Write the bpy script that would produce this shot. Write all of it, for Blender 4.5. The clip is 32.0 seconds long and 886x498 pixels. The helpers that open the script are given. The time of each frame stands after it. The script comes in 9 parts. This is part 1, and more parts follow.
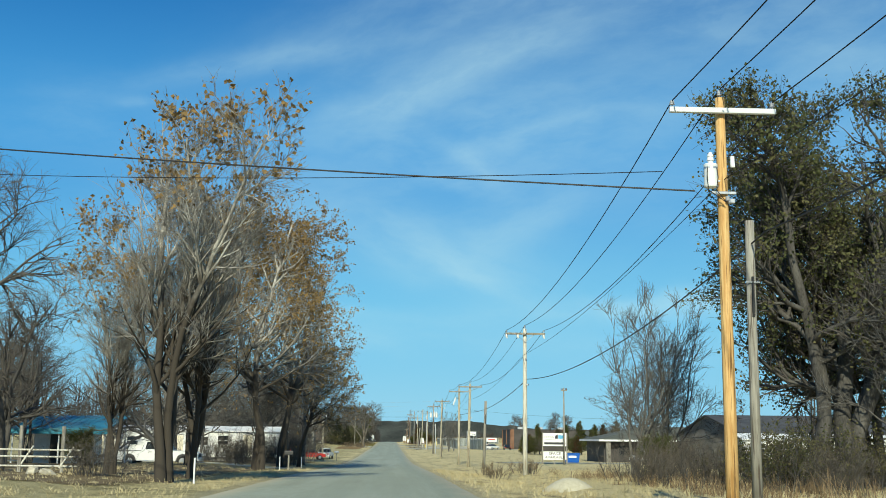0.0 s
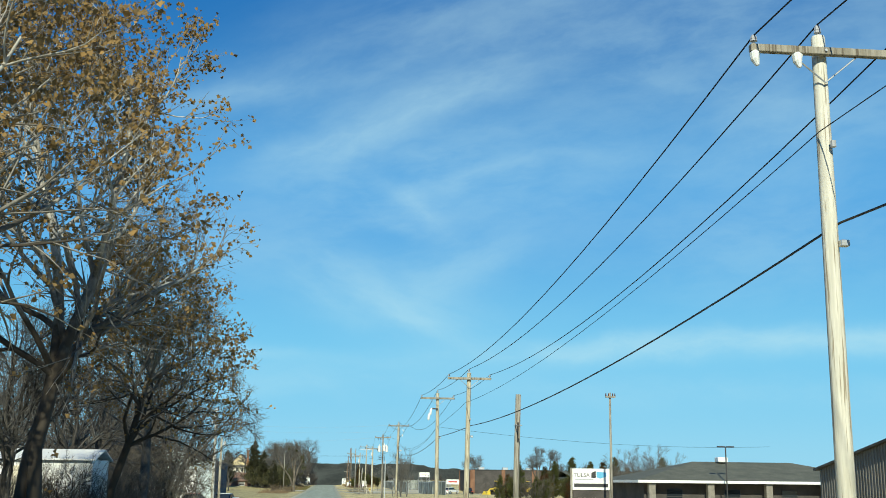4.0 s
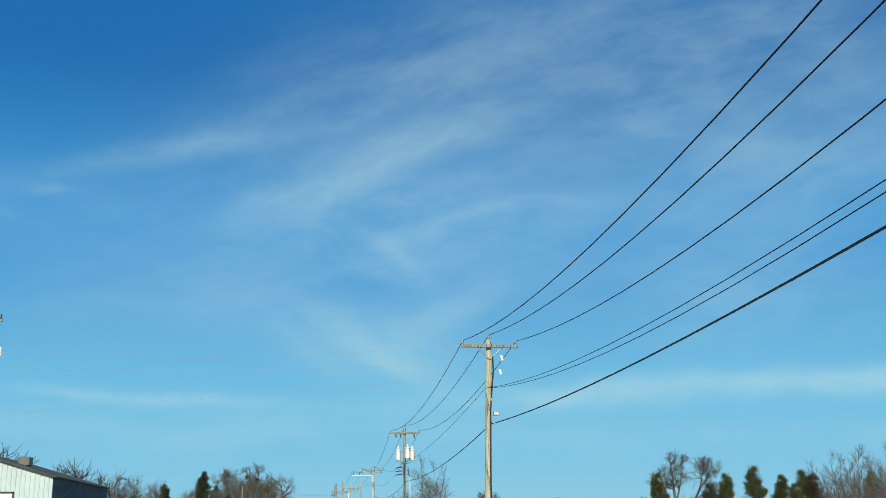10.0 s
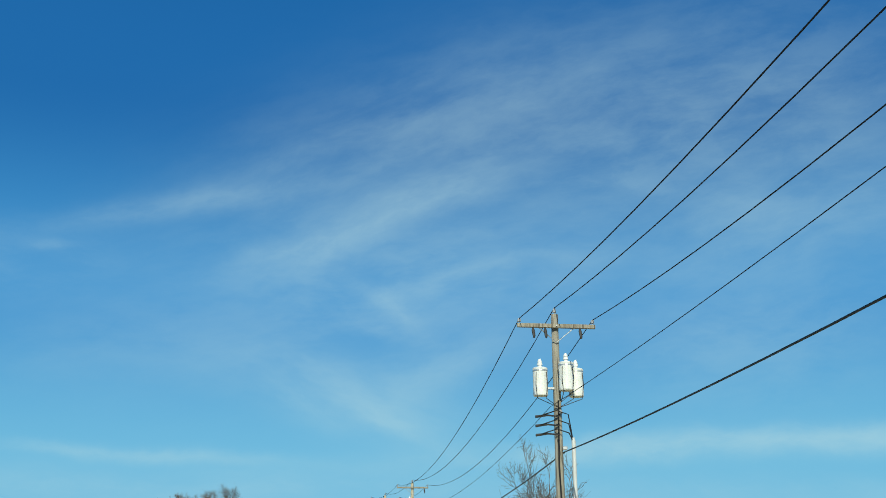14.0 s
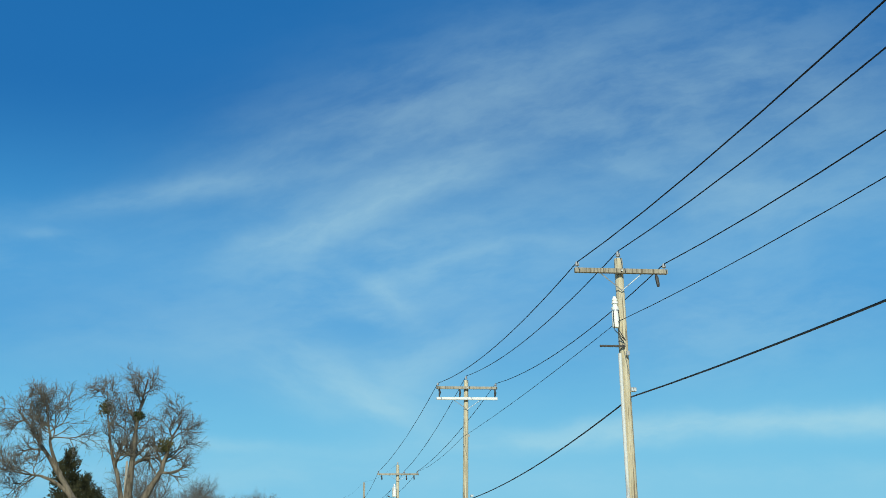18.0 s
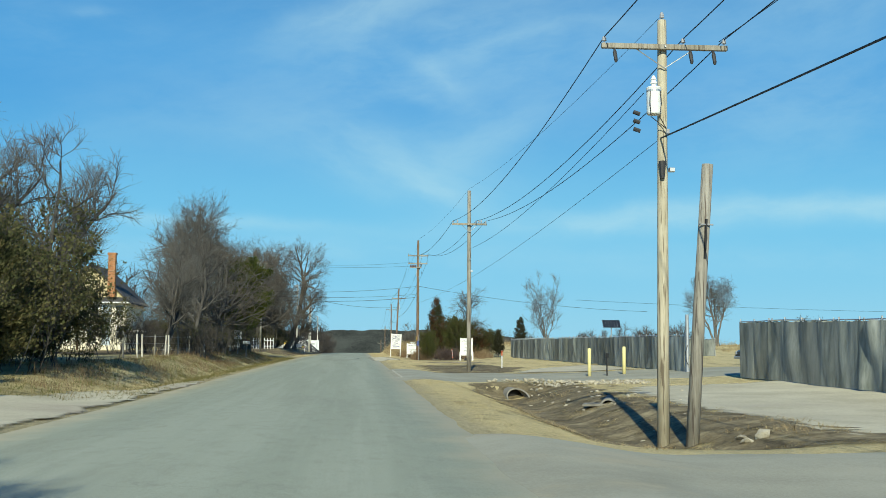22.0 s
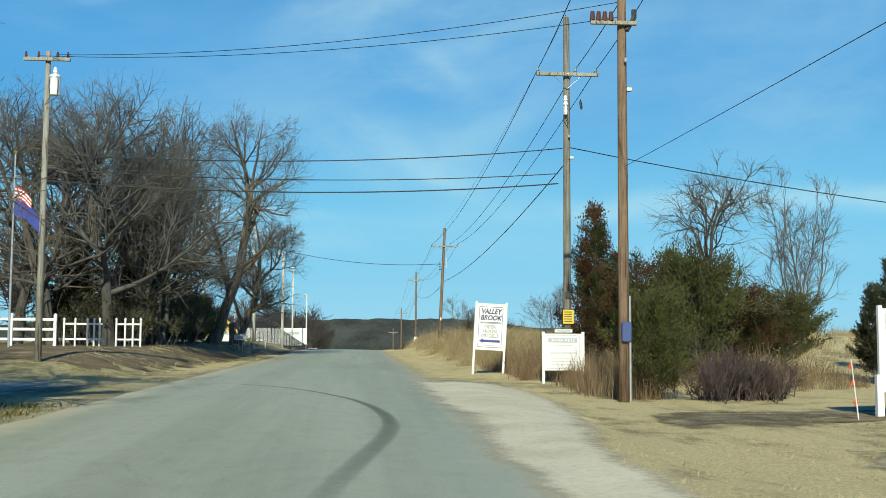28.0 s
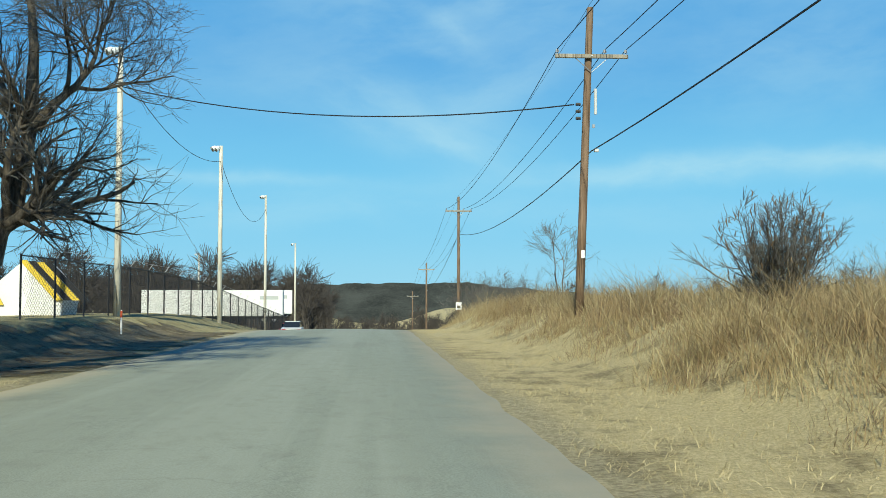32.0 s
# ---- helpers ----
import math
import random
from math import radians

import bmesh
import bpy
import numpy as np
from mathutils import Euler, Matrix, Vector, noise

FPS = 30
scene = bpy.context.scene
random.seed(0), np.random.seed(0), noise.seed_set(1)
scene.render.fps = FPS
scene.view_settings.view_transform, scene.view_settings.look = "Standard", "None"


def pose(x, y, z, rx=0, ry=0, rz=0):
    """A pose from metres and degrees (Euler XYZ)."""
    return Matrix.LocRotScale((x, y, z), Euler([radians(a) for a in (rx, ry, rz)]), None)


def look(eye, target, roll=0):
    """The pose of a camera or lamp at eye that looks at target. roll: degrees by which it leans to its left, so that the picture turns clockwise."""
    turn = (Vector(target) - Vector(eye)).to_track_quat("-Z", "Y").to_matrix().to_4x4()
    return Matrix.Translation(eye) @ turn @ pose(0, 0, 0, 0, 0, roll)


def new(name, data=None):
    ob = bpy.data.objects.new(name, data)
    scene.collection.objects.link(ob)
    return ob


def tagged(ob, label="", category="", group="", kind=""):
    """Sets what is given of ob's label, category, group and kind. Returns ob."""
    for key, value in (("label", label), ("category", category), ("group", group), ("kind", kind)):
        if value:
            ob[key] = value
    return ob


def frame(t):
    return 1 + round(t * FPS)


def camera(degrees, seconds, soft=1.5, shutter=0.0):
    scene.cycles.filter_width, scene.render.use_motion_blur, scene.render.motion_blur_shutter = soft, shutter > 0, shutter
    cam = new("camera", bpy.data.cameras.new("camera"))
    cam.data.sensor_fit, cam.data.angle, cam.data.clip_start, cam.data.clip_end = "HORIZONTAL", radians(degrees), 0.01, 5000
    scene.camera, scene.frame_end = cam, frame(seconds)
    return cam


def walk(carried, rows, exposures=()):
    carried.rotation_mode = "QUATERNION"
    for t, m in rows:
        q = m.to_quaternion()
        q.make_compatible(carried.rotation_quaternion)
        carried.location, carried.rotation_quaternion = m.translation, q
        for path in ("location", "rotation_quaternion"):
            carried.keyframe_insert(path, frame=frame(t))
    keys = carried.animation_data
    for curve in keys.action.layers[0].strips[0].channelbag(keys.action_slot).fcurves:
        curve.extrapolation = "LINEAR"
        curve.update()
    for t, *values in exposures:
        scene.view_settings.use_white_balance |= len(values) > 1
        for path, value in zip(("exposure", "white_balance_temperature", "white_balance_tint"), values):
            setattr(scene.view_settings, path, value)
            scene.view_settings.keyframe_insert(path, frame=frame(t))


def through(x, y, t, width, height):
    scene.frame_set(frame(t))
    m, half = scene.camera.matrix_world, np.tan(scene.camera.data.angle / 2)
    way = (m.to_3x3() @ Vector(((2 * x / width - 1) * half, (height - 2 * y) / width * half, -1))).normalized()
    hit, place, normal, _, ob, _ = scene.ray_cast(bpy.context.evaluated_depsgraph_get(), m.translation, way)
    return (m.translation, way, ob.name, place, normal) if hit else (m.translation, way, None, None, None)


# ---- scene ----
cam = camera(43.79, 32.0, 0.9)
walk(cam, [
    (0.0, pose(-0.674, 0.000, 1.450, 99.716, -0.565, -2.676)),
    (0.5, pose(-0.535, 6.228, 1.407, 100.109, -1.108, -3.493)),
    (1.0, pose(-0.436, 12.470, 1.365, 100.366, -0.878, -3.943)),
    (1.5, pose(-0.385, 18.741, 1.325, 100.480, -0.684, -4.248)),
    (2.0, pose(-0.333, 25.026, 1.284, 100.725, -0.230, -4.484)),
    (2.5, pose(-0.274, 31.335, 1.239, 101.083, -0.502, -4.844)),
    (3.0, pose(-0.220, 37.732, 1.185, 101.509, -0.576, -5.270)),
    (3.5, pose(-0.181, 44.190, 1.121, 101.729, -0.729, -5.609)),
    (4.0, pose(-0.150, 50.662, 1.045, 101.938, -0.641, -5.755)),
    (4.5, pose(-0.128, 57.159, 0.959, 102.052, -0.415, -5.755)),
    (5.0, pose(-0.112, 63.691, 0.867, 102.062, -0.198, -5.676)),
    (5.5, pose(-0.096, 70.269, 0.769, 102.029, -0.066, -5.612)),
    (6.0, pose(-0.074, 76.904, 0.669, 102.090, 0.126, -5.686)),
    (6.5, pose(-0.025, 83.490, 0.570, 102.164, 0.226, -5.804)),
    (7.0, pose(0.025, 90.035, 0.472, 102.347, 0.301, -5.818)),
    (7.5, pose(0.039, 96.594, 0.375, 102.549, 0.663, -5.846)),
    (8.0, pose(0.026, 103.170, 0.280, 102.760, 0.700, -5.797)),
    (8.5, pose(0.037, 109.758, 0.187, 102.872, 0.458, -5.748)),
    (9.0, pose(0.125, 116.343, 0.095, 103.068, 0.646, -5.839)),
    (9.5, pose(0.226, 122.941, 0.013, 103.603, 0.442, -6.092)),
    (10.0, pose(0.318, 129.558, -0.056, 104.328, 0.320, -6.672)),
    (10.5, pose(0.395, 136.192, -0.108, 104.885, 0.356, -7.514)),
    (11.0, pose(0.423, 142.893, -0.144, 105.321, 0.412, -8.225)),
    (11.5, pose(0.412, 149.723, -0.167, 105.591, 0.604, -8.185)),
    (12.0, pose(0.400, 156.694, -0.183, 105.851, 0.280, -7.577)),
    (12.5, pose(0.388, 163.767, -0.193, 106.212, 0.270, -6.997)),
    (13.0, pose(0.377, 170.942, -0.197, 106.671, 0.504, -6.871)),
    (13.5, pose(0.359, 178.216, -0.195, 107.083, 0.328, -6.856)),
    (14.0, pose(0.345, 185.559, -0.186, 107.247, 0.185, -6.782)),
    (14.5, pose(0.336, 192.939, -0.173, 107.195, 0.015, -6.470)),
    (15.0, pose(0.327, 200.325, -0.155, 107.032, 0.223, -5.995)),
    (15.5, pose(0.317, 207.669, -0.133, 106.828, 0.186, -5.907)),
    (16.0, pose(0.306, 214.975, -0.107, 106.843, -0.064, -6.238)),
    (16.5, pose(0.296, 222.253, -0.082, 106.861, -0.101, -6.700)),
    (17.0, pose(0.287, 229.513, -0.057, 106.792, 0.110, -7.080)),
    (17.5, pose(0.276, 236.764, -0.037, 106.646, 0.604, -7.229)),
    (18.0, pose(0.253, 244.016, -0.024, 106.512, 0.688, -7.045)),
    (18.5, pose(0.211, 251.196, -0.015, 104.677, 0.502, -6.045)),
    (19.0, pose(0.144, 258.188, -0.011, 100.668, 0.254, -4.661)),
    (19.5, pose(0.040, 265.183, -0.009, 96.323, 0.023, -3.679)),
    (20.0, pose(-0.039, 272.207, -0.003, 94.043, 0.147, -3.498)),
    (20.5, pose(-0.039, 279.302, 0.004, 93.563, 0.144, -3.695)),
    (21.0, pose(-0.019, 286.402, 0.005, 93.991, 0.206, -4.030)),
    (21.5, pose(-0.014, 293.506, 0.006, 94.692, 0.104, -4.356)),
    (22.0, pose(-0.029, 300.591, 0.010, 95.234, -0.234, -4.493)),
    (22.5, pose(-0.071, 307.664, 0.021, 95.413, -0.489, -4.492)),
    (23.0, pose(-0.124, 314.796, 0.038, 95.306, -0.723, -4.441)),
    (23.5, pose(-0.147, 321.895, 0.063, 94.975, -0.887, -4.304)),
    (24.0, pose(-0.146, 328.996, 0.095, 94.512, -1.116, -4.229)),
    (24.5, pose(-0.153, 336.285, 0.137, 93.862, -1.448, -4.125)),
    (25.0, pose(-0.169, 343.628, 0.186, 93.487, -0.976, -4.101)),
    (25.5, pose(-0.195, 351.013, 0.239, 93.355, -0.728, -4.084)),
    (26.0, pose(-0.227, 358.428, 0.294, 93.457, -0.695, -4.034)),
    (26.5, pose(-0.261, 365.858, 0.347, 93.822, -0.735, -3.941)),
    (27.0, pose(-0.289, 373.292, 0.395, 94.502, -0.504, -3.822)),
    (27.5, pose(-0.301, 380.710, 0.441, 94.691, -0.404, -3.938)),
    (28.0, pose(-0.280, 388.125, 0.485, 94.692, -0.329, -4.319)),
    (28.5, pose(-0.225, 395.558, 0.530, 94.535, -0.390, -4.674)),
    (29.0, pose(-0.168, 402.997, 0.569, 94.370, -0.449, -4.761)),
    (29.5, pose(-0.133, 410.456, 0.604, 94.058, -0.899, -4.663)),
    (30.0, pose(-0.102, 417.925, 0.630, 93.537, -1.301, -4.481)),
    (30.5, pose(-0.059, 425.377, 0.647, 92.879, -1.061, -4.396)),
    (31.0, pose(-0.006, 432.855, 0.659, 92.431, -0.628, -4.194)),
    (31.5, pose(0.052, 440.387, 0.671, 92.657, -0.086, -4.027)),
    (32.0, pose(0.077, 448.000, 0.684, 92.852, -0.028, -3.697)),
], [(0.0, 0.04, 6500, 1), (1.0, 0.1, 6500, 1), (2.0, 0.15, 6500, 1), (3.0, 0.12, 6500, 1), (6.0, 0.06, 6500, 1), (8.0, -0.04, 6500, 1), (10.0, -0.1, 6500, 1), (13.0, -0.22, 6500, 1),
    (14.0, -0.17, 6500, 1), (15.0, -0.2, 6500, 1), (18.0, -0.06, 6500, 1), (20.0, 0.0, 6500, 1), (22.0, 0.04, 6500, 1), (28.0, 0.08, 6500, 1), (32.0, 0.1, 6500, 1)])

# ---- geometry helpers ----
class Geo:
    """Collects vertices and faces of one part."""

    def __init__(self):
        self.v, self.f = [], []

    def add(self, verts, faces):
        n = len(self.v)
        self.v += [tuple(p) for p in verts]
        self.f += [tuple(i + n for i in q) for q in faces]
        return self

    def box(self, x0, y0, z0, x1, y1, z1, c=0.0, m=None):
        """A box, its edges chamfered by c."""
        if c <= 0:
            vs = [(x0, y0, z0), (x1, y0, z0), (x1, y1, z0), (x0, y1, z0), (x0, y0, z1), (x1, y0, z1), (x1, y1, z1), (x0, y1, z1)]
            fs = [(3, 2, 1, 0), (4, 5, 6, 7), (0, 1, 5, 4), (1, 2, 6, 5), (2, 3, 7, 6), (3, 0, 4, 7)]
        else:
            c = min(c, (x1 - x0) * 0.4, (y1 - y0) * 0.4, (z1 - z0) * 0.4)
            vs = []
            for z, e in ((z0, c), (z0 + c, 0), (z1 - c, 0), (z1, c)):
                vs += [(x0 + e + c, y0 + e, z), (x1 - e - c, y0 + e, z), (x1 - e, y0 + e + c, z), (x1 - e, y1 - e - c, z),
                       (x1 - e - c, y1 - e, z), (x0 + e + c, y1 - e, z), (x0 + e, y1 - e - c, z), (x0 + e, y0 + e + c, z)]
            fs = [tuple(range(7, -1, -1)), tuple(range(24, 32))]
            for k in range(3):
                fs += [(k * 8 + i, k * 8 + (i + 1) % 8, k * 8 + 8 + (i + 1) % 8, k * 8 + 8 + i) for i in range(8)]
        if m is not None:
            vs = [m @ Vector(p) for p in vs]
        return self.add(vs, fs)

    def tube(self, pts, radii, sides=8, caps=True):
        """A round bar along points."""
        pts = [Vector(p) for p in pts]
        if not hasattr(radii, "__len__"):
            radii = [radii] * len(pts)
        n = len(pts)
        vs = []
        t0 = (pts[1] - pts[0]).normalized()
        a = t0.cross(Vector((0, 0, 1)))
        if a.length < 0.2:
            a = t0.cross(Vector((0, 1, 0)))
        a.normalize()
        for i, p in enumerate(pts):
            t = (pts[min(i + 1, n - 1)] - pts[max(i - 1, 0)]).normalized()
            a = (a - t * a.dot(t)).normalized()
            b = t.cross(a)
            for k in range(sides):
                w = 2 * math.pi * k / sides
                vs.append(p + (a * math.cos(w) + b * math.sin(w)) * radii[i])
        fs = [(i * sides + k, i * sides + (k + 1) % sides, (i + 1) * sides + (k + 1) % sides, (i + 1) * sides + k)
              for i in range(n - 1) for k in range(sides)]
        if caps:
            fs += [tuple(range(sides - 1, -1, -1)), tuple((n - 1) * sides + k for k in range(sides))]
        return self.add(vs, fs)

    def lathe(self, x, y, rz, sides=12):
        """A turned shape about an upright axis; rz: radius and height."""
        return self.tube([(x, y, z) for r, z in rz], [max(r, 0.001) for r, z in rz], sides) if all(
            rz[i + 1][1] > rz[i][1] for i in range(len(rz) - 1)) else self

    def poly(self, pts, depth):
        """A flat outline, thickened by the vector depth."""
        n, d = len(pts), Vector(depth)
        vs = [Vector(p) for p in pts] + [Vector(p) + d for p in pts]
        fs = [tuple(range(n - 1, -1, -1)), tuple(range(n, 2 * n))] + [(i, (i + 1) % n, n + (i + 1) % n, n + i) for i in range(n)]
        return self.add(vs, fs)

    def mesh(self, name, material, smooth=False):
        me = bpy.data.meshes.new(name)
        me.from_pydata(self.v, [], self.f)
        if material:
            me.materials.append(material)
        if smooth:
            me.polygons.foreach_set("use_smooth", [True] * len(me.polygons))
        return me


def quads_mesh(name, v, f, material, smooth=False):
    """A mesh out of arrays: vertices (n, 3), faces (m, 4) or (m, 3)."""
    me = bpy.data.meshes.new(name)
    k = f.shape[1]
    me.vertices.add(len(v))
    me.vertices.foreach_set("co", np.ascontiguousarray(v, dtype=np.float32).ravel())
    me.loops.add(f.size)
    me.loops.foreach_set("vertex_index", np.ascontiguousarray(f, dtype=np.int32).ravel())
    me.polygons.add(len(f))
    me.polygons.foreach_set("loop_start", np.arange(0, f.size, k, dtype=np.int32))
    me.materials.append(material)
    if smooth:
        me.polygons.foreach_set("use_smooth", np.ones(len(f), dtype=bool))
    me.update(calc_edges=True)
    me.validate()
    return me


def thing(name, x, y, z, label, category, group="", kind="", turn=0.0):
    ob = new(name)
    ob.matrix_world = pose(x, y, z, 0, 0, turn)
    ob.empty_display_size = 0.3
    return tagged(ob, label, category, group, kind)


def part(name, geo, material, parent, label="", smooth=False):
    me = geo.mesh(name, material, smooth) if isinstance(geo, Geo) else geo
    ob = new(name, me)
    ob.parent = parent
    if label:
        ob["label"] = label
    return ob


def single(name, geo, material, label, category, group="", kind="", smooth=False):
    me = geo.mesh(name, material, smooth) if isinstance(geo, Geo) else geo
    return tagged(new(name, me), label, category, group, kind)


def box(*a, **k):
    return Geo().box(*a, **k)


def writing(text, size, parent, m, material, name="lettering", wide=1.0, depth=0.004, bold=0.0, slant=0.0):
    """Raised lettering as a mesh, centred, facing along -y."""
    cu = bpy.data.curves.new(name, "FONT")
    cu.body, cu.size, cu.align_x, cu.align_y, cu.extrude, cu.resolution_u = text, size, "CENTER", "CENTER", depth, 2
    cu.offset = bold
    cu.shear = slant
    tmp = bpy.data.objects.new(name, cu)
    scene.collection.objects.link(tmp)
    me = bpy.data.meshes.new_from_object(tmp.evaluated_get(bpy.context.evaluated_depsgraph_get()))
    bpy.data.objects.remove(tmp)
    bpy.data.curves.remove(cu)
    me.transform(m @ pose(0, 0, 0, 90) @ Matrix.Diagonal((wide, 1, 1, 1)))
    me.materials.clear()
    me.materials.append(material)
    me.name = name
    return part(name, me, None, parent)


# ---- trees ----
def unit(a):
    return a / np.maximum(np.linalg.norm(a, axis=-1, keepdims=True), 1e-9)


def stems(rng, base, d, length, r0, r1, segs, wiggle, up):
    n = len(base)
    pts = np.zeros((n, segs + 1, 3))
    pts[:, 0] = base
    d = unit(d)
    for s in range(segs):
        d = unit(d + rng.normal(0, wiggle, (n, 3)) + np.array([0, 0, 1.0]) * up)
        pts[:, s + 1] = pts[:, s] + d * (length / segs)[:, None]
    rad = r0[:, None] + (r1 - r0)[:, None] * np.linspace(0, 1, segs + 1)[None]
    return pts, rad


def tubes(pts, rad, sides):
    n, m, _ = pts.shape
    t = np.zeros_like(pts)
    t[:, 1:-1] = pts[:, 2:] - pts[:, :-2]
    t[:, 0], t[:, -1] = pts[:, 1] - pts[:, 0], pts[:, -1] - pts[:, -2]
    t = unit(t)
    ref = np.where(np.abs(t[:, :, 2:3]) > 0.8, np.array([1.0, 0.2, 0]), np.array([0, 0.1, 1.0]))
    ref = np.broadcast_to(ref[:, :1], pts.shape)
    a = unit(np.cross(t, ref))
    b = np.cross(t, a)
    w = np.arange(sides) * 2 * math.pi / sides
    v = pts[:, :, None] + rad[:, :, None, None] * (a[:, :, None] * np.cos(w)[None, None, :, None] + b[:, :, None] * np.sin(w)[None, None, :, None])
    i, j, k = np.meshgrid(np.arange(n), np.arange(m - 1), np.arange(sides), indexing="ij")
    at = lambda jj, kk: (i * m + jj) * sides + kk % sides
    f = np.stack([at(j, k), at(j, k + 1), at(j + 1, k + 1), at(j + 1, k)], -1).reshape(-1, 4)
    return v.reshape(-1, 3), f


def sprout(rng, pts, rad, per, tmin, tmax, angle, spread, ratio):
    """Start points of the next level on the stems given."""
    n, m, _ = pts.shape
    own = np.repeat(np.arange(n), per)
    t = rng.uniform(tmin, tmax, len(own))
    s = np.minimum((t * (m - 1)).astype(int), m - 2)
    q = (t * (m - 1) - s)[:, None]
    p = pts[own, s] * (1 - q) + pts[own, s + 1] * q
    tan = unit(pts[own, s + 1] - pts[own, s])
    r = rad[own, s] * (1 - q[:, 0]) + rad[own, s + 1] * q[:, 0]
    perp = unit(np.cross(tan, rng.normal(0, 1, (len(own), 3))))
    a = np.radians(np.clip(rng.normal(angle, spread, len(own)), 8, 100))[:, None]
    return p, tan * np.cos(a) + perp * np.sin(a), r * ratio, t, own


def joined(pieces):
    v, f, n = [], [], 0
    for a, b in pieces:
        v.append(a), f.append(b + n)
        n += len(a)
    return np.concatenate(v), np.concatenate(f)


def leaf_cards(rng, at, size, droop=0.0):
    """Small folded leaves: two faces each."""
    n = len(at)
    d = unit(rng.normal(0, 1, (n, 3)) + np.array([0, 0, -droop]))
    s = unit(np.cross(d, rng.normal(0, 1, (n, 3))))
    up = np.cross(d, s)
    L = rng.uniform(0.6, 1.3, (n, 1)) * size
    w = L * 0.42
    a, b = at, at + d * L
    l = at + d * L * 0.5 + s * w + up * w * 0.4
    r = at + d * L * 0.5 - s * w + up * w * 0.4
    v = np.stack([a, l, b, r], 1).reshape(-1, 3)
    i = np.arange(n)[:, None] * 4
    return v, np.concatenate([i + np.array([[0, 1, 2]]), i + np.array([[0, 2, 3]])])


def bare_tree(seed, height, trunk_r, forks, lean=0.0, limbs=9, spread=48, clear=0.25, fine=(7, 6, 4), tight=1.0, leaves=0, leaf=0.13, top_only=False,
              bark=None, twig=None, leafmat=None, up=0.05, wig=0.1, spines=None, fan=0.16, tip=1.0, low_leaf=0.03, bare_top=0.3, limb=0.62):
    """The meshes of a tree in winter: trunk and limbs, branches, twigs and, where asked, leaves."""
    rng = np.random.default_rng(seed)
    base = np.zeros((forks, 3))
    base[:, :2] = rng.normal(0, trunk_r * (0.9 if forks > 1 else 0), (forks, 2))
    d = np.zeros((forks, 3))
    d[:, 2] = 1
    d[:, :2] = rng.normal(0, fan if forks > 1 else 0.03, (forks, 2)) + np.array([lean, 0])
    L = height * rng.uniform(0.72, 0.9, forks)
    r0 = np.full(forks, trunk_r) * rng.uniform(0.75, 1.05, forks)
    p0, a0 = stems(rng, base, d, L, r0, r0 * 0.22, 12, 0.06 + wig * 0.5, 0.03)
    for k, (line, thick) in enumerate(spines or ()):
        line = np.array(line, float)
        at = np.linspace(0, len(line) - 1, 13)
        p0[k] = np.stack([np.interp(at, np.arange(len(line)), line[:, c]) for c in range(3)], 1)
        p0[k, 1:-1] = (p0[k, :-2] + 2 * p0[k, 1:-1] + p0[k, 2:]) / 4
        p0[k, 1:] += rng.normal(0, thick * 0.16, (12, 3))
        a0[k] = np.linspace(thick, thick * 0.12, 13)
    a0[:, 0] *= 1.35
    v0 = [tubes(p0, a0, 10)]
    v0[0][0][:] += np.random.default_rng(seed + 900).normal(0, 0.09, v0[0][0].shape) * np.repeat(a0.ravel(), 10)[:, None]
    q, dd, r, t, own = sprout(rng, p0, a0, limbs, clear, 0.97, spread, 12, limb)
    L1 = height * (0.46 - 0.30 * t) * rng.uniform(0.75, 1.15, len(t)) * tight + 0.25
    p1, a1 = stems(rng, q, dd, L1, r, r * 0.25, 8, wig, up)
    v0.append(tubes(p1, a1, 7))
    q, dd, r, t, own = sprout(rng, p1, a1, fine[0], 0.15, 1.0, 42, 14, 0.6)
    L2 = L1[own] * (0.62 - 0.30 * t) * rng.uniform(0.7, 1.2, len(t)) + 0.15
    p2, a2 = stems(rng, q, dd, L2, np.maximum(r, 0.012) * tip, np.maximum(r * 0.3, 0.007) * tip, 5, wig * 1.2, up)
    branches = tubes(p2, a2, 5)
    q, dd, r, t, own = sprout(rng, np.concatenate([p2]), a2, fine[1], 0.15, 1.0, 38, 14, 0.7)
    L3 = L2[own] * (0.65 - 0.2 * t) * rng.uniform(0.6, 1.2, len(t)) + 0.12
    p3, a3 = stems(rng, q, dd, L3, np.maximum(r, 0.0075) * tip, np.full(len(r), 0.0045) * tip, 3, wig * 1.3, up)
    tw = [tubes(p3, a3, 3)]
    ends = p3
    if fine[2]:
        q, dd, r, t, own = sprout(rng, p3, a3, fine[2], 0.2, 1.0, 35, 12, 0.8)
        L4 = L3[own] * 0.6 * rng.uniform(0.6, 1.3, len(t)) + 0.08
        p4, a4 = stems(rng, q, dd, L4, np.full(len(r), 0.0055), np.full(len(r), 0.0035), 2, wig, up)
        tw.append(tubes(p4, a4, 3))
        ends = p4
    out = {"trunk": quads_mesh("trunk", *joined(v0), bark, True), "canopy": quads_mesh("canopy", *branches, bark, True),
           "crown": quads_mesh("crown", *joined(tw), twig, False)}
    if leaves:
        tip = ends.reshape(-1, 3)
        if top_only:
            h = tip[:, 2] / tip[:, 2].max()
            tip = tip[rng.uniform(0, 1, len(tip)) < np.clip((h - bare_top) * 1.5, low_leaf, 1)]
        pick = tip[rng.integers(0, len(tip), leaves)] + rng.normal(0, 0.06, (leaves, 3))
        out["foliage"] = quads_mesh("foliage", *leaf_cards(rng, pick, leaf, 0.5), leafmat)
    return out


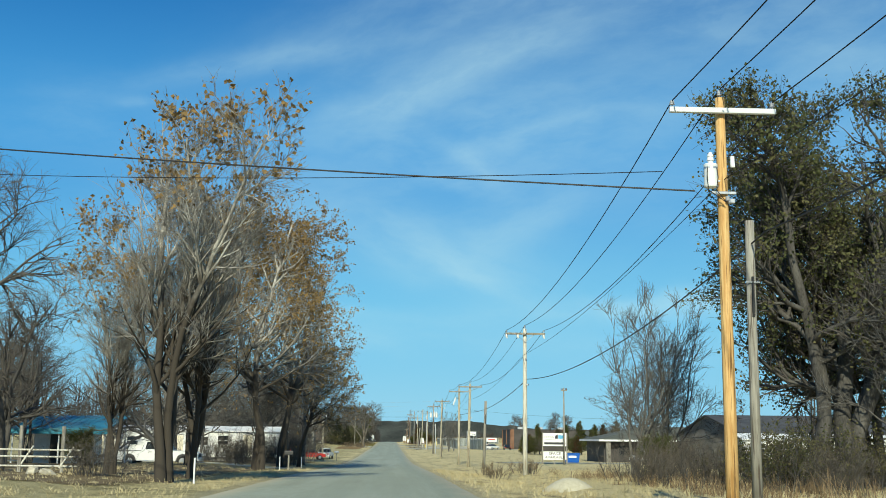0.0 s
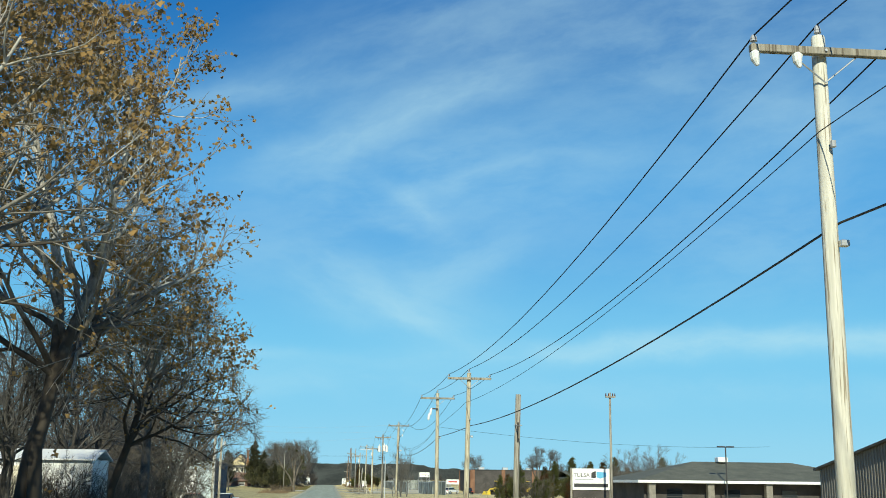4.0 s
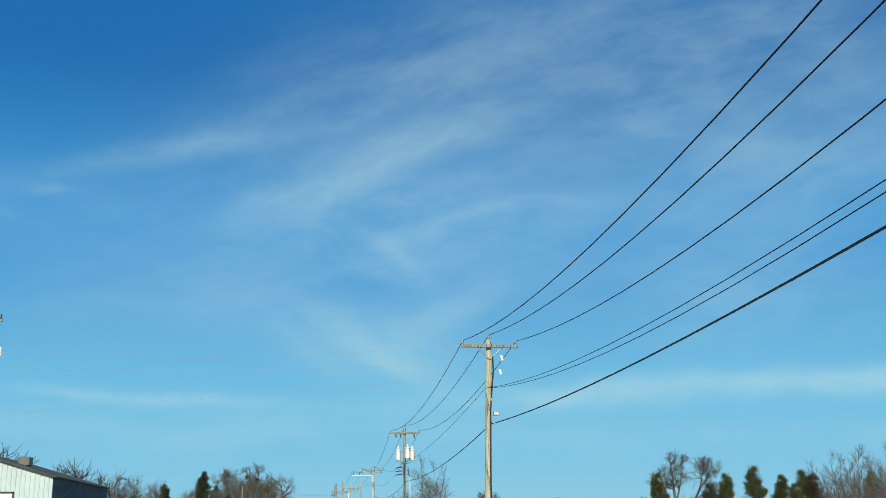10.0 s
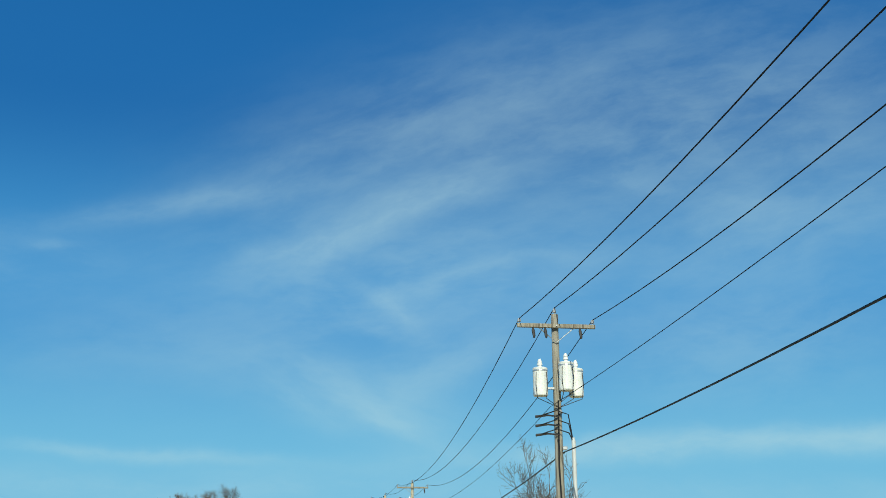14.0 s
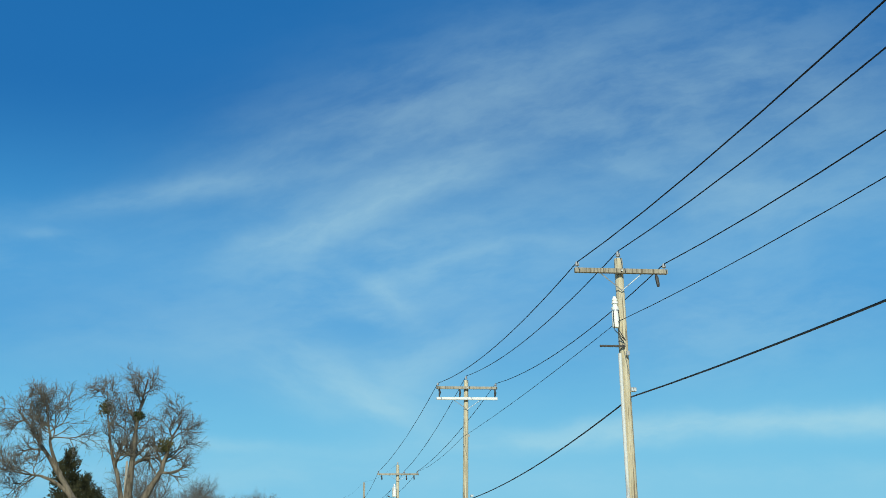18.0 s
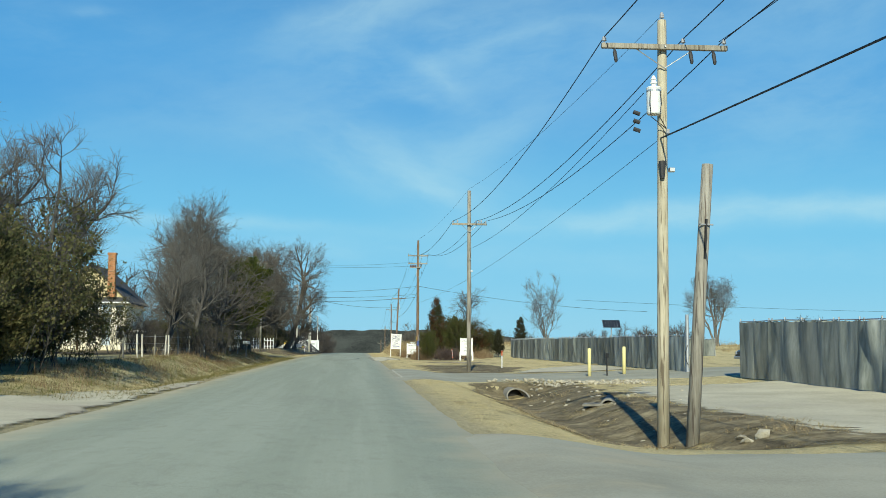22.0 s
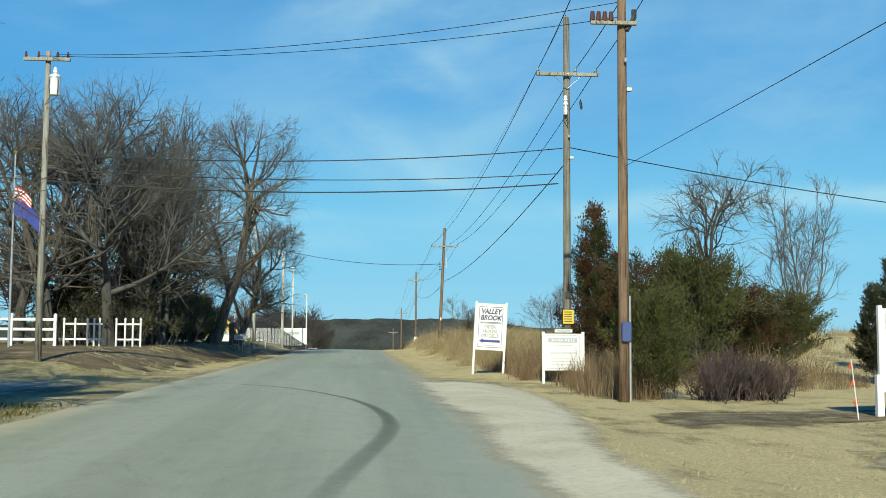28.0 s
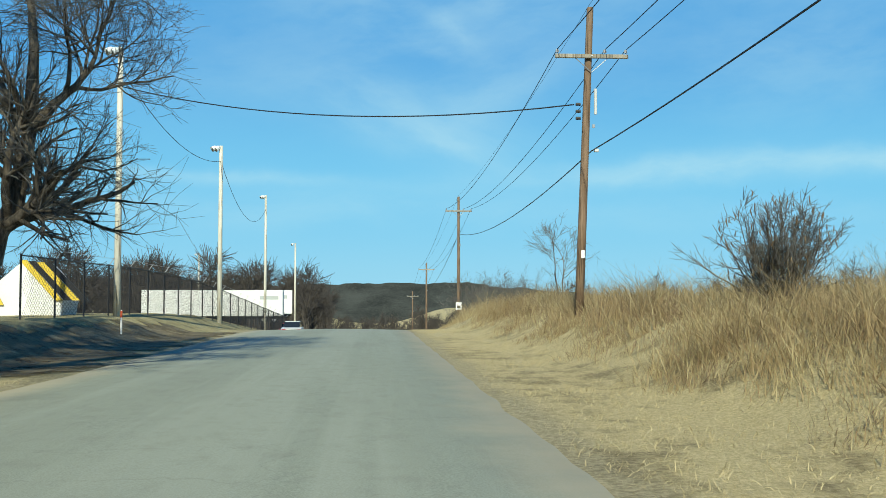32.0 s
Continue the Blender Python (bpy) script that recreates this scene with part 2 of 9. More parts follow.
def cedar(seed, height, radius, bark, needle, sprays=5200, round_top=False, size=0.34, low=0.06):
    """The meshes of a juniper: a trunk with short limbs and a crown of many small sprays."""
    rng = np.random.default_rng(seed)
    p0, a0 = stems(rng, np.zeros((1, 3)), np.array([[0, 0, 1.0]]), np.array([height * 0.95]), np.array([height * 0.022]), np.array([0.02]), 10, 0.03, 0.05)
    n = 150
    q, dd, r, t, own = sprout(rng, p0, a0, n, low, 0.98, 68, 10, 0.4)
    prof = (np.clip(1 - t, 0, 1) ** 0.75 if not round_top else np.sqrt(np.clip(1 - ((t - 0.45) / 0.56) ** 2, 0.03, 1)))
    L = radius * prof * rng.uniform(0.6, 1.18, n) + 0.12
    p1, a1 = stems(rng, q, dd, L, np.maximum(r, 0.012), np.full(n, 0.006), 5, 0.10, 0.10)
    trunk = quads_mesh("trunk", *joined([tubes(p0, a0, 8), tubes(p1, a1, 4)]), bark, True)
    w = L * rng.uniform(0.15, 1.85, n)
    w /= w.sum()
    own = rng.choice(n, sprays, p=w)
    tt = rng.uniform(0.25, 1.05, sprays) ** 0.8
    s = np.minimum((tt * 5).astype(int), 4)
    fr = (tt * 5 - s)[:, None]
    at = p1[own, s] * (1 - fr) + p1[own, s + 1] * fr + rng.normal(0, 0.085 * radius / 1.5, (sprays, 3))
    tan = unit(p1[own, 5] - p1[own, 0])
    d = unit(tan + rng.normal(0, 0.55, (sprays, 3)) + np.array([0, 0, 0.35]))
    sd = unit(np.cross(d, rng.normal(0, 1, (sprays, 3))))
    L = rng.uniform(0.6, 1.25, (sprays, 1)) * size
    b = at + d * L
    l, r_ = at + d * L * 0.45 + sd * L * 0.2, at + d * L * 0.55 - sd * L * 0.17
    v = np.stack([at, l, b, r_], 1).reshape(-1, 3)
    i = np.arange(sprays)[:, None] * 4
    f = np.concatenate([i + np.array([[0, 1, 2]]), i + np.array([[0, 2, 3]])])
    return {"trunk": trunk, "crown": quads_mesh("crown", v, f, needle)}


def brush_clump(seed, height, width, stemsn, bark, twig, leaves=0, leafmat=None, leaf=0.08):
    """A thicket: many thin stems from the ground with forked twigs."""
    rng = np.random.default_rng(seed)
    base = np.zeros((stemsn, 3))
    base[:, :2] = rng.normal(0, width * 0.3, (stemsn, 2))
    d = np.concatenate([base[:, :2] * 0.5 / max(width, 0.1) + rng.normal(0, 0.22, (stemsn, 2)), np.ones((stemsn, 1))], 1)
    L = height * rng.uniform(0.55, 1.05, stemsn)
    p0, a0 = stems(rng, base, d, L, np.full(stemsn, 0.022), np.full(stemsn, 0.006), 6, 0.10, 0.02)
    q, dd, r, t, own = sprout(rng, p0, a0, 9, 0.2, 1, 36, 12, 0.7)
    p1, a1 = stems(rng, q, dd, L[own] * (0.42 - 0.22 * t), r, r * 0.5, 4, 0.12, 0.05)
    q, dd, r, t, own = sprout(rng, p1, a1, 6, 0.2, 1, 36, 12, 0.8)
    p2, a2 = stems(rng, q, dd, np.full(len(t), height * 0.11) * rng.uniform(0.5, 1.4, len(t)), np.full(len(t), 0.006), np.full(len(t), 0.0035), 2, 0.15, 0.05)
    out = {"stem": quads_mesh("stem", *joined([tubes(p0, a0, 4), tubes(p1, a1, 3)]), bark), "crown": quads_mesh("crown", *tubes(p2, a2, 3), twig)}
    if leaves:
        tip = p2.reshape(-1, 3)
        pick = tip[rng.integers(0, len(tip), leaves)] + rng.normal(0, 0.07, (leaves, 3))
        out["foliage"] = quads_mesh("foliage", *leaf_cards(rng, pick, leaf), leafmat)
    return out


def plant(meshes, name, x, y, z, label, category="tree", group="", turn=0.0, size=1.0, tall=1.0, tilt=0.0):
    ob = thing(name, 0, 0, 0, label, category, group)
    ob.matrix_world = pose(x, y, z, 0, tilt, turn) @ Matrix.Diagonal((size, size, size * tall, 1))
    for k, me in meshes.items():
        o = part(k, me, None, ob)
        if k != "trunk":
            o["kind"] = "stuff"
    return ob

# ---- materials ----
def nodes_of(name):
    m = bpy.data.materials.new(name)
    m.use_nodes = True
    t = m.node_tree
    return m, t, t.nodes["Principled BSDF"]


def node(t, kind, **sets):
    n = t.nodes.new(kind)
    for k, v in sets.items():
        if k in ("operation", "data_type", "blend_type", "noise_dimensions", "feature", "wave_type", "bands_direction", "sky_type", "clamp"):
            setattr(n, k, v)
        else:
            n.inputs[k.replace("_", " ")].default_value = v
    return n


def maths(t, op, a, b=None, c=None):
    n = t.nodes.new("ShaderNodeMath")
    n.operation = op
    for i, x in enumerate((a, b, c)):
        if x is None:
            continue
        if isinstance(x, (int, float)):
            n.inputs[i].default_value = x
        else:
            t.links.new(x, n.inputs[i])
    return n.outputs[0]


def blend(t, fac, a, b):
    n = t.nodes.new("ShaderNodeMix")
    n.data_type = "RGBA"
    for i, x in ((0, fac), (6, a), (7, b)):
        if isinstance(x, (int, float)):
            n.inputs[i].default_value = x
        elif isinstance(x, tuple):
            n.inputs[i].default_value = (*x, 1)
        else:
            t.links.new(x, n.inputs[i])
    return n.outputs[2]


def noise_at(t, where, scale, detail=4, rough=0.6, stretch=None):
    if stretch:
        mp = t.nodes.new("ShaderNodeMapping")
        mp.inputs["Scale"].default_value = stretch
        t.links.new(where, mp.inputs["Vector"])
        where = mp.outputs[0]
    n = node(t, "ShaderNodeTexNoise", Scale=scale, Detail=detail, Roughness=rough)
    t.links.new(where, n.inputs["Vector"])
    return n.outputs["Fac"]


def steps(t, x, lo, hi):
    n = t.nodes.new("ShaderNodeMapRange")
    n.interpolation_type = "SMOOTHSTEP"
    n.inputs[1].default_value, n.inputs[2].default_value = lo, hi
    t.links.new(x, n.inputs[0])
    return n.outputs[0]


def surface(name, dark, light, scale=2.0, fine=30.0, rough=0.8, metal=0.0, bump=0.15, stretch=None, stain=None, stain_scale=0.6, random_tone=0.0, world=False, spec=0.3):
    """A surface with two scales of tone, fine relief and, where given, stains."""
    m, t, p = nodes_of(name)
    if world:
        where = t.nodes.new("ShaderNodeNewGeometry").outputs["Position"]
    else:
        where = t.nodes.new("ShaderNodeTexCoord").outputs["Object"]
    a = noise_at(t, where, scale, 5, 0.6, stretch)
    b = noise_at(t, where, fine, 4, 0.7, stretch)
    fac = steps(t, maths(t, "ADD", maths(t, "MULTIPLY", a, 0.6), maths(t, "MULTIPLY", b, 0.4)), 0.34, 0.66)
    col = blend(t, fac, dark, light)
    if stain:
        col = blend(t, maths(t, "MULTIPLY", steps(t, noise_at(t, where, stain_scale, 6, 0.65, stretch), 0.52, 0.72), 0.75), col, stain)
    if random_tone:
        r = t.nodes.new("ShaderNodeObjectInfo").outputs["Random"]
        hs = t.nodes.new("ShaderNodeHueSaturation")
        t.links.new(maths(t, "MULTIPLY_ADD", r, random_tone, 1 - random_tone / 2), hs.inputs["Value"])
        t.links.new(col, hs.inputs["Color"])
        col = hs.outputs[0]
    t.links.new(col, p.inputs["Base Color"])
    p.inputs["Roughness"].default_value = rough
    p.inputs["Metallic"].default_value = metal
    p.inputs["Specular IOR Level"].default_value = spec
    if bump:
        bp = node(t, "ShaderNodeBump", Strength=bump, Distance=0.02)
        t.links.new(b, bp.inputs["Height"])
        t.links.new(bp.outputs[0], p.inputs["Normal"])
    return m


def foliage(name, a, b, c=None, through=0.25):
    """Leaves: tones vary leaf by leaf, some light passes."""
    m, t, p = nodes_of(name)
    g = t.nodes.new("ShaderNodeNewGeometry")
    col = blend(t, g.outputs["Random Per Island"], a, b)
    if c:
        col = blend(t, steps(t, noise_at(t, g.outputs["Position"], 0.9, 3), 0.45, 0.62), col, c)
    t.links.new(col, p.inputs["Base Color"])
    p.inputs["Roughness"].default_value = 0.75
    p.inputs["Specular IOR Level"].default_value = 0.15
    tr = t.nodes.new("ShaderNodeBsdfTranslucent")
    t.links.new(col, tr.inputs["Color"])
    mx = t.nodes.new("ShaderNodeMixShader")
    mx.inputs[0].default_value = through
    t.links.new(p.outputs[0], mx.inputs[1]), t.links.new(tr.outputs[0], mx.inputs[2])
    t.links.new(mx.outputs[0], t.nodes["Material Output"].inputs["Surface"])
    return m


def wood_pole(name, dark, light, crack):
    m, t, p = nodes_of(name)
    where = t.nodes.new("ShaderNodeTexCoord").outputs["Object"]
    g = noise_at(t, where, 14, 5, 0.7, (1, 1, 0.05))
    big = noise_at(t, where, 0.8, 4, 0.6)
    col = blend(t, steps(t, maths(t, "ADD", maths(t, "MULTIPLY", g, 0.65), maths(t, "MULTIPLY", big, 0.35)), 0.36, 0.62), dark, light)
    knots = node(t, "ShaderNodeTexVoronoi", Scale=1.3)
    t.links.new(where, knots.inputs["Vector"])
    col = blend(t, maths(t, "MULTIPLY", steps(t, noise_at(t, where, 26, 3, 0.5, (1, 1, 0.035)), 0.555, 0.64), 0.75), col, crack)
    col = blend(t, steps(t, knots.outputs["Distance"], 0.09, 0.03), col, crack)
    t.links.new(col, p.inputs["Base Color"])
    p.inputs["Roughness"].default_value = 0.85
    p.inputs["Specular IOR Level"].default_value = 0.2
    bp = node(t, "ShaderNodeBump", Strength=0.5, Distance=0.02)
    t.links.new(g, bp.inputs["Height"]), t.links.new(bp.outputs[0], p.inputs["Normal"])
    return m


def plain(name, c, rough=0.5, metal=0.0, spec=0.5):
    m, t, p = nodes_of(name)
    where = t.nodes.new("ShaderNodeTexCoord").outputs["Object"]
    k = noise_at(t, where, 6, 4)
    t.links.new(blend(t, k, tuple(x * 0.86 for x in c), tuple(min(1, x * 1.12) for x in c)), p.inputs["Base Color"])
    p.inputs["Roughness"].default_value, p.inputs["Metallic"].default_value, p.inputs["Specular IOR Level"].default_value = rough, metal, spec
    return m


POLE_NEW = wood_pole("pole_wood_fresh", (0.46, 0.25, 0.085), (0.70, 0.47, 0.21), (0.10, 0.05, 0.02))
POLE_PALE = wood_pole("pole_wood_pale", (0.52, 0.50, 0.425), (0.69, 0.67, 0.585), (0.20, 0.15, 0.09))
POLE_TAN = wood_pole("pole_wood_tan", (0.34, 0.30, 0.215), (0.56, 0.515, 0.395), (0.085, 0.06, 0.04))
POLE_GREY = wood_pole("pole_wood_grey", (0.20, 0.187, 0.155), (0.36, 0.342, 0.295), (0.07, 0.05, 0.04))
POLE_DARK = wood_pole("pole_wood_dark_grey", (0.12, 0.108, 0.09), (0.25, 0.23, 0.195), (0.04, 0.035, 0.03))
POLE_BROWN = wood_pole("pole_wood_brown", (0.13, 0.085, 0.055), (0.25, 0.175, 0.12), (0.04, 0.03, 0.02))
ARM_WOOD = wood_pole("crossarm_wood", (0.22, 0.20, 0.16), (0.37, 0.345, 0.29), (0.09, 0.07, 0.05))
ARM_WHITE = plain("crossarm_fibreglass", (0.62, 0.64, 0.66), 0.5)
GALV = surface("galvanised_steel", (0.42, 0.44, 0.46), (0.58, 0.6, 0.61), 4, 40, 0.45, 0.7, 0.05)
CAN = surface("transformer_paint", (0.66, 0.69, 0.68), (0.78, 0.8, 0.79), 3, 25, 0.4, 0.0, 0.03)
PORCELAIN = plain("grey_porcelain", (0.35, 0.36, 0.38), 0.25)
PORCELAIN_BROWN = plain("brown_porcelain", (0.10, 0.04, 0.025), 0.25)
RUBBER = plain("black_cable", (0.012, 0.012, 0.013), 0.6)
ALU_WIRE = plain("weathered_conductor", (0.014, 0.014, 0.016), 0.7, 0.0, 0.2)
PVC = plain("grey_conduit", (0.55, 0.57, 0.58), 0.45)
WHITE_PAINT = surface("white_paint", (0.74, 0.74, 0.72), (0.84, 0.84, 0.82), 1.5, 25, 0.5, 0, 0.03, stain=(0.6, 0.58, 0.53), stain_scale=0.9)
WHITE_METAL = surface("white_sheet_metal", (0.70, 0.71, 0.70), (0.80, 0.81, 0.80), 0.7, 14, 0.45, 0, 0.03, stain=(0.58, 0.56, 0.52), stain_scale=0.35)
BLUE_METAL = surface("navy_sheet_metal", (0.035, 0.06, 0.10), (0.06, 0.09, 0.14), 0.7, 14, 0.45, 0, 0.03)
PALE_BLUE_METAL = surface("pale_blue_sheet_metal", (0.47, 0.55, 0.57), (0.57, 0.64, 0.66), 0.7, 14, 0.5, 0, 0.03, stain=(0.42, 0.47, 0.48), stain_scale=0.35)
GREY_METAL = surface("grey_sheet_metal", (0.12, 0.115, 0.105), (0.18, 0.17, 0.155), 0.5, 12, 0.5, 0.1, 0.03)
TEAL_METAL = surface("teal_sheet_metal", (0.03, 0.17, 0.25), (0.06, 0.26, 0.34), 0.5, 12, 0.4, 0.1, 0.03, stain=(0.10, 0.16, 0.17))
ROOF_SHINGLE = surface("asphalt_shingle", (0.085, 0.09, 0.072), (0.14, 0.142, 0.112), 0.8, 22, 0.9, 0, 0.3)
ROOF_DARK = surface("dark_shingle", (0.05, 0.05, 0.052), (0.10, 0.10, 0.10), 0.8, 22, 0.9, 0, 0.3)
RUST_ROOF = surface("rusty_roof", (0.15, 0.085, 0.06), (0.28, 0.18, 0.14), 0.7, 16, 0.8, 0.1, 0.15, stretch=(1, 0.2, 1))
BRICK_DARK = surface("dark_brick_wall", (0.05, 0.046, 0.044), (0.088, 0.080, 0.075), 0.8, 20, 0.85, 0, 0.25)
BRICK_BROWN = surface("brown_brick", (0.15, 0.075, 0.045), (0.24, 0.13, 0.08), 0.8, 20, 0.85, 0, 0.25)
STONE_TAN = surface("tan_stone", (0.38, 0.33, 0.25), (0.56, 0.5, 0.4), 2, 12, 0.85, 0, 0.3)
CHIMNEY = surface("orange_brick", (0.30, 0.13, 0.055), (0.44, 0.22, 0.10), 1.5, 22, 0.85, 0, 0.3)
STUCCO = surface("cream_stucco", (0.62, 0.57, 0.44), (0.76, 0.71, 0.57), 0.6, 16, 0.9, 0, 0.2, stain=(0.48, 0.42, 0.31), stain_scale=0.5)
STUCCO_YELLOW = surface("yellow_gable", (0.52, 0.44, 0.25), (0.62, 0.53, 0.32), 0.6, 16, 0.9, 0, 0.2)
DARK_TRIM = plain("dark_trim", (0.035, 0.035, 0.037), 0.6)
GLASS_DARK = plain("dark_window_glass", (0.02, 0.025, 0.03), 0.08, 0.0, 0.8)
BARK_GREY = surface("grey_bark", (0.075, 0.070, 0.062), (0.205, 0.195, 0.175), 3, 30, 0.95, 0, 0.6, stretch=(1, 1, 0.25))
BARK_DARK = surface("dark_bark", (0.04, 0.037, 0.033), (0.12, 0.113, 0.102), 3, 30, 0.95, 0, 0.6, stretch=(1, 1, 0.25))
BARK_PALE = surface("sycamore_bark", (0.16, 0.145, 0.12), (0.56, 0.54, 0.49), 1.6, 12, 0.9, 0, 0.4, stretch=(1, 1, 0.4))


def scaly_foot(m, lo, hi, dark):
    """Old dark scales cover the foot of the trunk and flake off higher up."""
    t = m.node_tree
    at_ = t.nodes.new("ShaderNodeTexCoord").outputs["Object"]
    sz = t.nodes.new("ShaderNodeSeparateXYZ")
    t.links.new(at_, sz.inputs[0])
    p = t.nodes["Principled BSDF"]
    was = p.inputs["Base Color"].links[0].from_socket
    ragged = maths(t, "MULTIPLY_ADD", noise_at(t, at_, 1.2, 4), 5.0, sz.outputs[2])
    t.links.new(blend(t, steps(t, ragged, lo, hi), dark, was), p.inputs["Base Color"])


scaly_foot(BARK_PALE, 7.5, 10.5, (0.055, 0.046, 0.036))
BARK_TAN = surface("furrowed_tan_bark", (0.036, 0.030, 0.023), (0.20, 0.172, 0.135), 5, 22, 0.95, 0, 0.8, stretch=(1, 1, 0.15))
TWIG_GREY = surface("grey_twig", (0.085, 0.082, 0.077), (0.185, 0.180, 0.168), 3, 20, 0.9, 0, 0)
TWIG_BROWN = surface("brown_twig", (0.080, 0.068, 0.054), (0.180, 0.155, 0.125), 3, 20, 0.9, 0, 0)
TWIG_PURPLE = surface("purple_brown_twig", (0.050, 0.036, 0.034), (0.125, 0.095, 0.088), 3, 20, 0.9, 0, 0)
TWIG_DARK = surface("dark_twig", (0.05, 0.044, 0.04), (0.11, 0.097, 0.086), 3, 20, 0.9, 0, 0)
LEAF_AUTUMN = foliage("withered_leaf", (0.40, 0.25, 0.09), (0.17, 0.12, 0.06), (0.30, 0.20, 0.085))
TWIG_PALE = surface("pale_twig", (0.16, 0.148, 0.128), (0.34, 0.32, 0.285), 3, 20, 0.9, 0, 0)
LEAF_OLIVE = foliage("olive_leaf", (0.115, 0.125, 0.05), (0.05, 0.06, 0.026), (0.15, 0.14, 0.065))
LEAF_BRUSH = foliage("dull_shrub_leaf", (0.090, 0.100, 0.040), (0.165, 0.142, 0.066), (0.055, 0.062, 0.027))
NEEDLE = foliage("juniper_spray", (0.055, 0.068, 0.022), (0.105, 0.115, 0.036), (0.085, 0.080, 0.032), 0.15)
NEEDLE_LIGHT = foliage("sunlit_juniper_spray", (0.06, 0.082, 0.016), (0.115, 0.125, 0.026), (0.04, 0.055, 0.014), 0.2)
NEEDLE_BROWN = foliage("rusty_juniper_spray", (0.115, 0.052, 0.023), (0.055, 0.042, 0.019), (0.040, 0.052, 0.018), 0.12)
NEEDLE_DARK = foliage("dark_juniper_spray", (0.028, 0.031, 0.016), (0.055, 0.055, 0.028), None, 0.1)
STRAW = foliage("dry_grass", (0.58, 0.49, 0.28), (0.25, 0.185, 0.095), (0.36, 0.27, 0.145), 0.25)
STRAW_SHORT = foliage("short_dry_grass", (0.62, 0.535, 0.32), (0.46, 0.385, 0.215), (0.53, 0.45, 0.26), 0.2)
GREEN_GRASS = foliage("winter_green_grass", (0.10, 0.12, 0.034), (0.21, 0.18, 0.07), (0.27, 0.215, 0.098), 0.3)
REED = foliage("grey_weed", (0.15, 0.105, 0.062), (0.34, 0.255, 0.155), (0.20, 0.135, 0.075), 0.2)

# ---- sky and sun ----
SUN_ELEV, SUN_FROM = 31.0, (-0.13, -1.0)   # the sun stands behind the camera, a little to its left
world = bpy.data.worlds.new("sky")
scene.world = world
world.use_nodes = True
wt = world.node_tree
wt.nodes.clear()
sky = wt.nodes.new("ShaderNodeTexSky")
sky.sky_type, sky.sun_disc = "NISHITA", False
sky.sun_elevation = radians(SUN_ELEV)
sky.sun_rotation = math.atan2(SUN_FROM[0], SUN_FROM[1])
sky.altitude, sky.air_density, sky.dust_density, sky.ozone_density = 200, 1.0, 0.5, 2.2
geo_dir = wt.nodes.new("ShaderNodeTexCoord").outputs["Generated"]
sep = wt.nodes.new("ShaderNodeSeparateXYZ")
wt.links.new(geo_dir, sep.inputs[0])
ahead = maths(wt, "MAXIMUM", sep.outputs[1], 0.05)
cu_, cv_ = maths(wt, "DIVIDE", sep.outputs[0], ahead), maths(wt, "DIVIDE", sep.outputs[2], ahead)
comb = wt.nodes.new("ShaderNodeCombineXYZ")
wt.links.new(cu_, comb.inputs[0]), wt.links.new(cv_, comb.inputs[1])
plane = comb.outputs[0]
wx = maths(wt, "SUBTRACT", noise_at(wt, plane, 4.5, 5, 0.6), 0.5)
wy = maths(wt, "SUBTRACT", noise_at(wt, plane, 5.3, 5, 0.6, (1, 1, 1.7)), 0.5)
wu = maths(wt, "MULTIPLY_ADD", wx, 0.06, cu_)
wv = maths(wt, "MULTIPLY_ADD", wy, 0.04, cv_)
# cirrus streaks: across, up, slant in degrees, half length, half width, strength
CIRRUS = [(0.025, 0.325, 24, 0.085, 0.018, 0.34), (0.125, 0.374, 25, 0.060, 0.017, 0.26), (-0.115, 0.351, 12, 0.119, 0.0106, 0.22), (-0.009, 0.402, 21, 0.092, 0.0084, 0.10),
          (-0.251, 0.302, -5, 0.018, 0.0053, 0.16), (0.104, 0.430, 24, 0.194, 0.0607, 0.19), (0.358, 0.457, 14, 0.23, 0.0998, 0.22), (0.078, 0.271, 7, 0.17, 0.0681, 0.26),
          (0.073, 0.255, -35, 0.039, 0.0084, 0.22), (0.065, 0.233, -14, 0.035, 0.0074, 0.16), (0.143, 0.289, 16, 0.046, 0.0074, 0.22), (0.237, 0.307, 9, 0.057, 0.0095, 0.12),
          (0.030, 0.170, -16, 0.094, 0.0260, 0.30), (0.076, 0.147, -26, 0.043, 0.0095, 0.26), (0.115, 0.197, 23, 0.056, 0.020, 0.24), (0.347, 0.128, 4, 0.202, 0.0106, 0.55),
          (-0.154, 0.118, -4, 0.112, 0.0053, 0.34), (-0.109, 0.087, -1, 0.290, 0.0158, 0.20), (0.457, 0.086, 0, 0.276, 0.0132, 0.14), (0.344, 0.385, -5, 0.099, 0.0084, 0.12),
          (0.425, 0.500, 13, 0.070, 0.0106, 0.10), (-0.162, 0.212, 2, 0.111, 0.0317, 0.12), (-0.281, 0.286, -5, 0.100, 0.0317, 0.12), (0.42, 0.232, 8, 0.15, 0.05, 0.20),
          (0.454, 0.347, 15, 0.151, 0.0470, 0.18), (0.60, 0.140, 4, 0.16, 0.012, 0.40), (0.60, 0.42, 18, 0.24, 0.10, 0.12)]
total = None
